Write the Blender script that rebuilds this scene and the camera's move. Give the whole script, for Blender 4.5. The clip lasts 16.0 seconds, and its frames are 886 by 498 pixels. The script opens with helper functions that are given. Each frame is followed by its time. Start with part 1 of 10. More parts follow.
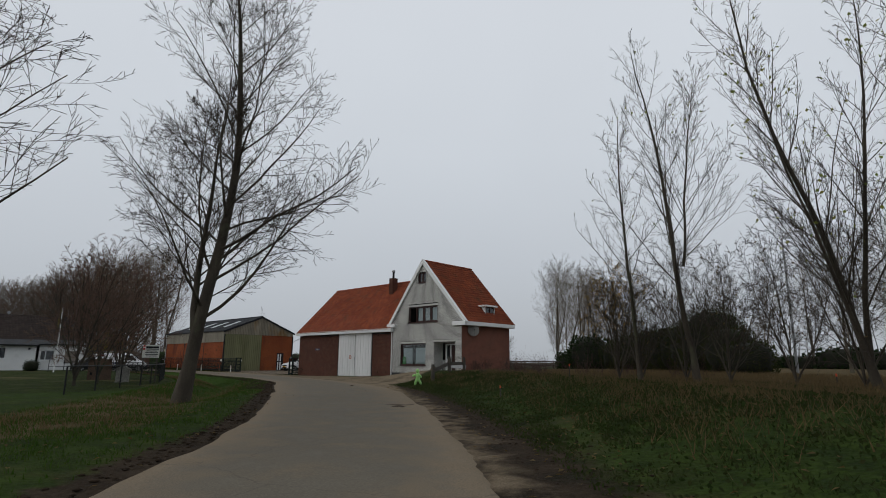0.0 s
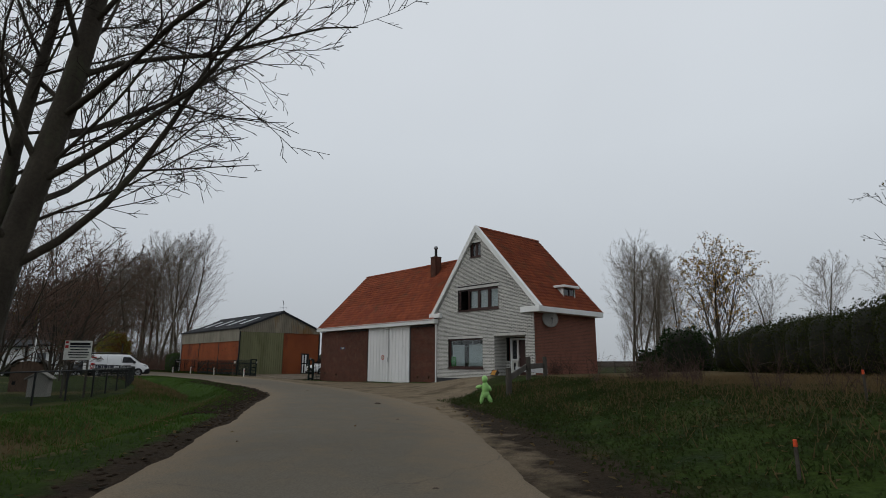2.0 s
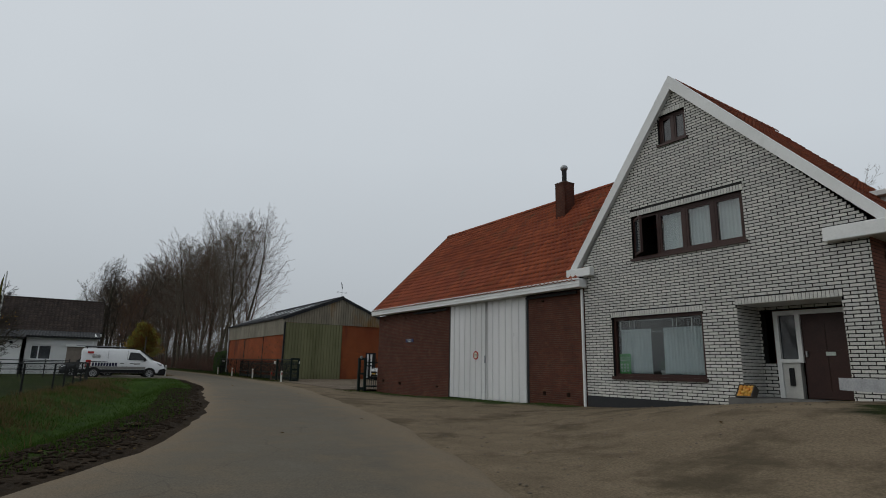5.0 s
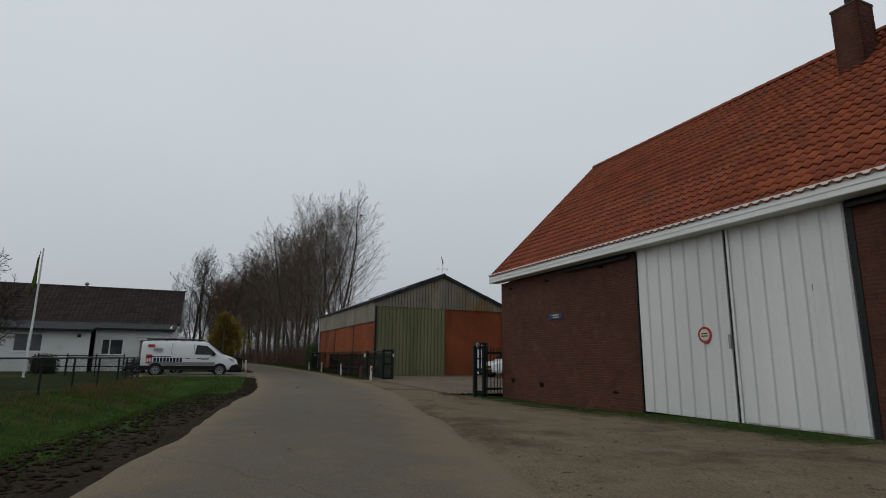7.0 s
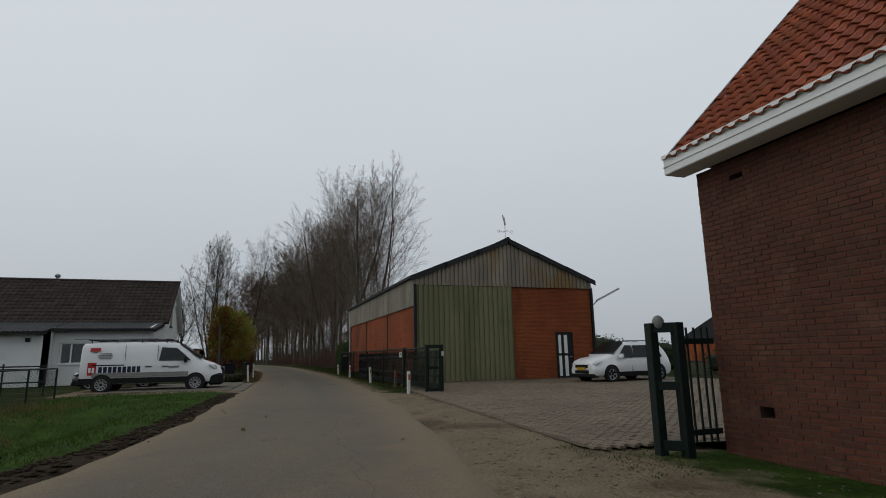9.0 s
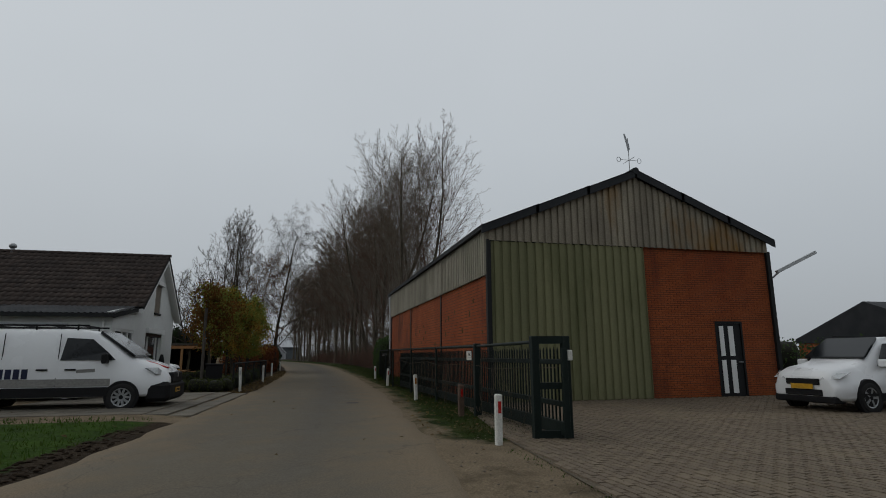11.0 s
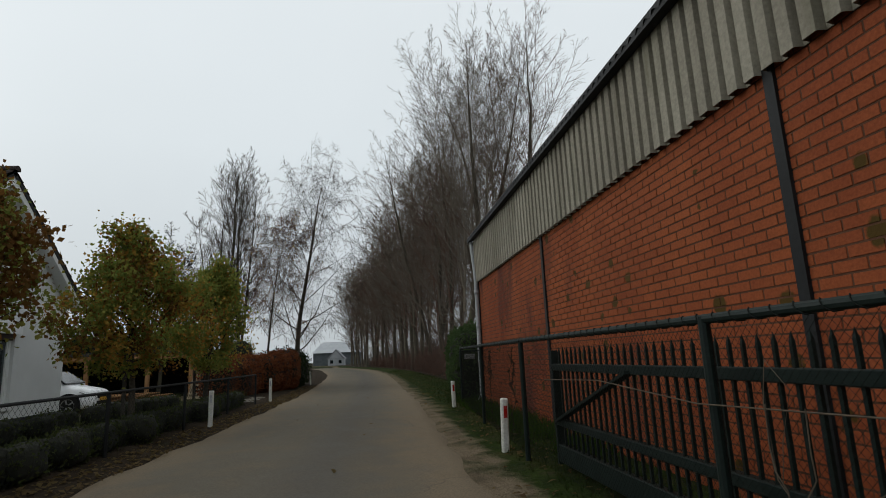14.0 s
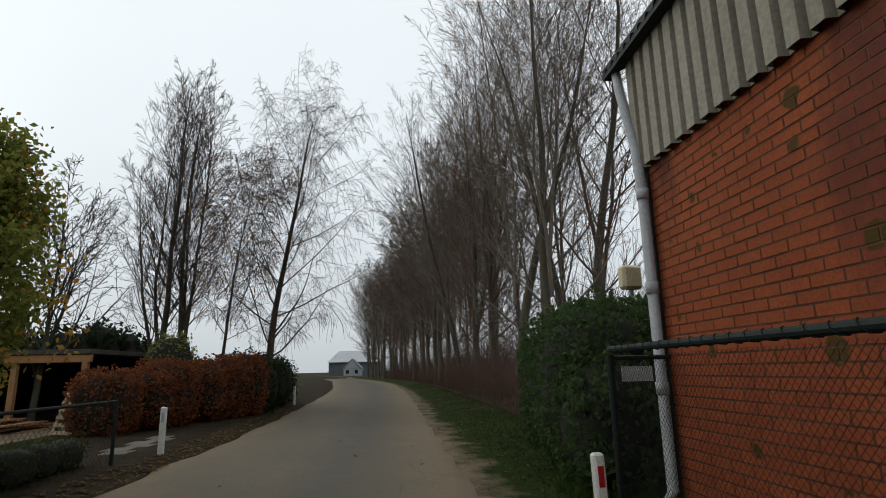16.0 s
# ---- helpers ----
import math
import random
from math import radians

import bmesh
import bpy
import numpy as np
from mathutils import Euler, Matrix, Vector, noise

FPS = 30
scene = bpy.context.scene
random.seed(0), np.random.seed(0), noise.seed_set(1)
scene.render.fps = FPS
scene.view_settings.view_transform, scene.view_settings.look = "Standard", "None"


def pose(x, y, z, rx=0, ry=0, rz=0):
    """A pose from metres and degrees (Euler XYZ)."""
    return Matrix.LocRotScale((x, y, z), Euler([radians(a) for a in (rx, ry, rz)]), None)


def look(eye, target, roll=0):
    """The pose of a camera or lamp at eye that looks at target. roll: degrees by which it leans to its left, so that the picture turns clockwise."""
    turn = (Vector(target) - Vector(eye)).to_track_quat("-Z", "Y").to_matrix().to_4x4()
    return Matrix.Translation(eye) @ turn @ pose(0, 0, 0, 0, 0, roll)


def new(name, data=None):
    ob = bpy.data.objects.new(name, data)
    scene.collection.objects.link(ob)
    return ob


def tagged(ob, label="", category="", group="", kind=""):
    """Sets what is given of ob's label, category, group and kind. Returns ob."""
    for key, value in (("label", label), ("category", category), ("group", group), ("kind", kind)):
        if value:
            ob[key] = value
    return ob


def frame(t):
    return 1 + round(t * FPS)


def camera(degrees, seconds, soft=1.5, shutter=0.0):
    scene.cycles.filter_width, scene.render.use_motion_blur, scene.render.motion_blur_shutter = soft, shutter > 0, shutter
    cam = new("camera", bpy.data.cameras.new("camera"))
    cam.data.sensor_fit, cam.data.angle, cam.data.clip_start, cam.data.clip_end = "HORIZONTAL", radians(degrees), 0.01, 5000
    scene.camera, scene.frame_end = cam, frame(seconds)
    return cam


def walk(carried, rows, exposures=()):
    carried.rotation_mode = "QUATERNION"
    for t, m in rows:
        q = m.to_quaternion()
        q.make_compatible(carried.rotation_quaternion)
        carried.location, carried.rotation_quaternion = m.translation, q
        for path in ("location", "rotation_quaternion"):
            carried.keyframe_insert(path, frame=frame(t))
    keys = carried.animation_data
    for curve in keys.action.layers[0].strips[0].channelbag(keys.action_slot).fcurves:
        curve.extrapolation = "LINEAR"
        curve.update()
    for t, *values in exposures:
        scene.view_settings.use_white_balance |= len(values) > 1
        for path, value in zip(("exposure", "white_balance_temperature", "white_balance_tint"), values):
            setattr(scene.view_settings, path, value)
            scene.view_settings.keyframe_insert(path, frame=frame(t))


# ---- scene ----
cam = camera(77.5, 16.0, soft=0.95)

PATH = [
    (0, (3.112, 6.482, 1.265), (1.763, 7.904, 1.666), 0.4),
    (0.5, (1.037, 8.387, 1.307), (-0.318, 9.801, 1.712), 0.5),
    (1, (-1.181, 10.242, 1.347), (-2.586, 11.608, 1.746), 0.9),
    (1.5, (-3.454, 12.024, 1.348), (-4.853, 13.394, 1.753), 0.3),
    (2, (-5.653, 13.775, 1.319), (-7.096, 15.1, 1.721), 0.1),
    (2.5, (-7.769, 15.481, 1.301), (-9.209, 16.808, 1.709), 0.0),
    (3, (-9.916, 17.05, 1.283), (-11.405, 18.324, 1.682), 0.0),
    (3.2, (-10.79, 17.637, 1.287), (-12.31, 18.875, 1.682), 0.5),
    (5.3, (-20.696, 24.278, 1.155), (-22.349, 25.326, 1.568), 0.8),
    (5.5, (-21.551, 24.655, 1.162), (-23.222, 25.677, 1.568), 0.6),
    (6, (-23.672, 25.575, 1.207), (-25.356, 26.576, 1.61), 0.5),
    (6.5, (-26.122, 26.647, 1.215), (-27.885, 27.507, 1.605), 0.6),
    (7, (-28.422, 27.412, 1.108), (-30.222, 28.19, 1.499), 0.6),
    (7.5, (-31.099, 28.582, 1.193), (-32.91, 29.338, 1.581), -0.6),
    (8, (-33.572, 29.325, 1.171), (-35.415, 29.998, 1.562), -0.3),
    (8.5, (-36.255, 30.17, 1.24), (-38.087, 30.871, 1.627), -1.5),
    (9, (-38.814, 30.843, 1.19), (-40.673, 31.476, 1.571), -1.1),
    (9.2, (-39.748, 30.96, 1.106), (-41.613, 31.57, 1.493), -0.8),
    (11.3, (-50.457, 33.186, 1.3), (-52.377, 33.6, 1.674), -0.8),
    (11.5, (-51.554, 33.339, 1.295), (-53.482, 33.717, 1.668), -1.2),
    (12, (-54.385, 33.666, 1.324), (-56.311, 34.05, 1.698), -2.0),
    (12.5, (-57.163, 33.953, 1.309), (-59.103, 34.26, 1.688), -2.2),
    (13, (-59.89, 34.121, 1.344), (-61.839, 34.351, 1.727), -2.0),
    (13.5, (-62.556, 34.315, 1.32), (-64.495, 34.615, 1.709), -2.7),
    (14, (-65.276, 34.555, 1.36), (-67.221, 34.822, 1.744), -2.6),
    (14.5, (-68.035, 34.708, 1.368), (-69.971, 35.016, 1.766), -2.3),
    (15, (-70.839, 34.882, 1.349), (-72.789, 35.056, 1.76), -0.2),
    (15.5, (-73.529, 34.818, 1.356), (-75.471, 35.001, 1.799), -1.0),
    (16, (-75.946, 35.026, 1.428), (-77.891, 35.216, 1.855), -1.3),
]
walk(cam, [(t, look(eye, target, roll)) for t, eye, target, roll in PATH], [(0, -0.1, 6500, 10), (2, -0.1, 6500, 9), (3, -0.2, 6500, 9), (5.5, -0.2, 6500, 8), (8, -0.2, 6500, 8), (9, -0.14, 6500, 8), (11.5, -0.38, 6520, 8), (12.5, -0.3, 6540, 8), (13, -0.1, 6560, 7), (14, 0.14, 6600, 6), (15, 0.36, 6620, 6), (16, 0.34, 6600, 7)])

# ---------------------------------------------------------------- world and light
world = bpy.data.worlds.new("overcast")
scene.world = world
world.use_nodes = True
wn, wl = world.node_tree.nodes, world.node_tree.links
wn.clear()
w_out = wn.new("ShaderNodeOutputWorld")
w_bg = wn.new("ShaderNodeBackground")
w_sky = wn.new("ShaderNodeTexSky")
w_sky.sky_type = "NISHITA"
w_sky.sun_disc = False
w_sky.sun_elevation = radians(24)
w_sky.sun_rotation = radians(200)
w_sky.air_density, w_sky.dust_density, w_sky.ozone_density = 1.0, 6.0, 1.0
w_hsv = wn.new("ShaderNodeHueSaturation")
w_hsv.inputs["Saturation"].default_value = 0.3
w_hsv.inputs["Value"].default_value = 0.09
w_geo = wn.new("ShaderNodeTexCoord")
w_sep = wn.new("ShaderNodeSeparateXYZ")
w_ramp = wn.new("ShaderNodeValToRGB")
w_ramp.color_ramp.elements[0].position, w_ramp.color_ramp.elements[0].color = 0.0, (0.485, 0.52, 0.56, 1)
w_ramp.color_ramp.elements[1].position, w_ramp.color_ramp.elements[1].color = 1.0, (0.70, 0.74, 0.785, 1)
for at, tint in ((0.16, (0.585, 0.63, 0.685, 1)), (0.36, (0.70, 0.75, 0.81, 1)), (0.6, (0.755, 0.80, 0.86, 1))):
    e = w_ramp.color_ramp.elements.new(at)
    e.color = tint
w_cloud = wn.new("ShaderNodeTexNoise")
w_cloud.inputs["Scale"].default_value = 2.2
w_cloud.inputs["Detail"].default_value = 4.0
w_cr = wn.new("ShaderNodeMapRange")
w_cr.inputs["To Min"].default_value, w_cr.inputs["To Max"].default_value = 0.95, 1.05
w_mul = wn.new("ShaderNodeMix")
w_mul.data_type, w_mul.blend_type = "RGBA", "MULTIPLY"
w_mul.inputs["Factor"].default_value = 1.0
w_mix = wn.new("ShaderNodeMix")
w_mix.data_type = "RGBA"
w_mix.inputs["Factor"].default_value = 0.88
wl.new(w_geo.outputs["Generated"], w_sep.inputs[0])
wl.new(w_sep.outputs["Z"], w_ramp.inputs["Fac"])
wl.new(w_geo.outputs["Generated"], w_cloud.inputs["Vector"])
wl.new(w_cloud.outputs["Fac"], w_cr.inputs["Value"])
wl.new(w_ramp.outputs["Color"], w_mul.inputs["A"])
wl.new(w_cr.outputs["Result"], w_mul.inputs["B"])
wl.new(w_sky.outputs["Color"], w_hsv.inputs["Color"])
wl.new(w_hsv.outputs["Color"], w_mix.inputs["A"])
wl.new(w_mul.outputs["Result"], w_mix.inputs["B"])
wl.new(w_mix.outputs["Result"], w_bg.inputs["Color"])
wl.new(w_bg.outputs["Background"], w_out.inputs["Surface"])
w_bg.inputs["Strength"].default_value = 1.0

sun_data = bpy.data.lights.new("sun", "SUN")
sun_data.energy, sun_data.angle, sun_data.color = 0.5, radians(40), (1.0, 0.96, 0.9)
sun = new("sun", sun_data)
sun.matrix_world = look((0, 0, 40), (14, 22, 12))


# ---------------------------------------------------------------- materials
def node(nt, kind, **values):
    n = nt.nodes.new(kind)
    for key, v in values.items():
        n.inputs[key.replace("_", " ")].default_value = v
    return n


def mixed(nt, fac, a, b, blend="MIX"):
    """A colour mix; fac, a and b are sockets, colours or numbers."""
    m = nt.nodes.new("ShaderNodeMix")
    m.data_type, m.blend_type = "RGBA", blend
    for key, v in (("Factor", fac), ("A", a), ("B", b)):
        sock = m.inputs[0] if key == "Factor" else m.inputs[6 if key == "A" else 7]
        if isinstance(v, bpy.types.NodeSocket):
            nt.links.new(v, sock)
        elif key == "Factor":
            sock.default_value = v
        else:
            sock.default_value = (*v, 1) if len(v) == 3 else v
    return m.outputs[2]


def ranged(nt, value, a, b, lo=0.0, hi=1.0):
    m = nt.nodes.new("ShaderNodeMapRange")
    nt.links.new(value, m.inputs["Value"])
    m.inputs["From Min"].default_value, m.inputs["From Max"].default_value = a, b
    m.inputs["To Min"].default_value, m.inputs["To Max"].default_value = lo, hi
    return m.outputs["Result"]


def noise_of(nt, scale, detail=4.0, stretch=(1, 1, 1), rough=0.6):
    geo = nt.nodes.new("ShaderNodeNewGeometry")
    mp = nt.nodes.new("ShaderNodeMapping")
    mp.inputs["Scale"].default_value = stretch
    nt.links.new(geo.outputs["Position"], mp.inputs["Vector"])
    n = nt.nodes.new("ShaderNodeTexNoise")
    n.inputs["Scale"].default_value, n.inputs["Detail"].default_value, n.inputs["Roughness"].default_value = scale, detail, rough
    nt.links.new(mp.outputs["Vector"], n.inputs["Vector"])
    return n.outputs["Fac"]


def piece_random(nt):
    """A number of its own for every object and for every loose island of a mesh."""
    a = nt.nodes.new("ShaderNodeObjectInfo").outputs["Random"]
    b = nt.nodes.new("ShaderNodeNewGeometry").outputs["Random Per Island"]
    m = nt.nodes.new("ShaderNodeMath")
    m.operation = "ADD"
    nt.links.new(a, m.inputs[0])
    nt.links.new(b, m.inputs[1])
    f = nt.nodes.new("ShaderNodeMath")
    f.operation = "FRACT"
    nt.links.new(m.outputs[0], f.inputs[0])
    return f.outputs[0]


def surface(name, c1, c2, scale=1.2, fine=30.0, rough=0.85, bump=0.15, metal=0.0, piece=None, stretch=(1, 1, 1), stain=None, stain_scale=0.6, stain_at=(0.55, 0.7), spec=0.3, coat=0.0, bump_dist=0.01, grain=0.72):
    """A plain surface: two colours in large patches, a fine grain, pieces that differ, and stains."""
    m = bpy.data.materials.new(name)
    m.use_nodes = True
    nt = m.node_tree
    bsdf = nt.nodes["Principled BSDF"]
    big, small = noise_of(nt, scale, 5.0, stretch), noise_of(nt, fine, 3.0)
    col = mixed(nt, ranged(nt, big, 0.35, 0.65), c1, c2)
    if piece:
        col = mixed(nt, ranged(nt, piece_random(nt), 0.0, 1.0, 0.0, piece[1]), col, piece[0])
    dark = mixed(nt, 1.0, col, (grain, grain, grain), "MULTIPLY")
    col = mixed(nt, ranged(nt, small, 0.3, 0.7), dark, col)
    if stain:
        col = mixed(nt, ranged(nt, noise_of(nt, stain_scale, 6.0, stretch, 0.65), stain_at[0], stain_at[1], 0.0, 0.85), col, stain)
    nt.links.new(col, bsdf.inputs["Base Color"])
    bsdf.inputs["Metallic"].default_value = metal
    bsdf.inputs["Specular IOR Level"].default_value = spec
    bsdf.inputs["Coat Weight"].default_value = coat
    nt.links.new(ranged(nt, big, 0.3, 0.7, max(0.0, rough - 0.08), min(1.0, rough + 0.08)), bsdf.inputs["Roughness"])
    if bump:
        b = node(nt, "ShaderNodeBump", Strength=bump, Distance=bump_dist)
        nt.links.new(small, b.inputs["Height"])
        nt.links.new(b.outputs["Normal"], bsdf.inputs["Normal"])
    return m


def clear_glass(name, tint=(0.03, 0.035, 0.04), rough=0.03, alpha=0.35):
    """A pane: glossy over a thin see-through sheet."""
    m = bpy.data.materials.new(name)
    m.use_nodes = True
    nt = m.node_tree
    nt.nodes.remove(nt.nodes["Principled BSDF"])
    out = nt.nodes["Material Output"]
    clear = nt.nodes.new("ShaderNodeBsdfTransparent")
    clear.inputs["Color"].default_value = (0.75, 0.8, 0.8, 1)
    body = node(nt, "ShaderNodeBsdfDiffuse", Color=(*tint, 1))
    gloss = node(nt, "ShaderNodeBsdfGlossy", Color=(1, 1, 1, 1), Roughness=rough)
    inner, whole = nt.nodes.new("ShaderNodeMixShader"), nt.nodes.new("ShaderNodeMixShader")
    face = node(nt, "ShaderNodeLayerWeight", Blend=0.5)
    steep = nt.nodes.new("ShaderNodeMath")
    steep.operation, steep.inputs[1].default_value = "POWER", 4.0
    nt.links.new(face.outputs["Facing"], steep.inputs[0])
    inner.inputs[0].default_value = alpha
    nt.links.new(clear.outputs[0], inner.inputs[1])
    nt.links.new(body.outputs[0], inner.inputs[2])
    nt.links.new(ranged(nt, steep.outputs[0], 0.0, 1.0, 0.05, 0.75), whole.inputs[0])
    nt.links.new(inner.outputs[0], whole.inputs[1])
    nt.links.new(gloss.outputs[0], whole.inputs[2])
    nt.links.new(whole.outputs[0], out.inputs["Surface"])
    return m


def lichen(m, tint):
    """Round crusts of lichen, a hand wide, strewn over a wall."""
    nt = m.node_tree
    base = nt.nodes["Principled BSDF"].inputs["Base Color"]
    geo = nt.nodes.new("ShaderNodeNewGeometry")
    warp = nt.nodes.new("ShaderNodeVectorMath")
    warp.operation = "MULTIPLY_ADD"
    nz = nt.nodes.new("ShaderNodeTexNoise")
    nz.inputs["Scale"].default_value, nz.inputs["Detail"].default_value = 9.0, 4.0
    nt.links.new(geo.outputs["Position"], nz.inputs["Vector"])
    nt.links.new(nz.outputs["Color"], warp.inputs[0])
    warp.inputs[1].default_value = (0.12, 0.12, 0.12)
    nt.links.new(geo.outputs["Position"], warp.inputs[2])
    cells = nt.nodes.new("ShaderNodeTexVoronoi")
    cells.inputs["Scale"].default_value = 2.3
    cells.voronoi_dimensions = "2D"
    xyz = nt.nodes.new("ShaderNodeSeparateXYZ")
    flat = nt.nodes.new("ShaderNodeCombineXYZ")
    nt.links.new(warp.outputs[0], xyz.inputs[0])
    nt.links.new(xyz.outputs["X"], flat.inputs["X"])
    nt.links.new(xyz.outputs["Z"], flat.inputs["Y"])
    nt.links.new(flat.outputs[0], cells.inputs["Vector"])
    pick = nt.nodes.new("ShaderNodeSeparateColor")
    nt.links.new(cells.outputs["Color"], pick.inputs[0])
    size = ranged(nt, pick.outputs[0], 0.62, 1.0, 0.0, 0.24)
    near = nt.nodes.new("ShaderNodeMath")
    near.operation = "SUBTRACT"
    nt.links.new(size, near.inputs[0])
    nt.links.new(cells.outputs["Distance"], near.inputs[1])
    spot = ranged(nt, near.outputs[0], -0.01, 0.04, 0.0, 0.92)
    col = mixed(nt, spot, base.links[0].from_socket, tint)
    nt.links.new(col, base)


WHITE_BRICK = surface("white_brick", (0.67, 0.665, 0.615), (0.57, 0.565, 0.525), 0.8, 60, 0.8, 0.3, piece=((0.40, 0.40, 0.39), 0.55), stain=(0.36, 0.36, 0.34), stain_scale=1.3, stain_at=(0.6, 0.8))
DARK_MORTAR = surface("dark_mortar", (0.022, 0.021, 0.02), (0.015, 0.015, 0.015), 3.0, 50, 0.95, 0.3)
RED_BRICK = surface("red_brick", (0.125, 0.037, 0.0185), (0.085, 0.027, 0.0145), 0.5, 60, 0.85, 0.35, piece=((0.062, 0.022, 0.0145), 0.75), stain=(0.125, 0.062, 0.036), stain_scale=3.2, stain_at=(0.56, 0.74))
RED_MORTAR = surface("red_wall_mortar", (0.13, 0.078, 0.055), (0.06, 0.036, 0.027), 3.0, 50, 0.95, 0.3)
SIDE_BRICK = surface("side_wall_brick", (0.25, 0.095, 0.06), (0.2, 0.078, 0.05), 0.5, 60, 0.85, 0.35, piece=((0.16, 0.065, 0.05), 0.5))
ORANGE_BRICK = surface("orange_block_brick", (0.33, 0.092, 0.031), (0.225, 0.055, 0.023), 0.45, 40, 0.85, 0.3, piece=((0.17, 0.040, 0.018), 0.35), stain=(0.075, 0.024, 0.019), stain_scale=0.7, stain_at=(0.52, 0.68), stretch=(1, 1, 0.35), spec=0.12)
lichen(ORANGE_BRICK, (0.048, 0.036, 0.007))
ORANGE_MORTAR = surface("orange_wall_mortar", (0.115, 0.05, 0.025), (0.07, 0.032, 0.016), 2.0, 50, 0.95, 0.3)
TILE = surface("orange_roof_tile", (0.34, 0.088, 0.036), (0.25, 0.064, 0.029), 0.5, 40, 0.75, 0.25, piece=((0.18, 0.046, 0.027), 0.8), stain=(0.085, 0.058, 0.032), stain_scale=1.1, stain_at=(0.53, 0.78), spec=0.15)
BROWN_TILE = surface("brown_roof_tile", (0.06, 0.042, 0.034), (0.045, 0.033, 0.028), 0.8, 40, 0.85, 0.3, piece=((0.028, 0.022, 0.02), 0.7), stain=(0.09, 0.085, 0.07), stain_scale=3.0, stain_at=(0.62, 0.8))
WHITE_PAINT = surface("weathered_white_paint", (0.72, 0.73, 0.72), (0.64, 0.65, 0.64), 0.7, 25, 0.55, 0.05, stain=(0.45, 0.46, 0.44), stain_scale=0.9, stain_at=(0.6, 0.85), grain=0.93)
WHITE_METAL = surface("white_sheet_metal", (0.64, 0.645, 0.64), (0.55, 0.555, 0.55), 0.5, 20, 0.5, 0.04, stain=(0.42, 0.43, 0.42), stain_scale=1.4, stain_at=(0.64, 0.9), stretch=(1, 1, 0.3), grain=0.95)
WHITE_RENDER = surface("white_render", (0.66, 0.67, 0.66), (0.58, 0.59, 0.58), 0.5, 60, 0.9, 0.25, stain=(0.42, 0.43, 0.41), stain_scale=0.7, stain_at=(0.58, 0.85), grain=0.9)
BROWN_WOOD = surface("dark_brown_painted_wood", (0.045, 0.017, 0.012), (0.032, 0.012, 0.01), 2.0, 30, 0.45, 0.1)
BLACK_PLINTH = surface("black_plinth", (0.022, 0.024, 0.027), (0.032, 0.034, 0.036), 1.5, 40, 0.8, 0.2)
GREY_SHEET = surface("weathered_fibre_cement", (0.31, 0.275, 0.21), (0.21, 0.185, 0.145), 0.9, 25, 0.9, 0.25, stain=(0.20, 0.10, 0.02), stain_scale=0.5, stain_at=(0.57, 0.72), stretch=(1, 1, 0.35), spec=0.08)
SIDE_SHEET = surface("grey_fibre_cement", (0.34, 0.315, 0.255), (0.24, 0.22, 0.175), 0.9, 25, 0.9, 0.25, stain=(0.10, 0.10, 0.06), stain_scale=1.6, stain_at=(0.58, 0.8), stretch=(1, 1, 0.25), spec=0.08)
GREEN_SHEET = surface("green_sheet", (0.185, 0.182, 0.098), (0.15, 0.15, 0.082), 0.6, 20, 0.75, 0.06, stain=(0.10, 0.105, 0.05), stain_scale=0.8, stretch=(1, 1, 0.25), spec=0.12, grain=0.88)
DARK_ROOF = surface("dark_corrugated_roof", (0.03, 0.032, 0.036), (0.022, 0.024, 0.027), 0.8, 20, 0.7, 0.1, spec=0.2)
BLACK_TRIM = surface("black_trim", (0.012, 0.013, 0.014), (0.017, 0.018, 0.019), 2.0, 20, 0.6, 0.05, spec=0.2)
GREEN_STEEL = surface("dark_green_steel", (0.006, 0.013, 0.0115), (0.009, 0.017, 0.014), 3.0, 40, 0.6, 0.12, stain=(0.04, 0.04, 0.034), stain_scale=9.0, stain_at=(0.64, 0.78), spec=0.2)
GALVANISED = surface("galvanised_steel", (0.34, 0.35, 0.36), (0.26, 0.27, 0.28), 4.0, 40, 0.45, 0.08, metal=0.6)
GREY_PLASTIC = surface("grey_plastic_pipe", (0.42, 0.43, 0.44), (0.34, 0.35, 0.36), 3.0, 30, 0.5, 0.05)
POST_WHITE = surface("white_marker_post", (0.68, 0.68, 0.64), (0.55, 0.54, 0.48), 4.0, 40, 0.6, 0.1, stain=(0.30, 0.29, 0.22), stain_scale=6.0, stain_at=(0.58, 0.8))
REFLECT_RED = surface("red_reflector", (0.45, 0.02, 0.015), (0.36, 0.016, 0.012), 8.0, 60, 0.25, 0.05, coat=0.4)
REFLECT_AMBER = surface("amber_reflector", (0.34, 0.13, 0.02), (0.26, 0.10, 0.016), 8.0, 60, 0.25, 0.05, coat=0.4)
BARK = surface("grey_bark", (0.07, 0.058, 0.042), (0.04, 0.033, 0.025), 2.2, 22, 0.95, 0.7, stretch=(1, 1, 0.35), stain=(0.075, 0.085, 0.045), stain_scale=1.6, stain_at=(0.55, 0.75), bump_dist=0.03)
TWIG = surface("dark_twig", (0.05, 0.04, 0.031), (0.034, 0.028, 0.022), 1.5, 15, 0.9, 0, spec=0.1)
RED_TWIG = surface("reddish_twig", (0.16, 0.10, 0.075), (0.11, 0.072, 0.056), 1.0, 15, 0.9, 0, spec=0.1)
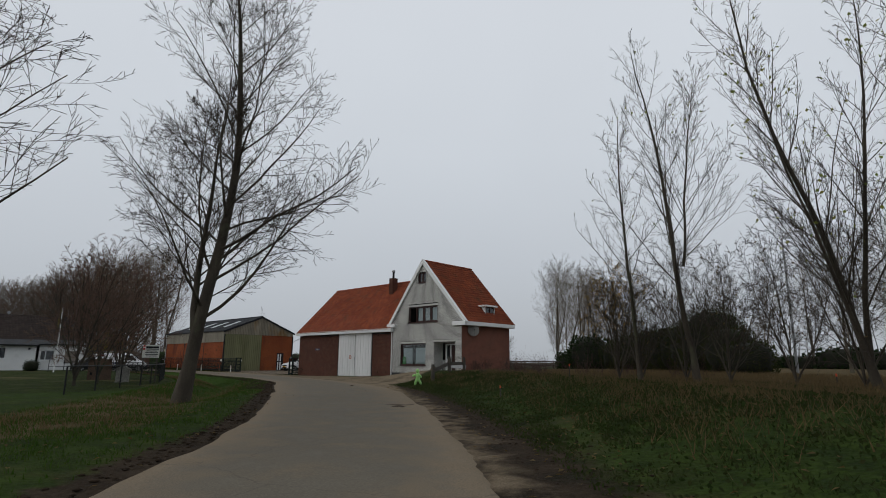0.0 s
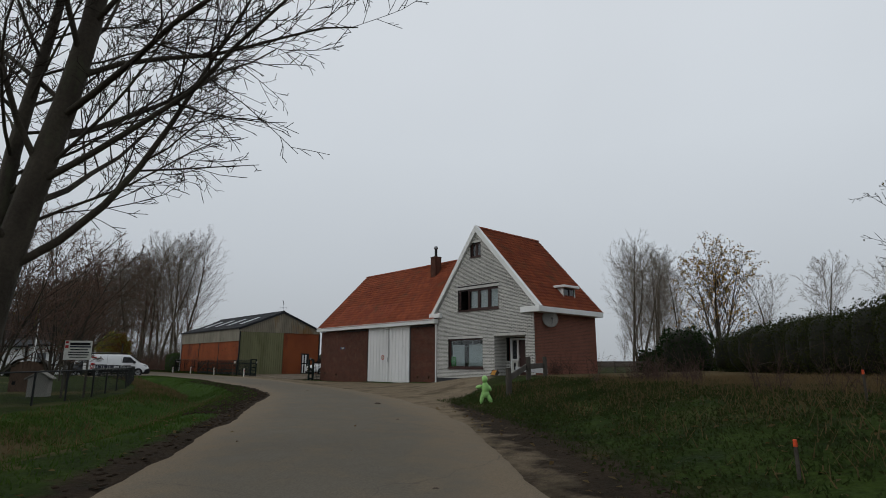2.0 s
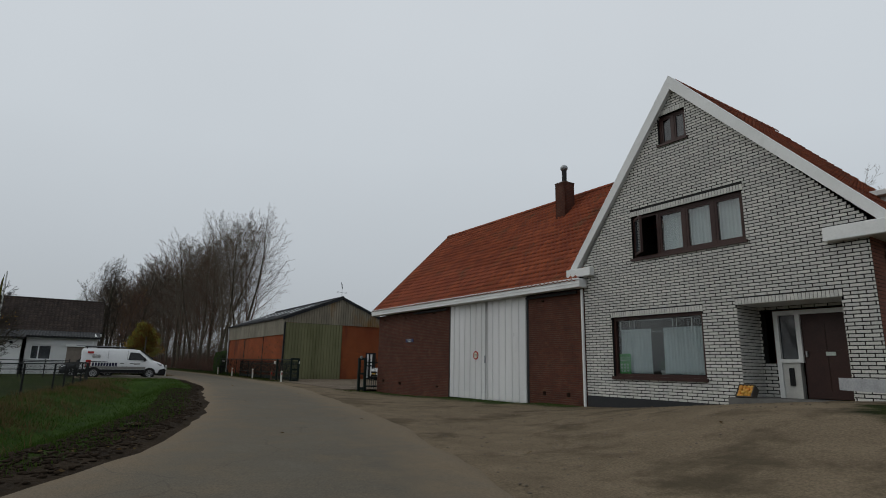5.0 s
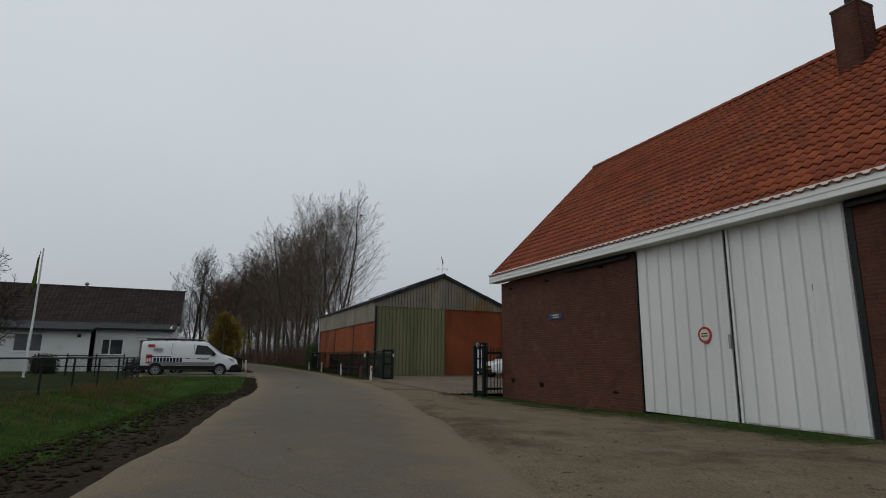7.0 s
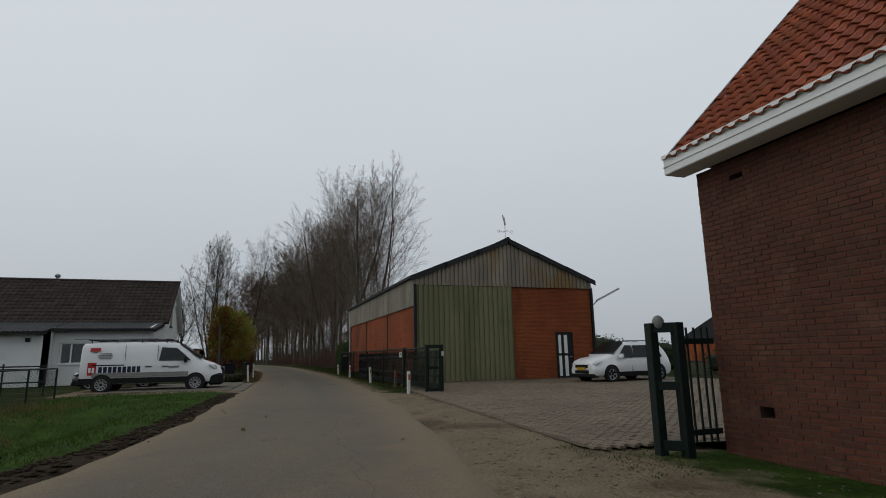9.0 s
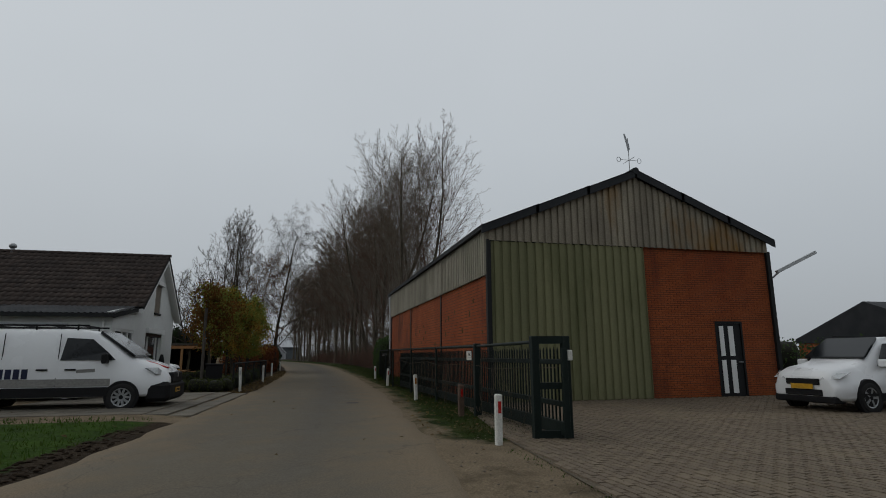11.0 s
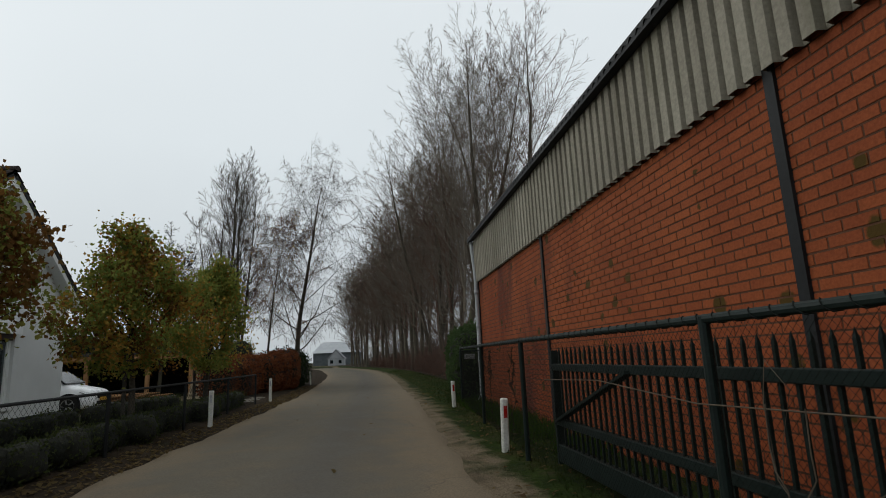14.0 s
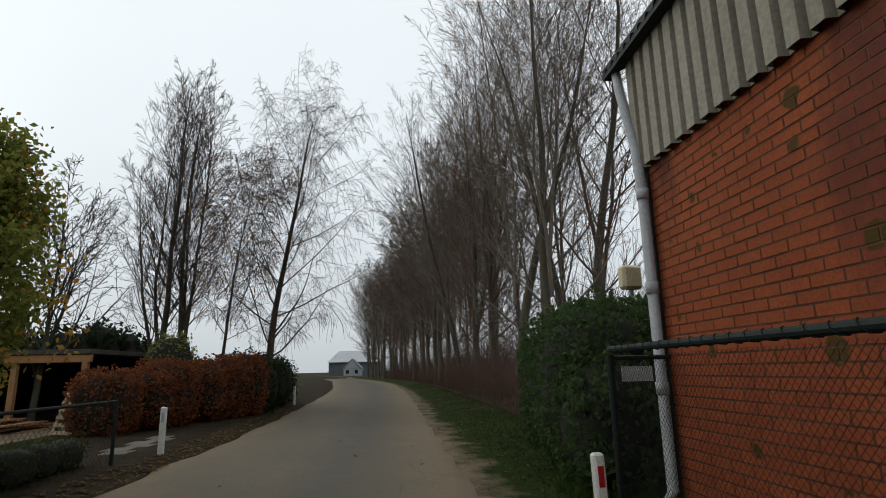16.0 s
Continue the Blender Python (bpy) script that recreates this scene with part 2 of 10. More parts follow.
ROW_BARK = surface("poplar_bark", (0.115, 0.098, 0.076), (0.075, 0.064, 0.05), 2.2, 22, 0.95, 0.5, stretch=(1, 1, 0.35), stain=(0.11, 0.115, 0.07), stain_scale=1.6, spec=0.1)
GREY_TWIG = surface("grey_twig", (0.20, 0.168, 0.132), (0.14, 0.118, 0.094), 1.0, 15, 0.9, 0, spec=0.1)
BROWN_TWIG = surface("brown_grey_twig", (0.105, 0.085, 0.068), (0.07, 0.058, 0.047), 1.0, 15, 0.9, 0, spec=0.1)
PANE = clear_glass("window_pane", alpha=0.06)
PANE_DARK = clear_glass("dark_pane", alpha=0.75)
LEAD_GREY = surface("lead_flashing", (0.13, 0.14, 0.15), (0.09, 0.1, 0.11), 5.0, 30, 0.5, 0.15, metal=0.5)


# ---------------------------------------------------------------- building blocks
def mesh_of(name, verts, faces, mats=()):
    me = bpy.data.meshes.new(name)
    me.from_pydata([tuple(v) for v in verts], [], [tuple(f) for f in faces])
    for m in (mats if isinstance(mats, (list, tuple)) else [mats]):
        me.materials.append(m)
    me.update()
    return me


def part(name, bm, material, parent, label="", smooth=False):
    """Links a bmesh or a mesh as one object under a thing or a part."""
    if isinstance(bm, bmesh.types.BMesh):
        me = bpy.data.meshes.new(name)
        bm.normal_update()
        bm.to_mesh(me)
        bm.free()
        me.materials.append(material)
    else:
        me = bm
        if material and not me.materials:
            me.materials.append(material)
    if smooth:
        me.polygons.foreach_set("use_smooth", [True] * len(me.polygons))
    ob = new(name, me)
    if parent:
        ob.parent = parent
    if label:
        tagged(ob, label)
    return ob


def thing(name, label, category, at=(0, 0, 0), group="", kind="", turn=0.0):
    ob = new(name)
    ob.matrix_basis = pose(*at, 0, 0, turn)
    return tagged(ob, label, category, group, kind)


def box(bm, x0, x1, y0, y1, z0, z1, bevel=0.0):
    x0, x1, y0, y1, z0, z1 = min(x0, x1), max(x0, x1), min(y0, y1), max(y0, y1), min(z0, z1), max(z0, z1)
    m = Matrix.Translation(((x0 + x1) / 2, (y0 + y1) / 2, (z0 + z1) / 2)) @ Matrix.Diagonal((x1 - x0, y1 - y0, z1 - z0, 1))
    r = bmesh.ops.create_cube(bm, size=1.0, matrix=m)
    if bevel:
        edges = list({ed for v in r["verts"] for ed in v.link_edges})
        bmesh.ops.bevel(bm, geom=edges, offset=bevel, segments=1, affect="EDGES")
    return bm


def boxes(*dims, bevel=0.0):
    bm = bmesh.new()
    for d in dims:
        box(bm, *d, bevel=bevel)
    return bm


def bar(bm, a, b, w, h=None, up=(0, 0, 1)):
    """A square bar from a to b."""
    a, b = Vector(a), Vector(b)
    h = h or w
    d = (b - a)
    ln = d.length
    d.normalize()
    upv = Vector(up)
    if abs(d.dot(upv)) > 0.95:
        upv = Vector((1, 0, 0))
    s = d.cross(upv).normalized()
    u = s.cross(d)
    m = Matrix((s, d, u)).transposed().to_4x4()
    m.translation = (a + b) / 2
    bmesh.ops.create_cube(bm, size=1.0, matrix=m @ Matrix.Diagonal((w, ln, h, 1)))
    return bm


def tube(bm, pts, radii, sides=8, cap=True):
    """A round rod along points."""
    rings = []
    n = len(pts)
    if not hasattr(radii, "__len__"):
        radii = [radii] * n
    pts = [Vector(p) for p in pts]
    for i, p in enumerate(pts):
        d = (pts[min(i + 1, n - 1)] - pts[max(i - 1, 0)]).normalized()
        ref = Vector((0, 0, 1)) if abs(d.z) < 0.9 else Vector((1, 0, 0))
        s = d.cross(ref).normalized()
        u = s.cross(d)
        rings.append([bm.verts.new(p + radii[i] * (math.cos(2 * math.pi * k / sides) * s + math.sin(2 * math.pi * k / sides) * u)) for k in range(sides)])
    for a, b in zip(rings, rings[1:]):
        for k in range(sides):
            bm.faces.new((a[k], a[(k + 1) % sides], b[(k + 1) % sides], b[k]))
    if cap:
        bm.faces.new(rings[0][::-1])
        bm.faces.new(rings[-1])
    return bm


def poly(bm, pts):
    return bm.faces.new([bm.verts.new(p) for p in pts])


def slab(bm, pts, offset):
    """A flat polygon given thickness by an offset."""
    o = Vector(offset)
    a = [bm.verts.new(p) for p in pts]
    b = [bm.verts.new(Vector(p) + o) for p in pts]
    bm.faces.new(a)
    bm.faces.new(b[::-1])
    for i in range(len(pts)):
        j = (i + 1) % len(pts)
        bm.faces.new((a[j], a[i], b[i], b[j]))
    bmesh.ops.recalc_face_normals(bm, faces=bm.faces[:])
    return bm


# ---------------------------------------------------------------- the road's line and the lie of the land
ROAD_L = [(63, -52), (33.4, -25.3), (12.8, -6.3), (3.2, 2.45), (-4.1, 9.1), (-7.4, 11.9), (-10.7, 14.15), (-16.7, 17.9), (-19.2, 19.5), (-23.3, 21.85), (-27.6, 24.4), (-31.5, 25.8), (-35.6, 26.95), (-44, 28.4), (-49, 29.4), (-55.5, 30.0), (-63.8, 30.65), (-70, 31.0), (-76, 31.25), (-84.2, 31.45), (-92, 31.5), (-104, 31.2), (-124, 30.2), (-147, 28.0), (-180, 24), (-230, 14), (-330, -14)]
ROAD_R = [(66, -49.8), (36.3, -22.7), (15.6, -3.8), (6.0, 5.0), (-1.2, 11.7), (-4.2, 14.4), (-7.8, 17.4), (-13.4, 21.7), (-16.5, 23.8), (-19.8, 25.6), (-23.4, 27.2), (-26.5, 28.3), (-31.5, 29.9), (-41, 32.2), (-47.5, 33.6), (-56.7, 34.7), (-63.5, 35.2), (-69.0, 35.6), (-76, 35.75), (-84, 36.0), (-92.5, 36.0), (-105, 36.1), (-124, 35.8), (-147, 34.4), (-180, 30), (-230, 20), (-330, -8)]


def refined(line, step=0.8):
    """Points on a smooth curve through a coarse line, about a step apart."""
    p = np.array(line, float)
    out = []
    for i in range(len(p) - 1):
        a, b = p[i], p[i + 1]
        t0 = (p[i + 1] - p[i - 1]) / 2 if i else b - a
        t1 = (p[i + 2] - p[i]) / 2 if i + 2 < len(p) else b - a
        n = 24
        for k in range(n):
            s = k / n
            out.append((2 * s**3 - 3 * s**2 + 1) * a + (s**3 - 2 * s**2 + s) * t0 + (-2 * s**3 + 3 * s**2) * b + (s**3 - s**2) * t1)
    out.append(p[-1])
    return np.array(out)


EDGE_L, EDGE_R = refined(ROAD_L), refined(ROAD_R)


def off_line(xy, line):
    """Distance from a line, positive on its right hand, for many points."""
    a, b = line[:-1], line[1:]
    d = b - a
    best = np.full(len(xy), 1e9)
    side = np.zeros(len(xy))
    for i in range(0, len(a)):
        v = xy - a[i]
        ll = (d[i] ** 2).sum() + 1e-9
        t = np.clip((v @ d[i]) / ll, 0, 1)
        q = v - t[:, None] * d[i]
        dist = np.hypot(q[:, 0], q[:, 1])
        hit = dist < best
        best = np.where(hit, dist, best)
        side = np.where(hit, np.sign(d[i][1] * v[:, 0] - d[i][0] * v[:, 1]), side)
    return best * side


def smooth01(a, b, v):
    t = np.clip((v - a) / (b - a), 0, 1)
    return t * t * (3 - 2 * t)


def lumps(x, y, size, seed=0.0):
    return (np.sin(x / size + 1.3 * seed) * np.cos(y / size * 1.13 + seed) + 0.5 * np.sin(x / size * 2.3 + y / size * 1.7 + seed * 2)) / 1.5


def land(x, y):
    """Ground height, and how far a place lies right and left of the road."""
    x, y = np.atleast_1d(np.asarray(x, float)), np.atleast_1d(np.asarray(y, float))
    xy = np.stack([x, y], 1)
    right, left = off_line(xy, EDGE_R[::3]), -off_line(xy, EDGE_L[::3])
    z = np.zeros(len(x))
    bank = 0.10 + 0.62 * smooth01(-31.5, -22.5, x)
    bank = np.where(x < -33, 0.02 - 0.17 * smooth01(-36, -43, x) * smooth01(-46.6, -45.0, x), bank)
    z += np.where(right > 0, bank * smooth01(0.8, 5.5, right), 0)
    z += np.where(right > 0.3, 0.035 * lumps(x, y, 0.9, 2) * smooth01(0.6, 3, right) * smooth01(-24, -21, x), 0)
    ditch = np.exp(-((left - 2.9) / 1.0) ** 2) * smooth01(-56, -52, x) * (1 - smooth01(-20, -12, x))
    z -= np.where(left > 0, 0.5 * ditch, 0)
    z += np.where(left > 0, 0.06 * smooth01(0.2, 1.2, left) + 0.03 * lumps(x, y, 0.8, 5) * smooth01(0.8, 2, left) * (1 - smooth01(-64, -60, -x)), 0)
    z += np.where((right > 0) & (x < -84), 0.12 * smooth01(0.5, 2.5, right), 0)
    inside = (right <= 0.0) & (left <= 0.0)
    z = np.where(inside, -0.05, z)
    return z, right, left


def zat(x, y):
    return float(land(x, y)[0][0])


# ---------------------------------------------------------------- ground and road
def ground_material():
    """Grass, straw, bare mud and gravel, mixed by the zones laid into the mesh."""
    m = bpy.data.materials.new("ground")
    m.use_nodes = True
    nt = m.node_tree
    bsdf = nt.nodes["Principled BSDF"]
    att = nt.nodes.new("ShaderNodeVertexColor")
    att.layer_name = "zones"
    sep = nt.nodes.new("ShaderNodeSeparateColor")
    nt.links.new(att.outputs["Color"], sep.inputs[0])
    big, mid, fine = noise_of(nt, 0.25, 5), noise_of(nt, 1.6, 5), noise_of(nt, 14, 4)
    grass = mixed(nt, ranged(nt, mid, 0.35, 0.65), (0.016, 0.021, 0.007), (0.034, 0.044, 0.012))
    lush = mixed(nt, ranged(nt, mid, 0.35, 0.65), (0.026, 0.052, 0.010), (0.048, 0.09, 0.015))
    grass = mixed(nt, ranged(nt, fine, 0.3, 0.7), mixed(nt, 1.0, grass, (0.5, 0.5, 0.5), "MULTIPLY"), grass)
    straw = mixed(nt, ranged(nt, mid, 0.3, 0.7), (0.10, 0.07, 0.036), (0.06, 0.05, 0.024))
    grass = mixed(nt, ranged(nt, big, 0.52, 0.68), grass, straw)
    lush = mixed(nt, ranged(nt, fine, 0.3, 0.7), mixed(nt, 1.0, lush, (0.5, 0.5, 0.5), "MULTIPLY"), lush)
    grass = mixed(nt, att.outputs["Alpha"], grass, lush)
    mud = mixed(nt, ranged(nt, mid, 0.3, 0.7), (0.024, 0.0175, 0.012), (0.055, 0.041, 0.028))
    mud = mixed(nt, ranged(nt, fine, 0.3, 0.7), mixed(nt, 1.0, mud, (0.55, 0.55, 0.55), "MULTIPLY"), mud)
    gravel = mixed(nt, ranged(nt, mid, 0.3, 0.7), (0.215, 0.168, 0.114), (0.165, 0.130, 0.089))
    gravel = mixed(nt, ranged(nt, noise_of(nt, 38, 3), 0.35, 0.65), mixed(nt, 1.0, gravel, (0.66, 0.66, 0.66), "MULTIPLY"), gravel)
    gravel = mixed(nt, ranged(nt, noise_of(nt, 0.55, 5, (1, 1, 1), 0.7), 0.5, 0.63, 0, 0.85), gravel, (0.07, 0.056, 0.037))

    def ragged(sock, amount):
        a = nt.nodes.new("ShaderNodeMath")
        a.operation = "ADD"
        nt.links.new(sock, a.inputs[0])
        nt.links.new(ranged(nt, mid, 0.25, 0.75, -amount, amount), a.inputs[1])
        return ranged(nt, a.outputs[0], 0.35, 0.65)

    col = mixed(nt, ragged(sep.outputs["Blue"], 0.35), grass, straw)
    col = mixed(nt, ragged(sep.outputs["Red"], 0.3), col, mud)
    col = mixed(nt, ragged(sep.outputs["Green"], 0.3), col, gravel)
    nt.links.new(col, bsdf.inputs["Base Color"])
    bsdf.inputs["Specular IOR Level"].default_value = 0.04
    nt.links.new(ranged(nt, mid, 0.3, 0.5, 0.8, 0.98), bsdf.inputs["Roughness"])
    b = node(nt, "ShaderNodeBump", Strength=1.0, Distance=0.06)
    nt.links.new(fine, b.inputs["Height"])
    nt.links.new(b.outputs["Normal"], bsdf.inputs["Normal"])
    return m


def asphalt_material():
    m = bpy.data.materials.new("worn_asphalt")
    m.use_nodes = True
    nt = m.node_tree
    bsdf = nt.nodes["Principled BSDF"]
    att = nt.nodes.new("ShaderNodeVertexColor")
    att.layer_name = "zones"
    sep = nt.nodes.new("ShaderNodeSeparateColor")
    nt.links.new(att.outputs["Color"], sep.inputs[0])
    big, mid, fine = noise_of(nt, 0.22, 5), noise_of(nt, 1.3, 5), noise_of(nt, 55, 3)
    col = mixed(nt, ranged(nt, big, 0.35, 0.65), (0.134, 0.116, 0.088), (0.114, 0.10, 0.078))
    col = mixed(nt, ranged(nt, mid, 0.45, 0.7, 0, 0.5), col, (0.155, 0.128, 0.094))
    # sand along the margins
    a = nt.nodes.new("ShaderNodeMath")
    a.operation = "ADD"
    nt.links.new(sep.outputs["Red"], a.inputs[0])
    nt.links.new(ranged(nt, mid, 0.25, 0.75, -0.35, 0.35), a.inputs[1])
    col = mixed(nt, ranged(nt, a.outputs[0], 0.3, 0.85, 0, 0.9), col, (0.185, 0.144, 0.098))
    # polished, darker wheel lane
    col = mixed(nt, ranged(nt, sep.outputs["Green"], 0.15, 0.85, 0, 0.75), col, (0.102, 0.093, 0.08))
    col = mixed(nt, ranged(nt, fine, 0.35, 0.65), mixed(nt, 1.0, col, (0.68, 0.68, 0.68), "MULTIPLY"), col)
    crack = nt.nodes.new("ShaderNodeTexVoronoi")
    crack.feature = "DISTANCE_TO_EDGE"
    crack.inputs["Scale"].default_value = 0.16
    geo = nt.nodes.new("ShaderNodeNewGeometry")
    warp = nt.nodes.new("ShaderNodeVectorMath")
    warp.operation = "ADD"
    nz = nt.nodes.new("ShaderNodeTexNoise")
    nz.inputs["Scale"].default_value = 0.9
    nz.inputs["Detail"].default_value = 5
    nt.links.new(geo.outputs["Position"], nz.inputs["Vector"])
    nt.links.new(geo.outputs["Position"], warp.inputs[0])
    nt.links.new(nz.outputs["Color"], warp.inputs[1])
    nt.links.new(warp.outputs[0], crack.inputs["Vector"])
    col = mixed(nt, ranged(nt, crack.outputs["Distance"], 0.0, 0.0025, 0.35, 0.0), col, (0.03, 0.028, 0.026))
    nt.links.new(col, bsdf.inputs["Base Color"])
    bsdf.inputs["Specular IOR Level"].default_value = 0.1
    nt.links.new(ranged(nt, mid, 0.3, 0.7, 0.75, 0.95), bsdf.inputs["Roughness"])
    b = node(nt, "ShaderNodeBump", Strength=0.35, Distance=0.008)
    nt.links.new(fine, b.inputs["Height"])
    nt.links.new(b.outputs["Normal"], bsdf.inputs["Normal"])
    return m


GROUND, ASPHALT = ground_material(), asphalt_material()


def paint(me, name, rgb, fourth=None):
    layer = me.color_attributes.new(name, "FLOAT_COLOR", "POINT")
    layer.data.foreach_set("color", np.concatenate([rgb, np.ones((len(rgb), 1)) if fourth is None else fourth[:, None]], 1).astype(np.float32).ravel())


def grid_mesh(name, X, Y, Z, mat):
    ny, nx = X.shape
    me = bpy.data.meshes.new(name)
    co = np.stack([X, Y, Z], 2).reshape(-1, 3)
    i = np.arange(nx * ny).reshape(ny, nx)
    q = np.stack([i[:-1, :-1], i[:-1, 1:], i[1:, 1:], i[1:, :-1]], 2).reshape(-1, 4)
    me.vertices.add(len(co))
    me.vertices.foreach_set("co", co.astype(np.float32).ravel())
    me.loops.add(q.size)
    me.loops.foreach_set("vertex_index", q.astype(np.int32).ravel())
    me.polygons.add(len(q))
    me.polygons.foreach_set("loop_start", np.arange(0, q.size, 4, dtype=np.int32))
    me.polygons.foreach_set("loop_total", np.full(len(q), 4, dtype=np.int32))
    me.polygons.foreach_set("use_smooth", np.ones(len(q), dtype=bool))
    me.materials.append(mat)
    me.update()
    me.validate()
    return me


def ground_sheet():
    xs = np.concatenate([[-3000, -1500, -800, -500, -350], np.arange(-270, -130, 4.0), np.arange(-130, 14, 0.42), np.arange(14, 60, 3.0), [70, 100, 160, 260, 500, 1000, 2500]])
    ys = np.concatenate([[-2500, -1000, -500, -250, -120, -60], np.arange(-40, 0, 2.5), np.arange(0, 52, 0.42), np.arange(52, 110, 2.0), [120, 150, 200, 280, 400, 700, 1300, 3000]])
    X, Y = np.meshgrid(xs, ys)
    x, y = X.ravel(), Y.ravel()
    z, right, left = land(x, y)
    z[(np.abs(x) > 200) | (np.abs(y) > 150)] = 0.3
    yard = smooth01(-46.5, -45.5, x) * (y < 36.9) * (right > -0.5) * smooth01(0.7, -0.5, x - np.interp(y, [20, 22.5, 26.3, 29.4, 33.4, 37], [-12, -15.0, -19.2, -20.9, -23.2, -23.4]))
    yard = np.maximum(yard, (x > -62) * (x < -45) * (right > -0.5) * (right < 3.2) * (y < 36.2) * (1 - smooth01(-56, -58, x)))
    moss = smooth01(33.9, 36.3, y) * (x > -45) * (x < -31.2) * (y < 37)
    yard = yard * (1 - 0.75 * moss)
    shoulder = np.where(right > -1, 1 - smooth01(0.3, 0.9, right), 0) * (x < -56)
    drive = (x < -61.5) * (x > -69.8) * (left > -0.5) * (left < 6.5)
    drive = np.maximum(drive, (x > -94.5) * (x < -84) * (y > 18.5) * (y < 26.6))
    sandy = np.where(right > -1, 1 - smooth01(0.4, 1.1, right), 0) * smooth01(-26, -22, x) * 0.5
    gravel = np.clip(yard + 0.62 * shoulder + drive + sandy, 0, 1)
    mudl = np.where(left > -1, 1 - smooth01(0.25, 0.9, left), 0) * smooth01(-70, -58, x) * 1.0
    mudl = np.maximum(mudl, np.where(left > -1, 1 - smooth01(0.5, 1.3, left), 0) * smooth01(-48, -43, x) * (1 - smooth01(-24, -18, x)))
    mudr = np.where(right > -1, 1 - smooth01(0.9, 2.0, right), 0) * smooth01(-26, -22, x) * 0.8
    mudr = np.maximum(mudr, 0.3 * (x < -57) * (x > -84) * (right > 0.7))
    hedge_bed = (x < -69.5) * (left > -0.5) * (left < 3.5) * 0.75
    under_trees = (x < -84) * (right > 2.4) * 0.75
    mud = np.clip(mudl + mudr + hedge_bed + under_trees, 0, 1)
    straw = np.clip((0.65 * smooth01(4.5, 8.5, right) + 0.35 * smooth01(8, 12, right)) * (x > -24) + 0.55 * (left > 1.5) * (left < 5.5) * smooth01(-24, -14, x) * (1 - smooth01(-9, -5, x)) + 0.3 * (left > 3.2) * (left < 5), 0, 1)
    me = grid_mesh("ground", X, Y, z.reshape(X.shape), GROUND)
    lush = np.clip(smooth01(-15, -22, x) * smooth01(-74, -66, x) * (left > 0) * (1 - 0.8 * smooth01(4.8, 6.0, left)) + 0.8 * moss + 0.4 * (left > 0) * (x > -22) + 0.45 * (right > 1.6) * (right < 6.0) * (x > -20) + 0.3 * (x < -57.5) * (right > 0) * (right < 3), 0, 1)
    paint(me, "zones", np.stack([mud, gravel, straw], 1), lush)
    ob = new("ground", me)
    tagged(ob, "damp grass field with mud, straw and gravel patches", "ground", kind="structure")
    return ob


def road_strip():
    n = 420
    l, r = [], []
    for line, keep in ((EDGE_L, l), (EDGE_R, r)):
        seg = np.hypot(*np.diff(line, axis=0).T)
        s = np.concatenate([[0], np.cumsum(seg)])
        u = np.linspace(0, 1, n)
        # both edges share the same coarse knots, so the knot number pairs them
        k = np.linspace(0, len(line) - 1, n)
        keep.append(np.stack([np.interp(k, np.arange(len(line)), line[:, 0]), np.interp(k, np.arange(len(line)), line[:, 1])], 1))
    l, r = l[0], r[0]
    cols = np.array([-0.03, 0.0, 0.06, 0.15, 0.3, 0.45, 0.6, 0.75, 0.88, 0.96, 1.0, 1.03])
    X = l[:, :1] * (1 - cols) + r[:, :1] * cols
    Y = l[:, 1:] * (1 - cols) + r[:, 1:] * cols
    wob = 0.10 * lumps(X, Y, 0.9, 7) + 0.05 * lumps(X, Y, 0.33, 3)
    d = r - l
    ln = np.hypot(d[:, 0], d[:, 1])[:, None]
    edge = np.zeros_like(X)
    edge[:, :2] = 1
    edge[:, -2:] = 1
    X += edge * wob * d[:, :1] / ln
    Y += edge * wob * d[:, 1:] / ln
    Z = np.tile(0.03 * (1 - (2 * cols - 1) ** 2), (n, 1))
    Z[:, 0], Z[:, -1] = -0.06, -0.06
    Z[:, 1], Z[:, -2] = 0.004, 0.004
    me = grid_mesh("road", X, Y, Z, ASPHALT)
    margin = np.tile(np.interp(cols, [-0.03, 0, 0.1, 0.25, 0.72, 0.88, 1, 1.03], [1, 0.9, 0.55, 0.25, 0.3, 0.7, 1, 1]), (n, 1))
    lane = np.tile(np.exp(-((cols - 0.62) / 0.13) ** 2), (n, 1)) * (0.15 + 0.85 * smooth01(-48, -66, X))
    paint(me, "zones", np.stack([margin.ravel(), lane.ravel(), 0 * lane.ravel()], 1))
    return tagged(new("road", me), "narrow worn grey asphalt lane with sandy margins", "road", kind="structure")


ground_sheet()
road_strip()


# ---------------------------------------------------------------- masonry, roofs and sheets
class Frame:
    """A wall's own axes: u along it, n outward, z up."""

    def __init__(self, origin, along, out):
        self.o, self.u, self.n = Vector(origin), Vector(along).normalized(), Vector(out).normalized()

    def at(self, u, n, z):
        return self.o + self.u * u + self.n * n + Vector((0, 0, z))

    def matrix(self, u, n, z):
        m = Matrix((self.u, self.n, Vector((0, 0, 1)))).transposed().to_4x4()
        m.translation = self.at(u, n, z)
        return m


def frame_box(bm, fr, u0, u1, n0, n1, z0, z1):
    m = fr.matrix((u0 + u1) / 2, (n0 + n1) / 2, (z0 + z1) / 2) @ Matrix.Diagonal((abs(u1 - u0), abs(n1 - n0), abs(z1 - z0), 1))
    bmesh.ops.create_cube(bm, size=1.0, matrix=m)


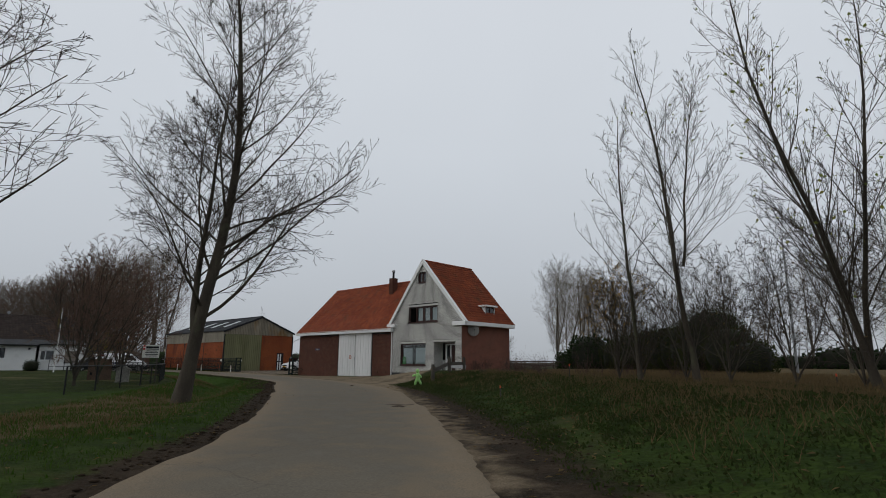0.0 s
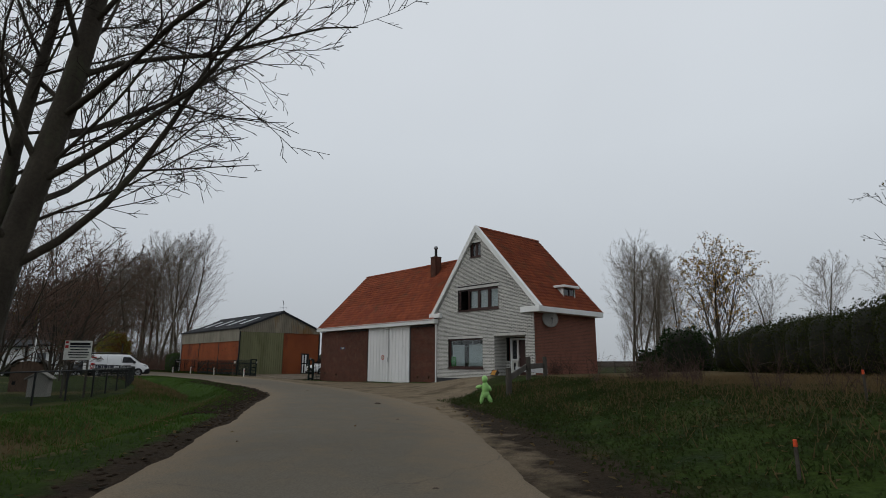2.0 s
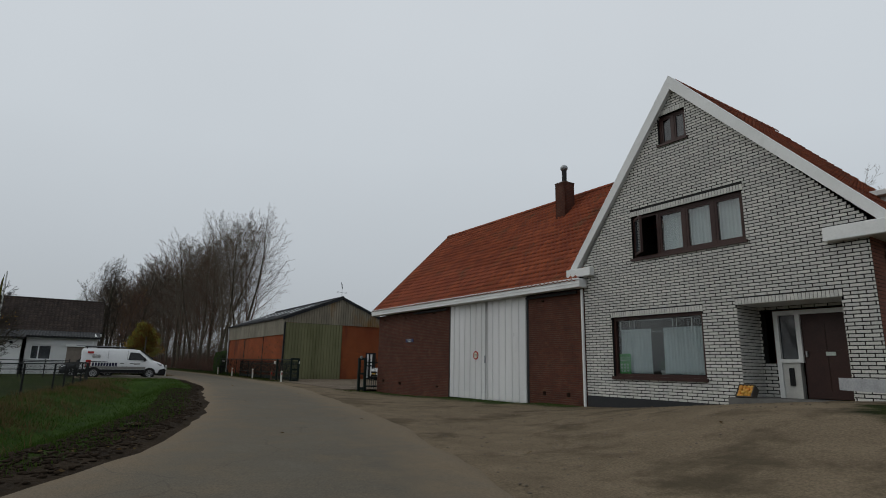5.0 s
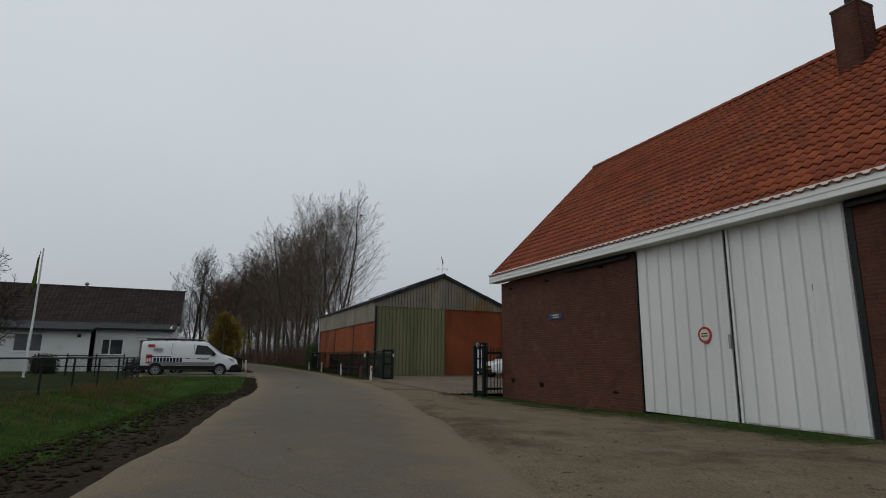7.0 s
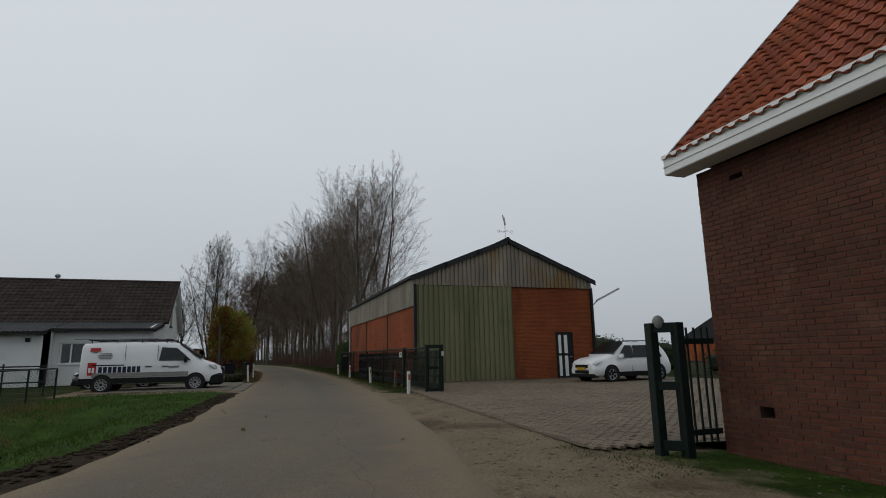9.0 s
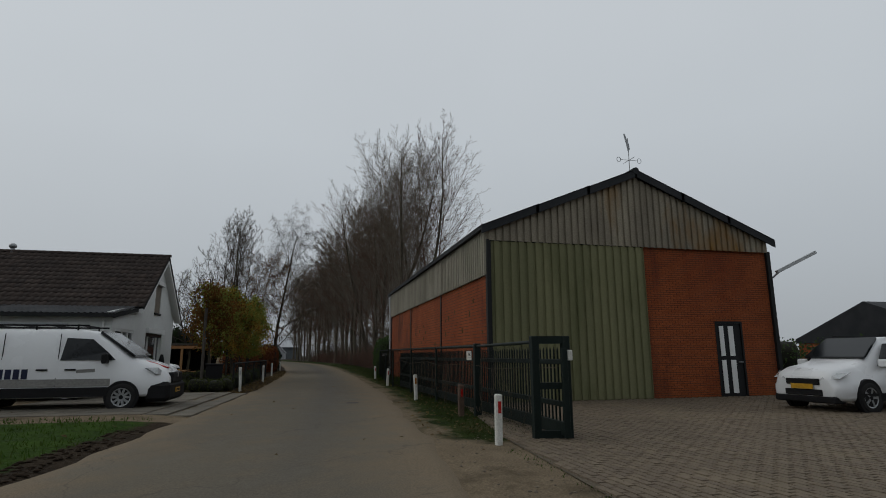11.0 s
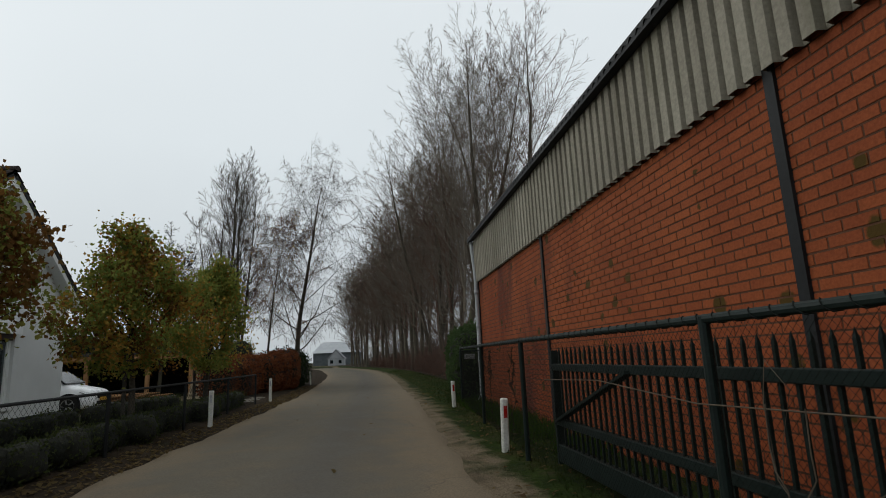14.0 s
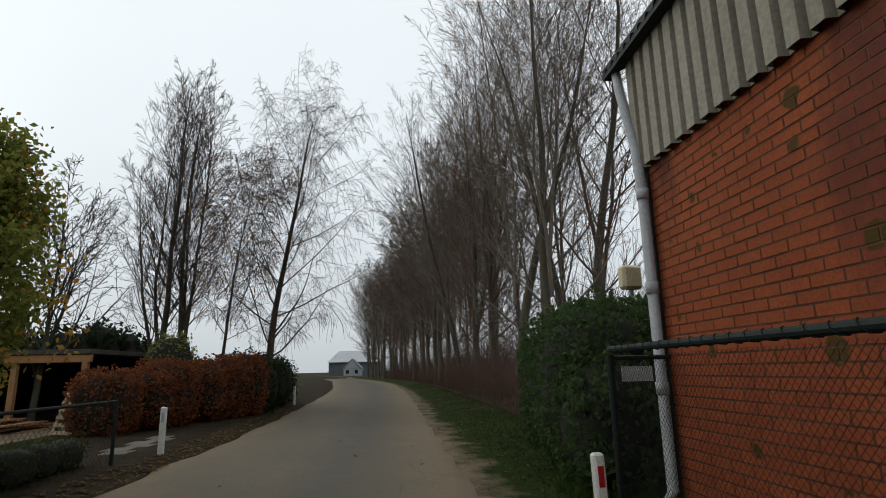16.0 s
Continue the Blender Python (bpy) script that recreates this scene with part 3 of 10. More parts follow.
def cut(spans, holes, z0, z1):
    """Spans of a course, less the openings that it meets."""
    for h0, h1, b, t in holes:
        if z1 - 0.01 <= b or z0 + 0.01 >= t:
            continue
        left = []
        for a, c in spans:
            if h1 <= a or h0 >= c:
                left.append((a, c))
                continue
            if h0 - a > 0.02:
                left.append((a, h0))
            if c - h1 > 0.02:
                left.append((h1, c))
        spans = left
    return spans


def masonry(parent, name, fr, spans_at, z0, z1, course, length, thick, mortar, brick_mat, holes=(), joint=0.012, proud=0.007, near=None, label="", seed=1, gone=(), singles=True):
    """A wall of single bricks before a mortar bed. near: the stretch of u in which bricks are objects of their own."""
    rng = random.Random(seed)
    n = max(1, round((z1 - z0) / course))
    course = (z1 - z0) / n
    bed = bmesh.new()
    run = None
    verts, faces, singles_at = [], [], []
    hw, hh = (length - joint) / 2, (course - joint) / 2

    def piece(u0, u1, za, zb, dn):
        b = len(verts)
        e2 = 0.0035
        for (uu, nn, zz) in ((u0, -0.01, za), (u1, -0.01, za), (u1, -0.01, zb), (u0, -0.01, zb), (u0 + e2, dn, za + e2), (u1 - e2, dn, za + e2), (u1 - e2, dn, zb - e2), (u0 + e2, dn, zb - e2)):
            verts.append(fr.at(uu, nn, zz))
        faces.extend([(b + 4, b + 5, b + 6, b + 7), (b, b + 1, b + 5, b + 4), (b + 1, b + 2, b + 6, b + 5), (b + 2, b + 3, b + 7, b + 6), (b + 3, b, b + 4, b + 7)])

    for j in range(n):
        za, zb = z0 + j * course, z0 + (j + 1) * course
        spans = cut(spans_at((za + zb) / 2), holes, za, zb)
        key = tuple((round(a, 3), round(c, 3)) for a, c in spans)
        if run and run[0] == key:
            run[2] = zb
        else:
            if run:
                for a, c in run[0]:
                    frame_box(bed, fr, a, c, -thick, 0, run[1], run[2])
            run = [key, za, zb]
        shift = (j % 2) * length / 2 + (0.25 * length if j % 4 > 1 else 0) * 0
        for a, c in cut(spans, gone, za, zb):
            k = math.floor((a - shift) / length)
            while True:
                u0, u1 = k * length + shift + joint / 2, (k + 1) * length + shift - joint / 2
                k += 1
                if u0 > c:
                    break
                v0, v1 = max(u0, a), min(u1, c)
                if v1 - v0 < 0.025:
                    continue
                dn = proud + rng.uniform(-0.002, 0.002)
                whole = v1 - v0 > 2 * hw - 0.004
                if singles and whole and near and near[0] <= v0 and v1 <= near[1] and near[2] <= za <= near[3] and len(singles_at) < 300:
                    singles_at.append(((v0 + v1) / 2, (za + zb) / 2, dn))
                else:
                    piece(v0, v1, za + joint / 2, zb - joint / 2, dn)
    for a, c in run[0]:
        frame_box(bed, fr, a, c, -thick, 0, run[1], run[2])
    wall = part(name, bed, mortar, parent, label)
    if verts:
        rest = part("brickwork", mesh_of("brickwork", verts, faces, brick_mat), brick_mat, wall)
        tagged(rest, kind="stuff")
    if singles_at:
        lv, lf = [], []
        e2 = 0.0035
        for uu, nn, zz in ((-hw, -0.01, -hh), (hw, -0.01, -hh), (hw, -0.01, hh), (-hw, -0.01, hh), (-hw + e2, 0, -hh + e2), (hw - e2, 0, -hh + e2), (hw - e2, 0, hh - e2), (-hw + e2, 0, hh - e2)):
            lv.append((uu, nn, zz))
        lf = [(4, 5, 6, 7), (0, 1, 5, 4), (1, 2, 6, 5), (2, 3, 7, 6), (3, 0, 4, 7)]
        LATER.append(("brick", mesh_of("brick", lv, lf, brick_mat), wall, [fr.matrix(u, dn, z) for u, z, dn in singles_at]))
    return wall


LATER = []  # single bricks and tiles, linked at the end


def tiled_roof(parent, name, a, along, up, width, slope, tile_w, course, mat, board, skip=None, near=None, label="", wave=0.05, lift=0.042):
    """Pantiles on a pitched plane: a is the eave's first corner. Each tile is curved and laps the one below."""
    a, u, s = Vector(a), Vector(along).normalized(), Vector(up).normalized()
    nrm = u.cross(s)
    if nrm.z < 0:
        nrm = -nrm
    nu, ns = max(1, round(width / tile_w)), max(1, round(slope / course))
    tw, tc = width / nu, slope / ns
    prof = [(0.0, 0.3), (0.14, 0.85), (0.3, 1.0), (0.46, 0.75), (0.62, 0.2), (0.82, 0.0), (1.03, 0.28)]
    lv = []
    for k, (px, ph) in enumerate(prof):
        lv.append((px * tw, -0.03, ph * wave + lift - 0.018))
        lv.append((px * tw, -0.03, ph * wave + lift))
        lv.append((px * tw, tc + 0.02, ph * wave + 0.004))
    lf = []
    for k in range(len(prof) - 1):
        b = 3 * k
        lf.append((b + 1, b + 4, b + 5, b + 2))
        lf.append((b, b + 3, b + 4, b + 1))
    m = Matrix((u, s, nrm)).transposed().to_4x4()
    bm = bmesh.new()
    deck = [a - nrm * 0.02, a + u * width - nrm * 0.02, a + u * width + s * slope - nrm * 0.02, a + s * slope - nrm * 0.02]
    slab(bm, deck, -nrm * 0.09)
    roof = part(name, bm, board, parent, label)
    verts, faces, singles = [], [], []
    L = np.array(lv)
    M3 = np.array(m.to_3x3())
    for j in range(ns):
        for i in range(nu):
            if skip and skip((i + 0.5) * tw, (j + 0.5) * tc):
                continue
            p = a + u * (i * tw) + s * (j * tc)
            if near and near(i * tw, j * tc) and len(singles) < 300:
                mm = m.copy()
                mm.translation = p
                singles.append(mm)
                continue
            b = len(verts)
            jit = nrm * (0.004 * math.sin(i * 12.9 + j * 78.2))
            verts.extend((L @ M3.T + np.array(p + jit)).tolist())
            faces.extend([tuple(q + b for q in f) for f in lf])
    me = mesh_of("tiling", verts, faces, mat)
    me.polygons.foreach_set("use_smooth", [True] * len(me.polygons))
    rest = part("tiling", me, mat, roof)
    tagged(rest, kind="stuff")
    if singles:
        tm = mesh_of("roof_tile", lv, lf, mat)
        LATER.append(("roof_tile", tm, roof, singles))
    return roof


def ridge_tiles(parent, p0, p1, mat, r=0.11, step=0.36):
    """Half-round ridge tiles, lapped along the ridge, each a part of its own on one mesh."""
    p0, p1 = Vector(p0), Vector(p1)
    d = p1 - p0
    n = max(1, round(d.length / step))
    ax = d.normalized()
    side = ax.cross(Vector((0, 0, 1))).normalized()
    verts, faces = [], []
    for at, rr in ((0.0, r * 1.06), (1.08 * d.length / n, r * 0.96)):
        for k in range(8):
            t = math.pi * (-0.08 + 1.16 * k / 7)
            verts.append(ax * at + side * (rr * math.cos(t)) + Vector((0, 0, rr * math.sin(t) * 0.9)))
    faces = [(k, k + 1, 9 + k, 8 + k) for k in range(7)] + [tuple(range(8))]
    me = mesh_of("ridge_tile", verts, faces, mat)
    LATER.append(("ridge_tile", me, parent, [Matrix.Translation(p0 + d * (i / n)) for i in range(n)]))


def ribbed_sheet(parent, name, fr, u0, u1, bottom, top, pitch, depth, mat, n=0.0, trapezoid=False, label=""):
    """A corrugated sheet with real ribs; bottom and top are functions of u, or numbers."""
    bot = bottom if callable(bottom) else (lambda u: bottom)
    tp = top if callable(top) else (lambda u: top)
    if trapezoid:
        shape = [(0.0, 0), (0.27, 0), (0.34, 1), (0.93, 1)]
    else:
        shape = [(k / 8, 0.5 - 0.5 * math.cos(2 * math.pi * k / 8)) for k in range(8)]
    us = []
    k = 0
    while True:
        stop = False
        for sx, sh in shape:
            u = u0 + (k + sx) * pitch
            if u > u1:
                stop = True
                break
            us.append((u, sh))
        if stop:
            break
        k += 1
    us.append((u1, 0))
    verts, faces = [], []
    for u, h in us:
        verts += [fr.at(u, n + h * depth, bot(u)), fr.at(u, n + h * depth, tp(u)), fr.at(u, n + h * depth - 0.008, bot(u)), fr.at(u, n - 0.03, tp(u))]
    for i in range(len(us) - 1):
        b = 4 * i
        faces += [(b, b + 4, b + 5, b + 1), (b, b + 2, b + 6, b + 4), (b + 1, b + 5, b + 7, b + 3)]
    me = mesh_of(name, verts, faces, mat)
    if not trapezoid:
        me.polygons.foreach_set("use_smooth", [True] * len(me.polygons))
    return part(name, me, mat, parent, label)


# ---------------------------------------------------------------- farmhouse with the white brick gable
HX0, HX1, HY, HB = -31.02, -23.55, 36.6, 42.3   # front's left and right edge, front plane, back
HEAVE, HAPEX, HMID = 4.3, 9.02, -27.6
farmhouse = thing("farmhouse", "tall brick farmhouse with white gable and orange tiled roof", "house")
front = Frame((HX0, HY, 0), (1, 0, 0), (0, -1, 0))
WIDE, MID = HX1 - HX0, HMID - HX0


def gable_span(z):
    if z <= HEAVE:
        return [(0.0, WIDE)]
    t = (z - HEAVE) / (HAPEX - HEAVE)
    return [(MID * t, WIDE - (WIDE - MID) * t)] if t < 0.985 else []


# openings in wall metres: left, right, sill, head
W0 = (1.0, 3.80, 1.0, 2.66)
W1 = (1.85, 5.05, 4.26, 5.5)
W2 = (2.90, 3.74, 7.35, 8.2)
PORCH = (4.68, 6.85, 0.62, 2.74)
white_wall = masonry(farmhouse, "front_wall", front, gable_span, 0.42, 8.9, 0.0775, 0.27, 0.3, DARK_MORTAR, WHITE_BRICK, (W0, W1, W2, PORCH), joint=0.017,
                     gone=[(w[0] - 0.03, w[1] + 0.03, w[3], w[3] + 0.155) for w in (W0, W1, PORCH)] + [(W2[0] - 0.03, W2[1] + 0.03, W2[3], W2[3] + 0.155)],
                     near=(0.25, 4.4, 0.5, 2.2), label="white brick gable with dark joints", seed=3)
STANDING = None
for w in (W0, W1, W2, PORCH):
    n = round((w[1] - w[0] + 0.06) / 0.078)
    st = (w[1] - w[0] + 0.06) / n
    if STANDING is None:
        corners = [(uu, nn, zz) for nn in (-0.01, 0.011) for uu, zz in ((-0.032, -0.0715), (0.032, -0.0715), (0.032, 0.0715), (-0.032, 0.0715))]
        STANDING = mesh_of("brick", corners, [(4, 5, 6, 7), (0, 1, 5, 4), (1, 2, 6, 5), (2, 3, 7, 6), (3, 0, 4, 7)], WHITE_BRICK)
    course = new("soldier_course")
    course.parent = white_wall
    LATER.append(("brick", STANDING, course, [front.matrix(w[0] - 0.03 + (k + 0.5) * st, 0.0, w[3] + 0.0755) for k in range(n)]))
for a, c in ((0.0, PORCH[0]), (PORCH[1], WIDE)):
    bm = bmesh.new()
    frame_box(bm, front, a, c, -0.28, 0.018, -0.2, 0.42)
    part("plinth", bm, BLACK_PLINTH, farmhouse, "black tarred plinth")

CURTAIN = surface("pale_net_curtain", (0.80, 0.82, 0.83), (0.72, 0.74, 0.75), 3.0, 40, 0.9, 0, grain=0.9)
# Near-black lining: the darkness of the unlit rooms is put into the wall colour.
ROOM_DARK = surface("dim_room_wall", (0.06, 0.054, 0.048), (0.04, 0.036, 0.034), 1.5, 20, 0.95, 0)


def curtain(parent, fr, u0, u1, z0, z1, n, folds=None, mat=None):
    """A hanging curtain in soft folds."""
    k = folds or max(4, int((u1 - u0) / 0.09))
    verts, faces = [], []
    m = k * 6
    for i in range(m + 1):
        u = u0 + (u1 - u0) * i / m
        d = 0.045 * math.sin(2 * math.pi * i / 6 + 0.7 * math.sin(i * 0.37)) + 0.012 * math.sin(i * 0.21)
        verts += [fr.at(u, n + d, z0), fr.at(u, n + d * 0.6, z1)]
    faces = [(2 * i, 2 * i + 2, 2 * i + 3, 2 * i + 1) for i in range(m)]
    me = mesh_of("curtain", verts, faces, mat or CURTAIN)
    me.polygons.foreach_set("use_smooth", [True] * len(me.polygons))
    return part("curtain", me, mat or CURTAIN, parent)


def framed_window(parent, fr, w, lights, frame_mat, t=0.07, deep=0.11, sill=0.05, back=True, sash=0.0, pane=None, name="window", open_light=None, label=""):
    """A window in an opening: outer frame, mullions at the given fractions, one pane a light, a sill, and a room lining
    painted dim behind.
    """
    u0, u1, z0, z1 = w
    hub = new(name)
    hub.parent = parent
    if label:
        tagged(hub, label)
    bm = bmesh.new()
    frame_box(bm, fr, u0, u1, -deep - 0.07, -deep + 0.03, z1 - t, z1)
    frame_box(bm, fr, u0, u1, -deep - 0.07, -deep + 0.03, z0, z0 + t)
    frame_box(bm, fr, u0, u0 + t, -deep - 0.07, -deep + 0.03, z0 + t, z1 - t)
    frame_box(bm, fr, u1 - t, u1, -deep - 0.07, -deep + 0.03, z0 + t, z1 - t)
    xs = [u0 + t] + [u0 + (u1 - u0) * f for f in lights] + [u1 - t]
    for x in xs[1:-1]:
        frame_box(bm, fr, x - t * 0.55, x + t * 0.55, -deep - 0.07, -deep + 0.025, z0 + t, z1 - t)
    if sash:
        for i in range(len(xs) - 1):
            a = xs[i] + (t * 0.55 if i else 0)
            c = xs[i + 1] - (t * 0.55 if i < len(xs) - 2 else 0)
            if open_light == i:
                continue
            for q in ((a, c, z0 + t, z0 + t + sash), (a, c, z1 - t - sash, z1 - t), (a, a + sash, z0 + t + sash, z1 - t - sash), (c - sash, c, z0 + t + sash, z1 - t - sash)):
                frame_box(bm, fr, q[0], q[1], -deep - 0.055, -deep + 0.012, q[2], q[3])
    part("window_frame", bm, frame_mat, hub)
    for i in range(len(xs) - 1):
        a = xs[i] + (t * 0.55 if i else 0) + sash
        c = xs[i + 1] - (t * 0.55 if i < len(xs) - 2 else 0) - sash
        if open_light == i:
            continue
        bm = bmesh.new()
        frame_box(bm, fr, a - 0.004, c + 0.004, -deep - 0.03, -deep - 0.018, z0 + t + sash - 0.004, z1 - t - sash + 0.004)
        ob = part("pane", bm, pane or PANE, hub)
        ob.visible_shadow = False
    if sill:
        bm = bmesh.new()
        frame_box(bm, fr, u0 - 0.04, u1 + 0.04, -deep + 0.03, 0.05, z0 - sill, z0 + 0.012)
        part("window_sill", bm, frame_mat, hub)
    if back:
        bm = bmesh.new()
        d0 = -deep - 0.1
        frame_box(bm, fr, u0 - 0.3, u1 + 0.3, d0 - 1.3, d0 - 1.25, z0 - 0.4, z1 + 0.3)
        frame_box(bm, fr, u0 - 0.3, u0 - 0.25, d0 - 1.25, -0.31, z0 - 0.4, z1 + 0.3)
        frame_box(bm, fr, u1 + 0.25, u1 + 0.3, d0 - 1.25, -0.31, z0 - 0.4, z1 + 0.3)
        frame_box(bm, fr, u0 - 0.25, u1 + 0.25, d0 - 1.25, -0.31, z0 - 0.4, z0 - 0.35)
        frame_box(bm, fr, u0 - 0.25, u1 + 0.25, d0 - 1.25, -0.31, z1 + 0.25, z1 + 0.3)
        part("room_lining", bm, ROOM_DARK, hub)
    return hub


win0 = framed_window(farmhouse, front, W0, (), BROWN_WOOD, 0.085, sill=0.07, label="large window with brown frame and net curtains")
curtain(win0, front, W0[0] + 0.12, W0[0] + 1.1, W0[2] + 0.1, W0[3] - 0.34, -0.26)
curtain(win0, front, W0[0] + 1.5, W0[1] - 0.12, W0[2] + 0.1, W0[3] - 0.34, -0.26)
LEADED = surface("white_lead_strip", (0.42, 0.44, 0.44), (0.36, 0.38, 0.38), 3, 30, 0.6, 0)
bm = bmesh.new()
for a, c in ((0.2, 0.52), (0.66, 1.88), (1.98, 2.42)):
    for q in ((a, c, 2.22, 2.232), (a, c, 2.535, 2.547), (a, a + 0.012, 2.232, 2.535), (c - 0.012, c, 2.232, 2.535)):
        frame_box(bm, front, W0[0] + q[0], W0[0] + q[1], -0.137, -0.1295, q[2], q[3])
part("leaded_light", bm, LEADED, win0)
GREEN_POSTER = surface("green_poster", (0.10, 0.42, 0.10), (0.07, 0.32, 0.08), 6.0, 20, 0.6, 0)
bm = bmesh.new()
frame_box(bm, front, W0[0] + 0.1, W0[0] + 0.47, -0.165, -0.155, W0[2] + 0.09, W0[2] + 0.64)
poster = part("poster", bm, GREEN_POSTER, win0, "green poster with pale writing")
PALE_INK = surface("pale_print", (0.55, 0.6, 0.55), (0.5, 0.55, 0.5), 5, 20, 0.7, 0)
for body, zz in (("IK KOOP", 0.50), ("INHULST", 0.43)):
    words = bpy.data.curves.new("lettering", "FONT")
    words.body, words.size, words.extrude, words.align_x = body, 0.075, 0.001, "CENTER"
    words.materials.append(PALE_INK)
    words_ob = new("lettering", words)
    words_ob.parent = poster
    words_ob.matrix_basis = front.matrix(W0[0] + 0.285, -0.1525, W0[2] + zz) @ Matrix.Rotation(radians(90), 4, "X")
bm = bmesh.new()
for k in range(9):
    frame_box(bm, front, W0[0] + 0.14 + 0.1 * (k % 3), W0[0] + 0.19 + 0.1 * (k % 3), -0.1545, -0.152, W0[2] + 0.14 + 0.085 * (k // 3), W0[2] + 0.19 + 0.085 * (k // 3))
part("print", bm, PALE_INK, poster)["kind"] = "stuff"
POT_WHITE = surface("white_glazed_pot", (0.6, 0.6, 0.58), (0.5, 0.5, 0.48), 3, 30, 0.35, 0)
PLANT_GREEN = surface("houseplant_leaf", (0.03, 0.07, 0.025), (0.045, 0.09, 0.03), 8, 30, 0.6, 0)

pot = thing("houseplant", "white potted orchid on the window sill", "plant", tuple(front.at(W0[0] + 1.42, -0.36, W0[2] + 0.03)))
bm = bmesh.new()
bmesh.ops.create_cone(bm, cap_ends=True, segments=14, radius1=0.08, radius2=0.12, depth=0.16, matrix=Matrix.Translation((0, 0, 0.08)))
part("pot", bm, POT_WHITE, pot, smooth=False)
bm = bmesh.new()
for k in range(9):
    a = k * 2.4
    tip = Vector((0.22 * math.cos(a), 0.1 * math.sin(a), 0.34 + 0.06 * (k % 4)))
    slab(bm, [Vector((0, 0, 0.15)), tip * 0.6 + Vector((0.03, 0.02, 0)), tip, tip * 0.6 - Vector((0.03, 0.02, 0))], (0, 0.004, 0))
part("foliage", bm, PLANT_GREEN, pot)["kind"] = "stuff"

win1 = framed_window(farmhouse, front, W1, (0.25, 0.5, 0.75), BROWN_WOOD, 0.07, sill=0.06, sash=0.055, open_light=0, label="row of four brown casements, one open")
for i, (a, c) in enumerate(((0.27, 0.48), (0.52, 0.73), (0.77, 0.98))):
    curtain(win1, front, W1[0] + a * (W1[1] - W1[0]), W1[0] + c * (W1[1] - W1[0]), W1[2] + 0.1, W1[3] - 0.1, -0.27)
bm = bmesh.new()
hinge = front.at(W1[0] + 0.06, -0.06, 0)
ang = radians(38)
sf = Frame(hinge, (math.cos(ang), -math.sin(ang), 0), (math.sin(ang), math.cos(ang), 0))
for q in ((0, 0.62, 4.36, 4.42), (0, 0.62, 5.34, 5.40), (0, 0.06, 4.42, 5.34), (0.56, 0.62, 4.42, 5.34)):
    frame_box(bm, sf, q[0], q[1], -0.03, 0.03, q[2], q[3])
open_sash = part("casement", bm, BROWN_WOOD, win1, "casement standing open")
bm = bmesh.new()
frame_box(bm, sf, 0.058, 0.562, -0.005, 0.005, 4.418, 5.342)
ob = part("pane", bm, PANE_DARK, open_sash)
ob.visible_shadow = False
win2 = framed_window(farmhouse, front, W2, (0.5,), BROWN_WOOD, 0.065, sill=0.05, sash=0.045, pane=PANE_DARK, label="small attic window with two lights")

# recessed porch: white side walls, brown door, side light
pf = Frame((HX0, HY + 0.95, 0), (1, 0, 0), (0, -1, 0))
bm = bmesh.new()
frame_box(bm, front, PORCH[0] - 0.2, PORCH[1] + 0.2, -1.3, 0.35, 0.45, 0.62)
part("porch_step", bm, surface("grey_stone_step", (0.16, 0.155, 0.145), (0.12, 0.117, 0.11), 2, 40, 0.85, 0.2), farmhouse)
for u0, out in ((PORCH[0], 1), (PORCH[1], -1)):
    sidew = Frame(front.at(u0, 0, 0), (0, 1, 0), (out, 0, 0))
    masonry(farmhouse, "porch_wall", sidew, lambda z: [(0.0, 0.95)], 0.62, 2.74, 0.0775, 0.226, 0.06, DARK_MORTAR, WHITE_BRICK, seed=5)
backw = masonry(farmhouse, "porch_wall", pf, lambda z: [(PORCH[0], PORCH[1])], 0.62, 2.74, 0.0775, 0.27, 0.2, DARK_MORTAR, WHITE_BRICK, joint=0.017, holes=((5.02, 6.78, 0.62, 2.62), (4.74, 5.02, 1.44, 2.62)), seed=6)
bm = bmesh.new()
frame_box(bm, front, PORCH[0], PORCH[1], -0.95, -0.02, 2.74, 2.80)
part("porch_ceiling", bm, WHITE_PAINT, farmhouse)
door = new("front_door")
door.parent = farmhouse
tagged(door, "dark brown panelled front door")
bm = bmesh.new()
for q in ((5.02, 5.12, 0.62, 2.62), (5.50, 5.60, 1.5, 2.52), (6.68, 6.78, 0.62, 2.62), (5.12, 6.68, 2.52, 2.62)):
    frame_box(bm, pf, q[0], q[1], -0.12, 0.02, q[2], q[3])
frame_box(bm, pf, 5.12, 5.60, -0.1, 0.03, 1.42, 1.50)
part("door_frame", bm, WHITE_PAINT, door)
bm = bmesh.new()
frame_box(bm, pf, 5.60, 6.68, -0.09, -0.04, 0.64, 2.52)
for a, c, z0, z1 in ((5.74, 6.08, 0.8, 1.55), (6.2, 6.54, 0.8, 1.55), (5.74, 6.08, 1.7, 2.36), (6.2, 6.54, 1.7, 2.36)):
    frame_box(bm, pf, a, c, -0.045, -0.025, z0, z1)
part("door_leaf", bm, BROWN_WOOD, door)
bm = bmesh.new()
frame_box(bm, pf, 5.66, 5.69, -0.03, 0.03, 1.55, 1.68)
part("door_handle", bm, GALVANISED, door)
bm = bmesh.new()
frame_box(bm, pf, 6.05, 6.24, -0.035, -0.018, 1.58, 1.66)
part("door_plate", bm, PALE_INK, door)
bm = bmesh.new()
frame_box(bm, pf, 5.12, 5.50, -0.07, -0.055, 1.5, 2.52)
ob = part("side_light", bm, PANE_DARK, door)
bm = bmesh.new()
frame_box(bm, pf, 5.12, 5.50, -0.2, -0.02, 0.62, 1.42)
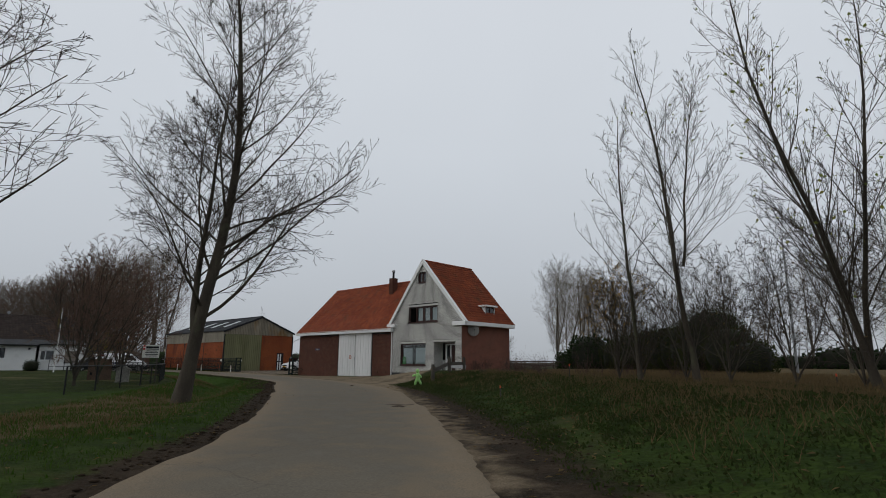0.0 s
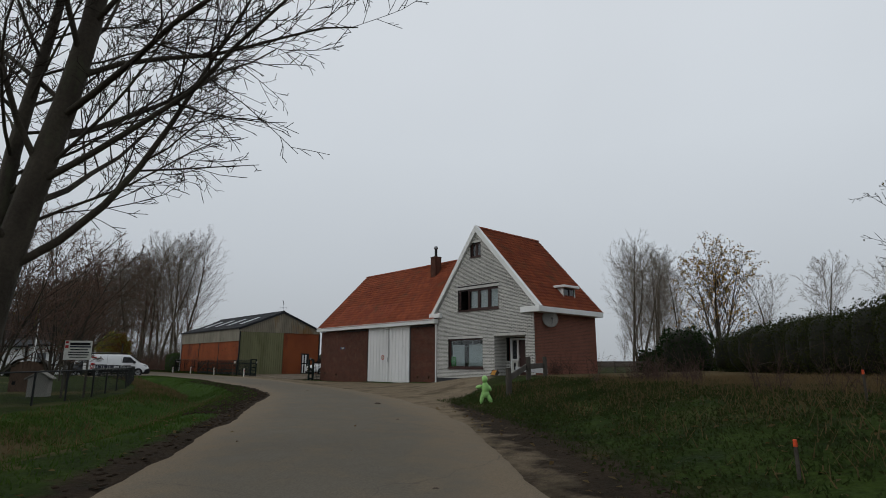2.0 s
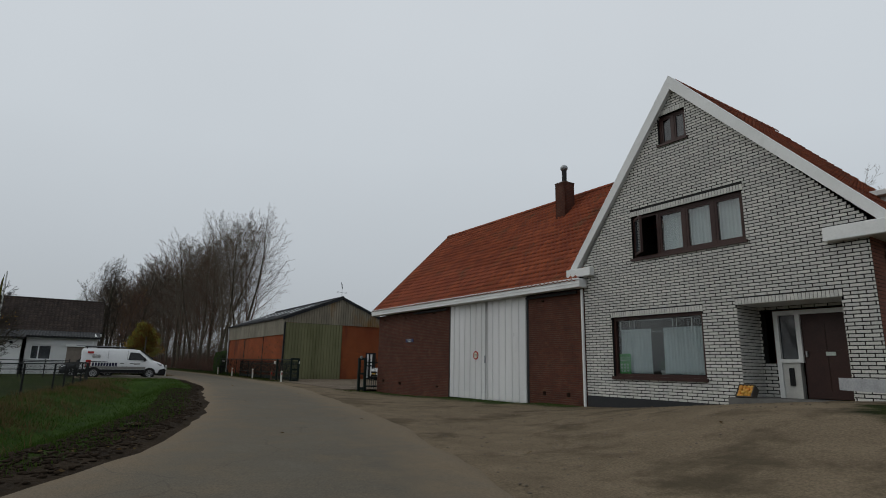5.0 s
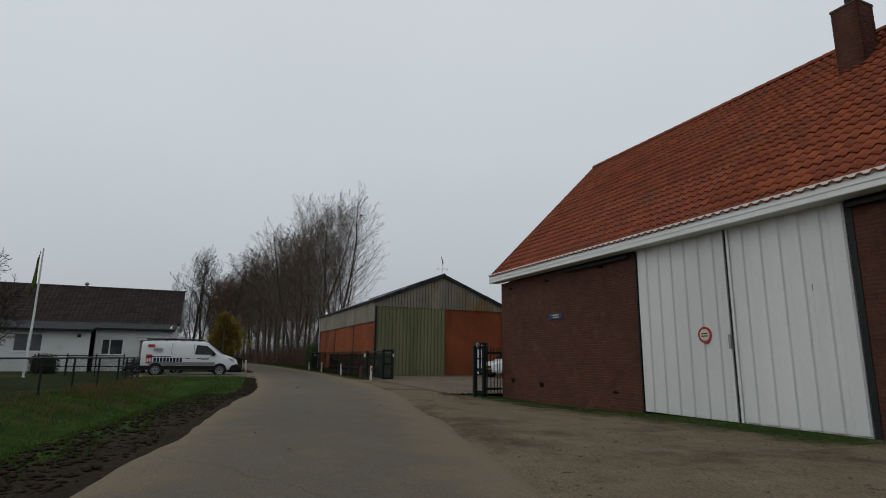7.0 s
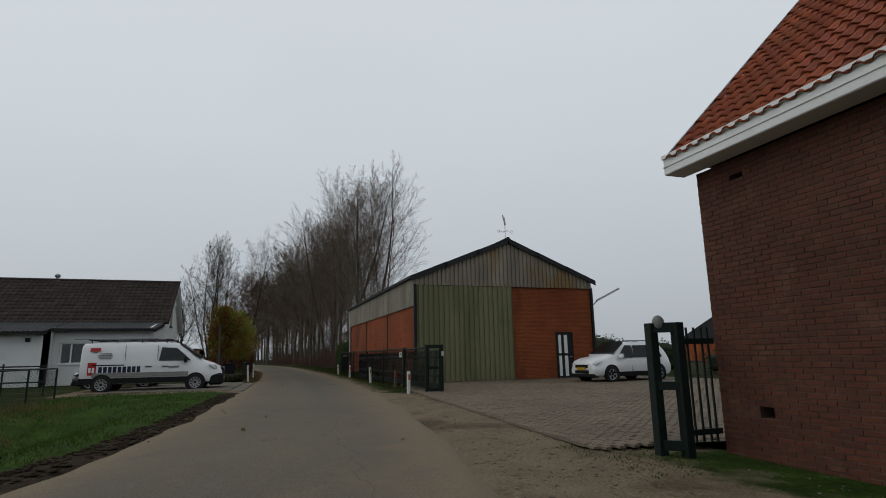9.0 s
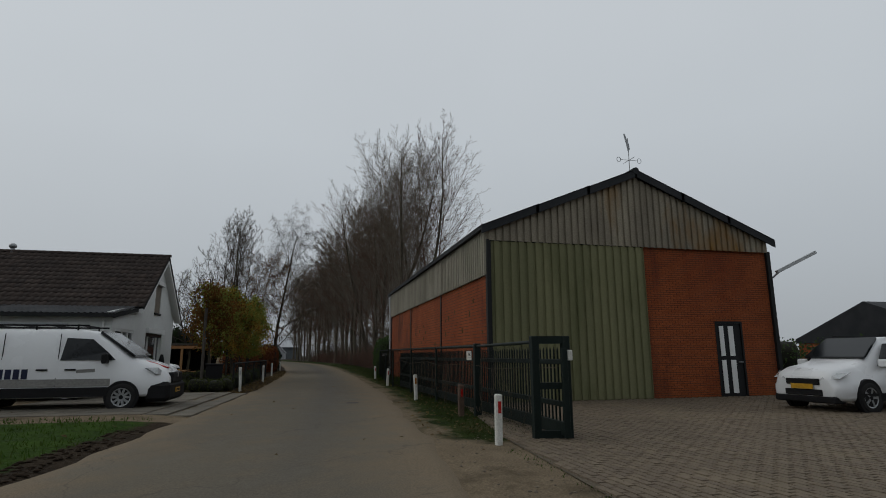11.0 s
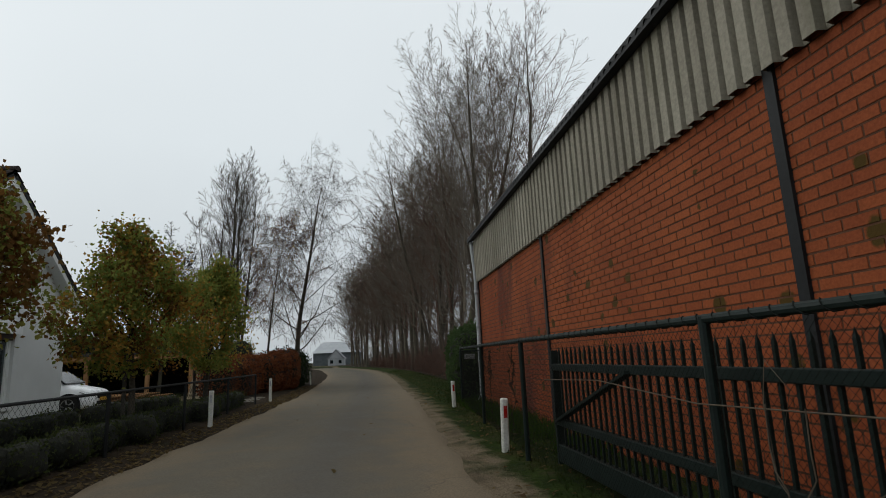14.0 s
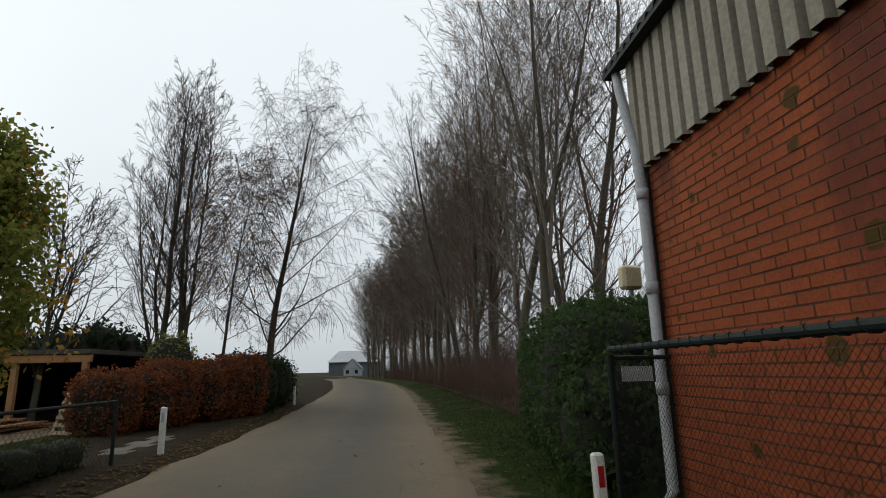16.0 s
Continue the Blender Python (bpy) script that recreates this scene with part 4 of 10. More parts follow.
part("side_panel", bm, WHITE_BRICK, door)
bm = bmesh.new()
frame_box(bm, pf, 5.26, 5.36, -0.02, 0.02, 0.9, 1.3)
part("letter_box", bm, BLACK_TRIM, door)

# side wall, back and roof
sidef = Frame((HX1, HY, 0), (0, 1, 0), (1, 0, 0))
masonry(farmhouse, "side_wall", sidef, lambda z: [(0.012, HB - HY)], -0.2, HEAVE - 0.25, 0.0775, 0.226, 0.3, RED_MORTAR, SIDE_BRICK, label="plain reddish brick side wall", seed=8, singles=False)
bm = bmesh.new()
slab(bm, [(HX0, HB, -0.2), (HX1, HB, -0.2), (HX1, HB, HEAVE), (HMID, HB, HAPEX - 0.1), (HX0, HB, HEAVE)], (0, -0.3, 0))
box(bm, HX0, HX0 + 0.3, HY + 0.3, HB - 0.3, -0.2, HEAVE - 0.05)
part("back_wall", bm, SIDE_BRICK, farmhouse)
for sgn, ex in ((1, HX1 + 0.42), (-1, HX0 - 0.42)):
    half = abs(ex - HMID)
    rise = (HAPEX + 0.05) - (HEAVE - 0.16)
    sl = math.hypot(half, rise)
    corner = (ex, HY + 0.14, HEAVE - 0.16)
    tiled_roof(farmhouse, "roof", corner, (0, 1, 0), (-sgn * half, 0, rise), HB - HY + 0.05, sl, 0.2, 0.28, TILE, BROWN_WOOD, label="steep roof of orange pantiles",
               skip=(lambda u, v: False) if sgn > 0 else (lambda u, v: v < 2.2 and u > 0.6))
ridge_tiles(farmhouse, (HMID, HY + 0.1, HAPEX + 0.08), (HMID, HB + 0.1, HAPEX + 0.08), TILE)
# white bargeboards on the gable, kneelers and gutters
for sgn, foot in ((1, WIDE + 0.5), (-1, -0.5)):
    bm = bmesh.new()
    ux, uz = foot - MID, HEAVE - 0.12 - (HAPEX + 0.22)
    ln = math.hypot(ux, uz)
    nx, nz = -uz / ln * sgn, ux / ln * sgn
    p0 = (MID, HAPEX + 0.22)
    w = 0.27
    pts = [front.at(MID, 0.13, HAPEX + 0.22), front.at(foot, 0.13, HEAVE - 0.12), front.at(foot - nx * w * 0.9, 0.13, HEAVE - 0.12 - nz * w * 0.6), front.at(MID, 0.13, HAPEX + 0.22 - w * ln / abs(ux))]
    slab(bm, pts, (0, 0.13 + 0.12, 0))
    part("bargeboard", bm, WHITE_PAINT, farmhouse, "broad white bargeboard")
    bm = bmesh.new()
    if sgn > 0:
        frame_box(bm, front, WIDE - 0.75, WIDE + 0.5, -0.05, 0.2, HEAVE - 0.42, HEAVE - 0.12)
    else:
        frame_box(bm, front, -0.55, 0.42, -0.05, 0.2, HEAVE - 0.32, HEAVE - 0.06)
    bmesh.ops.bevel(bm, geom=bm.edges[:], offset=0.015, segments=1, affect="EDGES")
    part("kneeler", bm, WHITE_PAINT, farmhouse, "boxed white kneeler at the gable foot")
bm = bmesh.new()
box(bm, HX1, HX1 + 0.5, HY - 0.19, HB + 0.1, HEAVE - 0.42, HEAVE - 0.14, 0.015)
part("gutter_box", bm, WHITE_PAINT, farmhouse, "white boxed gutter")
# dormer on the right slope
def dormer():
    hub = new("dormer")
    hub.parent = farmhouse
    tagged(hub, "small flat-roofed dormer with white cheeks")
    x0, y0, y1, z0, z1 = HX1 - 1.25, HY + 3.0, HY + 4.1, HEAVE + 0.3, HEAVE + 1.15
    for yy in (y0, y1):
        bm = bmesh.new()
        slab(bm, [(HX1 - 0.25, yy, z0), (HX1 - 0.25, yy, z1), (x0 - 0.1, yy, z1)], (0, 0.06, 0))
        part("cheek", bm, WHITE_PAINT, hub)
    part("dormer_roof", boxes((x0 - 0.1, HX1 - 0.02, y0 - 0.16, y1 + 0.2, z1, z1 + 0.14), bevel=0.015), WHITE_PAINT, hub)
    df = Frame((HX1 - 0.25, y0, 0), (0, 1, 0), (1, 0, 0))
    framed_window(hub, df, (0.06, 1.2, z0 + 0.1, z1 - 0.02), (0.5,), BROWN_WOOD, 0.06, deep=0.04, sill=0.04, back=False, pane=PANE_DARK)
    # sheet behind the panes in the same painted-dim colour
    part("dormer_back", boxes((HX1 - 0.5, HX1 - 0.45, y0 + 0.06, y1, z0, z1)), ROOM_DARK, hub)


dormer()
dish = thing("satellite_dish", "round pale satellite dish bolted to the side wall", "satellite dish", (HX1, HY + 1.2, 3.5))
bm = bmesh.new()
rings = []
tilt = Matrix.Rotation(radians(-12), 4, "Y") @ Matrix.Rotation(radians(-38), 4, "Z")
for k in range(7):
    rr, dep = 0.43 * k / 6, 0.07 * (k / 6) ** 2
    rings.append([bm.verts.new(tilt @ Vector((0.34 + dep, rr * math.cos(a), rr * math.sin(a) * 1.08))) for a in [2 * math.pi * i / 24 for i in range(24)]] if k else [bm.verts.new(tilt @ Vector((0.34, 0, 0)))])
for i in range(24):
    bm.faces.new((rings[0][0], rings[1][i], rings[1][(i + 1) % 24]))
    for k in range(1, 6):
        bm.faces.new((rings[k][i], rings[k + 1][i], rings[k + 1][(i + 1) % 24], rings[k][(i + 1) % 24]))
bmesh.ops.solidify(bm, geom=bm.faces[:], thickness=0.012)
part("reflector", bm, surface("pale_grey_dish", (0.42, 0.41, 0.38), (0.36, 0.35, 0.33), 3, 30, 0.6, 0.05), dish, smooth=True)
bm = bmesh.new()
tube(bm, [(-0.02, 0, -0.05), (0.18, 0, -0.05), (0.3, -0.05, 0)], 0.025)
tube(bm, [tilt @ Vector((0.36, 0, -0.44)), tilt @ Vector((0.82, 0, -0.08))], 0.014)
part("arm", bm, GALVANISED, dish)
bm = bmesh.new()
tube(bm, [tilt @ Vector((0.80, 0, -0.1)), tilt @ Vector((0.72, 0, -0.04))], 0.035)
part("receiver", bm, BLACK_TRIM, dish)


# ---------------------------------------------------------------- barn joined to the house
BX0, BX1, BEAVE, BRY, BRZ = -44.68, -31.02, 3.72, 40.85, 8.4
barn = thing("barn", "long brick barn with white doors and orange roof", "barn")
bfront = Frame((BX0, HY + 0.012, 0), (1, 0, 0), (0, -1, 0))
GD = (6.36, 11.04, -0.15, 3.66)  # barn doors' opening
vents = [(0.58, 0.78, 0.42), (0.55, 0.75, 3.36), (2.2, 2.4, 0.36), (2.6, 2.8, 3.36), (5.35, 5.55, 0.34), (5.0, 5.2, 3.42), (11.75, 11.9, 0.36), (12.8, 12.95, 0.36), (11.75, 11.9, 3.36)]
barn_wall = masonry(barn, "front_wall", bfront, lambda z: [(0.0, BX1 - BX0 - 0.005)], -0.46, 3.62, 0.0655, 0.222, 0.3, RED_MORTAR, RED_BRICK, (GD,) + tuple((a, c, z, z + 0.065) for a, c, z in vents),
                    near=(0.3, 5.2, 1.0, 1.9), label="dark red brick wall with small vents", seed=11)
for a, c, z in vents:
    bm = bmesh.new()
    frame_box(bm, bfront, a, c, -0.3, -0.2, z, z + 0.065)
    part("vent", bm, BLACK_TRIM, barn)
bend = Frame((BX0, 45.8, 0), (0, -1, 0), (-1, 0, 0))


def barn_end(z):
    if z < BEAVE:
        return [(0.0, 45.8 - HY - 0.32)]
    t = (z - BEAVE) / (BRZ - BEAVE)
    return [(4.6 * t, 9.2 - 4.6 * t)] if t < 0.97 else []


masonry(barn, "end_wall", bend, barn_end, -0.46, 8.2, 0.0655, 0.222, 0.3, RED_MORTAR, RED_BRICK, seed=12, singles=False, label="brick end wall of the barn")
bm = bmesh.new()
box(bm, BX0, BX1, 45.5, 45.8, -0.2, BEAVE)
part("back_wall", bm, RED_BRICK, barn)
half, rise = BRY - (HY - 0.32), BRZ - (BEAVE + 0.12)
tiled_roof(barn, "roof", (BX0 - 0.12, HY - 0.32, BEAVE + 0.12), (1, 0, 0), (0, half, rise), BX1 - BX0 + 0.1, math.hypot(half, rise), 0.2, 0.28, TILE, BROWN_WOOD, label="orange pantile roof of the barn",
           near=lambda u, v: 1.5 < u < 8.5 and v < 3.3)
tiled_roof(barn, "roof", (BX0 - 0.12, BRY + half, BEAVE + 0.12), (1, 0, 0), (0, -half, rise), BX1 - BX0 + 0.1 + 3, math.hypot(half, rise), 0.5, 0.7, TILE, BROWN_WOOD)
# the front roof also runs on behind the house's left slope
tiled_roof(barn, "roof", (BX1 - 0.02, HY + 1.2, BEAVE + 0.12 + rise * 1.52 / half), (1, 0, 0), (0, half, rise), 2.6, math.hypot(half, rise) * (1 - 1.52 / half), 0.2, 0.28, TILE, BROWN_WOOD, skip=lambda u, v: u > 2.3 - 0.0 * v)
ridge_tiles(barn, (BX0 - 0.1, BRY, BRZ + 0.03), (BX1 + 2.6, BRY, BRZ + 0.03), TILE)
bm = bmesh.new()
frame_box(bm, bfront, -0.22, BX1 - BX0 + 0.12, 0.01, 0.36, BEAVE - 0.08, BEAVE + 0.19)
bmesh.ops.bevel(bm, geom=bm.edges[:], offset=0.012, segments=1, affect="EDGES")
frame_box(bm, bfront, -0.22, BX1 - BX0 + 0.12, 0.36, 0.372, BEAVE + 0.03, BEAVE + 0.04)
frame_box(bm, bfront, -0.22, BX1 - BX0 + 0.12, 0.36, 0.385, BEAVE + 0.15, BEAVE + 0.2)
part("gutter_box", bm, WHITE_PAINT, barn, "white boxed gutter under the eave")
bm = bmesh.new()
slab(bm, [(BX0 - 0.16, HY - 0.34, BEAVE + 0.1), (BX0 - 0.16, BRY, BRZ - 0.02), (BX0 - 0.16, BRY, BRZ + 0.09), (BX0 - 0.16, HY - 0.34, BEAVE + 0.2)], (0.05, 0, 0))
part("verge_strip", bm, LEAD_GREY, barn)
for u0, u1 in ((3.55, 6.2), (11.1, 13.4)):
    bm = bmesh.new()
    frame_box(bm, bfront, u0, u1, 0.05, 0.12, 3.5, 3.57)
    part("door_track", bm, BLACK_TRIM, barn, "black sliding door rail")
for u in (GD[0] - 0.02, GD[1] + 0.0):
    bm = bmesh.new()
    frame_box(bm, bfront, u, u + 0.09, -0.1, 0.02, -0.1, 3.62)
    part("door_jamb", bm, BLACK_TRIM, barn)
for i, (a, c) in enumerate(((GD[0] + 0.02, GD[0] + 2.42), (GD[0] + 2.49, GD[1] - 0.03))):
    leaf = new("barn_door")
    leaf.parent = barn
    tagged(leaf, "tall white sheet-metal barn door")
    ribbed_sheet(leaf, "sheet", bfront, a, c, 0.03 + 0.02 * i, 3.64, 0.36, 0.028, WHITE_METAL, n=0.02, trapezoid=True)
    bm = bmesh.new()
    frame_box(bm, bfront, a, c, -0.06, 0.012, 0.02, 3.64)
    frame_box(bm, bfront, c - 0.05 if i == 0 else a, c if i == 0 else a + 0.05, -0.02, 0.05, 0.03, 3.64)
    part("door_frame", bm, WHITE_METAL, leaf)
    bm = bmesh.new()
    if i == 0:
        frame_box(bm, bfront, c - 0.04, c + 0.01, 0.05, 0.075, 1.35, 1.62)
    else:
        frame_box(bm, bfront, c - 0.62, c - 0.55, 0.03, 0.045, 2.28, 2.38)
    part("latch", bm, GALVANISED, leaf)

sign_round = thing("prohibition_sign", "small round red-rimmed sign on the barn door", "sign", (BX0 + 8.2, HY - 0.04, 1.63))
bm = bmesh.new()
tube(bm, [(0, -0.012, 0), (0, 0.0, 0)], 0.16, 28)
part("rim", bm, REFLECT_RED, sign_round)
bm = bmesh.new()
tube(bm, [(0, -0.016, 0), (0, -0.0125, 0)], 0.115, 28)
face = part("face", bm, surface("sign_cream", (0.6, 0.58, 0.45), (0.52, 0.5, 0.4), 5, 20, 0.5, 0), sign_round)
bm = boxes((-0.07, 0.07, -0.019, -0.0165, 0.012, 0.034), (-0.08, 0.08, -0.019, -0.0165, -0.034, -0.012))
part("print", bm, BLACK_TRIM, sign_round)

sign_blue = thing("street_sign", "dark blue street name plate on the barn wall", "sign", (BX0 + 3.12, HY - 0.005, 2.33))
bm = boxes((-0.34, 0.34, -0.02, 0, -0.075, 0.075), bevel=0.004)
part("plate", bm, surface("blue_enamel", (0.015, 0.035, 0.12), (0.012, 0.028, 0.1), 5, 20, 0.35, 0, coat=0.3), sign_blue)
bm = boxes(*[(-0.18 + 0.06 * k, -0.135 + 0.06 * k, -0.0235, -0.0205, 0.012, 0.05) for k in range(6)], *[(-0.12 + 0.06 * k, -0.075 + 0.06 * k, -0.0235, -0.0205, -0.052, -0.014) for k in range(5)])
part("print", bm, PALE_INK, sign_blue)["kind"] = "stuff"

chimney = thing("chimney", "brick chimney with lead flashing and a steel flue", "chimney", (-34.85, 39.9, 0))
ch_body = new("stack")
ch_body.parent = chimney
for o, al, out in (((-0.27, -0.27, 0), (1, 0, 0), (0, -1, 0)), ((0.27, -0.27, 0), (0, 1, 0), (1, 0, 0)), ((0.27, 0.27, 0), (-1, 0, 0), (0, 1, 0)), ((-0.27, 0.27, 0), (0, -1, 0), (-1, 0, 0))):
    masonry(ch_body, "stack_side", Frame(o, al, out), lambda z: [(0.0, 0.54)], 6.3, 8.7, 0.0655, 0.222, 0.1, RED_MORTAR, RED_BRICK, seed=21, singles=False)
part("cap", boxes((-0.29, 0.29, -0.29, 0.29, 8.7, 8.76), bevel=0.01), RED_MORTAR, chimney)
bm = bmesh.new()
slab(bm, [(-0.55, -0.62, 6.06), (0.55, -0.62, 6.06), (0.55, 0.5, 7.0), (-0.55, 0.5, 7.0)], (0, -0.04, 0.06))
part("flashing", bm, LEAD_GREY, chimney, "grey lead flashing")
bm = bmesh.new()
tube(bm, [(0, 0, 8.75), (0, 0, 9.35)], 0.1, 14)
part("flue", bm, BLACK_TRIM, chimney)
bm = bmesh.new()
bmesh.ops.create_uvsphere(bm, u_segments=14, v_segments=8, radius=0.16, matrix=Matrix.Translation((0, 0, 9.43)) @ Matrix.Diagonal((1, 1, 0.85, 1)))
part("cowl", bm, GALVANISED, chimney, "bright round steel cowl", smooth=True)
bm = bmesh.new()
tube(bm, [front.at(-0.06, 0.05, 0.05), front.at(-0.06, 0.05, 3.6)], 0.045, 10)
tagged(part("downpipe", bm, WHITE_PAINT, None), "white rain pipe between house and barn", "drainpipe")


# ---------------------------------------------------------------- machine shed
SX0, SX1, SY0, SY1 = -81.5, -63.4, 37.8, 47.2
SEAVE, SAPY, SAPZ = 4.88, 42.57, 6.72
shed = thing("machine_shed", "large shed of orange brick with green sheet door", "shed")
sfront = Frame((SX1, SY0, 0), (0, 1, 0), (1, 0, 0))
sside = Frame((SX0, SY0, 0), (1, 0, 0), (0, -1, 0))
SW = SY1 - SY0
masonry(shed, "side_wall", sside, lambda z: [(0.0, SX1 - SX0)], -0.1, 3.6, 0.095, 0.29, 0.2, ORANGE_MORTAR, ORANGE_BRICK, near=(0.4, 10.0, 1.5, 2.4), joint=0.011, proud=0.0045, label="orange block brick side wall with lichen spots", seed=31)
masonry(shed, "front_wall", sfront, lambda z: [(4.9, SW)], -0.1, 4.5, 0.0655, 0.222, 0.2, ORANGE_MORTAR, ORANGE_BRICK, holes=((7.3, 8.16, -0.1, 2.2),), label="orange brick front wall", seed=32, singles=False)
part("corner_trim", boxes((SX0 - 0.012, SX0 + 0.17, SY0 - 0.03, SY0 - 0.006, -0.05, 3.5), bevel=0.004), BLACK_TRIM, shed, "black strip up the corner")
bm = bmesh.new()
box(bm, SX0, SX0 + 0.2, SY0 + 0.2, SY1, -0.1, SEAVE)
box(bm, SX0 + 0.2, SX1 - 0.2, SY1 - 0.2, SY1, -0.1, SEAVE)
slab(bm, [(SX0, SY0, SEAVE), (SX0, SY1, SEAVE), (SX0, SAPY, SAPZ)], (0.1, 0, 0))
part("back_wall", bm, ORANGE_BRICK, shed)


def shed_top(u):
    y = SY0 + u
    if y < SAPY:
        return SEAVE + (SAPZ - SEAVE) * (y - SY0) / (SAPY - SY0) - 0.05
    return SEAVE - 0.02 + (SAPZ - SEAVE) * (SY1 - y) / (SY1 - SAPY) - 0.05


ribbed_sheet(shed, "gable_sheet", sfront, -0.06, SW + 0.06, 4.47, shed_top, 0.215, 0.055, GREY_SHEET, n=0.05, trapezoid=True, label="weathered corrugated gable sheets")
ribbed_sheet(shed, "side_sheet", sside, -0.02, SX1 - SX0 + 0.05, 3.5, SEAVE - 0.02, 0.215, 0.075, SIDE_SHEET, n=0.02, trapezoid=True, label="weathered corrugated sheets under the eave")
sdoor = new("sliding_door")
sdoor.parent = shed
tagged(sdoor, "tall green ribbed sliding door")
ribbed_sheet(sdoor, "sheet", sfront, 0.08, 4.92, 0.04, 4.46, 0.25, 0.05, GREEN_SHEET, n=0.03, trapezoid=True)
bm = bmesh.new()
frame_box(bm, sfront, 0.08, 4.92, -0.03, 0.02, 0.03, 4.46)
part("door_frame", bm, GREEN_SHEET, sdoor)
bm = bmesh.new()
frame_box(bm, sfront, -0.07, 0.05, -0.06, 0.1, -0.1, 4.5)
part("corner_post", bm, BLACK_TRIM, shed, "black steel corner post")
bm = bmesh.new()
frame_box(bm, sfront, SW - 0.03, SW + 0.1, -0.1, 0.1, -0.1, 4.5)
part("corner_post", bm, BLACK_TRIM, shed)
for u in (SX1 - SX0 - 5.6, SX1 - SX0 - 11.75):
    bm = bmesh.new()
    frame_box(bm, sside, u - 0.055, u + 0.055, 0.0, 0.035, -0.1, 3.55)
    part("wall_post", bm, BLACK_TRIM, shed, "dark steel wall post")
bm = bmesh.new()
frame_box(bm, sside, -0.3, SX1 - SX0 + 0.2, 0.1, 0.22, SEAVE - 0.1, SEAVE + 0.03)
part("gutter", bm, BLACK_TRIM, shed, "dark eave gutter")
for ya, yb, sg in ((SY0 - 0.22, SAPY, 1), (SY1 + 0.22, SAPY, -1)):
    za = SEAVE + 0.02 - (0.22 * (SAPZ - SEAVE) / (SAPY - SY0))
    up = Vector((0, yb - ya, SAPZ + 0.08 - za))
    ln = up.length
    rf = Frame((0, 0, 0), (1, 0, 0), (0, 0, 1))
    nv = 2
    verts, faces = [], []
    nn = Vector((0, -up.z, up.y)).normalized() * (1 if sg > 0 else -1)
    x = SX0 - 0.25
    k = 0
    while x < SX1 + 0.2:
        for q in range(8):
            xx = x + 0.177 * q / 8
            h = 0.025 * (0.5 - 0.5 * math.cos(2 * math.pi * q / 8)) * 2
            p = Vector((xx, ya, za))
            verts += [p + nn * h, p + up + nn * h]
        x += 0.177
    faces = [(2 * i, 2 * i + 2, 2 * i + 3, 2 * i + 1) for i in range(len(verts) // 2 - 1)]
    me = mesh_of("roof_sheet", verts, faces, DARK_ROOF)
    part("roof", me, DARK_ROOF, shed, "dark corrugated roof", smooth=True)
    # verge trim in lapped lengths
    bm = bmesh.new()
    for i in range(3):
        a0 = Vector((SX1 + 0.22, ya, za)) + up * (i / 3) + nn * 0.07
        b0 = Vector((SX1 + 0.22, ya, za)) + up * ((i + 1.06) / 3 if i < 2 else 1.0) + nn * (0.085)
        slab(bm, [a0, b0, b0 - Vector((0, 0, 0.25)), a0 - Vector((0, 0, 0.25))], (-0.03, 0, 0))
        slab(bm, [a0, b0, b0 + Vector((-0.3, 0, 0)), a0 + Vector((-0.3, 0, 0))], nn * -0.03)
    part("verge_trim", bm, DARK_ROOF, shed, "dark verge capping")
    if sg > 0:
        for i in range(5):
            bm = bmesh.new()
            xa = SX1 - 2.6 - 3.6 * i
            p = Vector((xa, ya, za)) + up * 0.3 + nn * 0.065
            slab(bm, [p, p + Vector((-0.95, 0, 0)), p + Vector((-0.95, 0, 0)) + up * 0.42, p + up * 0.42], nn * 0.012)
            part("skylight", bm, surface("pale_skylight", (0.5, 0.53, 0.55), (0.42, 0.45, 0.47), 2, 20, 0.4, 0) if i == 0 else bpy.data.materials["pale_skylight"], shed, "pale translucent roof light")
bm = bmesh.new()
tube(bm, [(SX1 + 0.23, SAPY, SAPZ + 0.12), (SX0 - 0.2, SAPY, SAPZ + 0.12)], 0.11, 8)
part("ridge_cap", bm, DARK_ROOF, shed)
pdoor = new("side_door")
pdoor.parent = shed
tagged(pdoor, "black and white striped door")
bm = bmesh.new()
frame_box(bm, sfront, 7.3, 8.16, -0.08, -0.02, 0.0, 2.2)
part("door_leaf", bm, BLACK_TRIM, pdoor)
for a, c, z0, z1 in ((7.40, 7.55, 0.12, 1.1), (7.40, 7.55, 1.22, 2.12), (7.72, 7.9, 0.12, 1.1), (7.72, 7.9, 1.22, 2.12)):
    bm = bmesh.new()
    frame_box(bm, sfront, a, c, -0.02, -0.005, z0, z1)
    part("white_panel", bm, WHITE_PAINT, pdoor)
bm = bmesh.new()
frame_box(bm, sfront, 8.0, 8.12, -0.02, 0.05, 1.02, 1.06)
part("door_handle", bm, GALVANISED, pdoor)
bm = bmesh.new()
frame_box(bm, sfront, 7.24, 7.3, -0.1, 0.02, 0.0, 2.26)
frame_box(bm, sfront, 8.16, 8.22, -0.1, 0.02, 0.0, 2.26)
frame_box(bm, sfront, 7.3, 8.16, -0.1, 0.02, 2.2, 2.26)
part("door_frame", bm, BLACK_TRIM, pdoor)
bm = bmesh.new()
tube(bm, [(SX0 - 0.15, SY0 - 0.12, SEAVE - 0.08), (SX0 - 0.1, SY0 - 0.12, SEAVE - 0.35), (SX0 + 0.12, SY0 - 0.1, 3.7), (SX0 + 0.16, SY0 - 0.1, 3.2), (SX0 + 0.16, SY0 - 0.1, 0.25), (SX0 + 0.16, SY0 - 0.25, 0.05)], 0.055, 10)
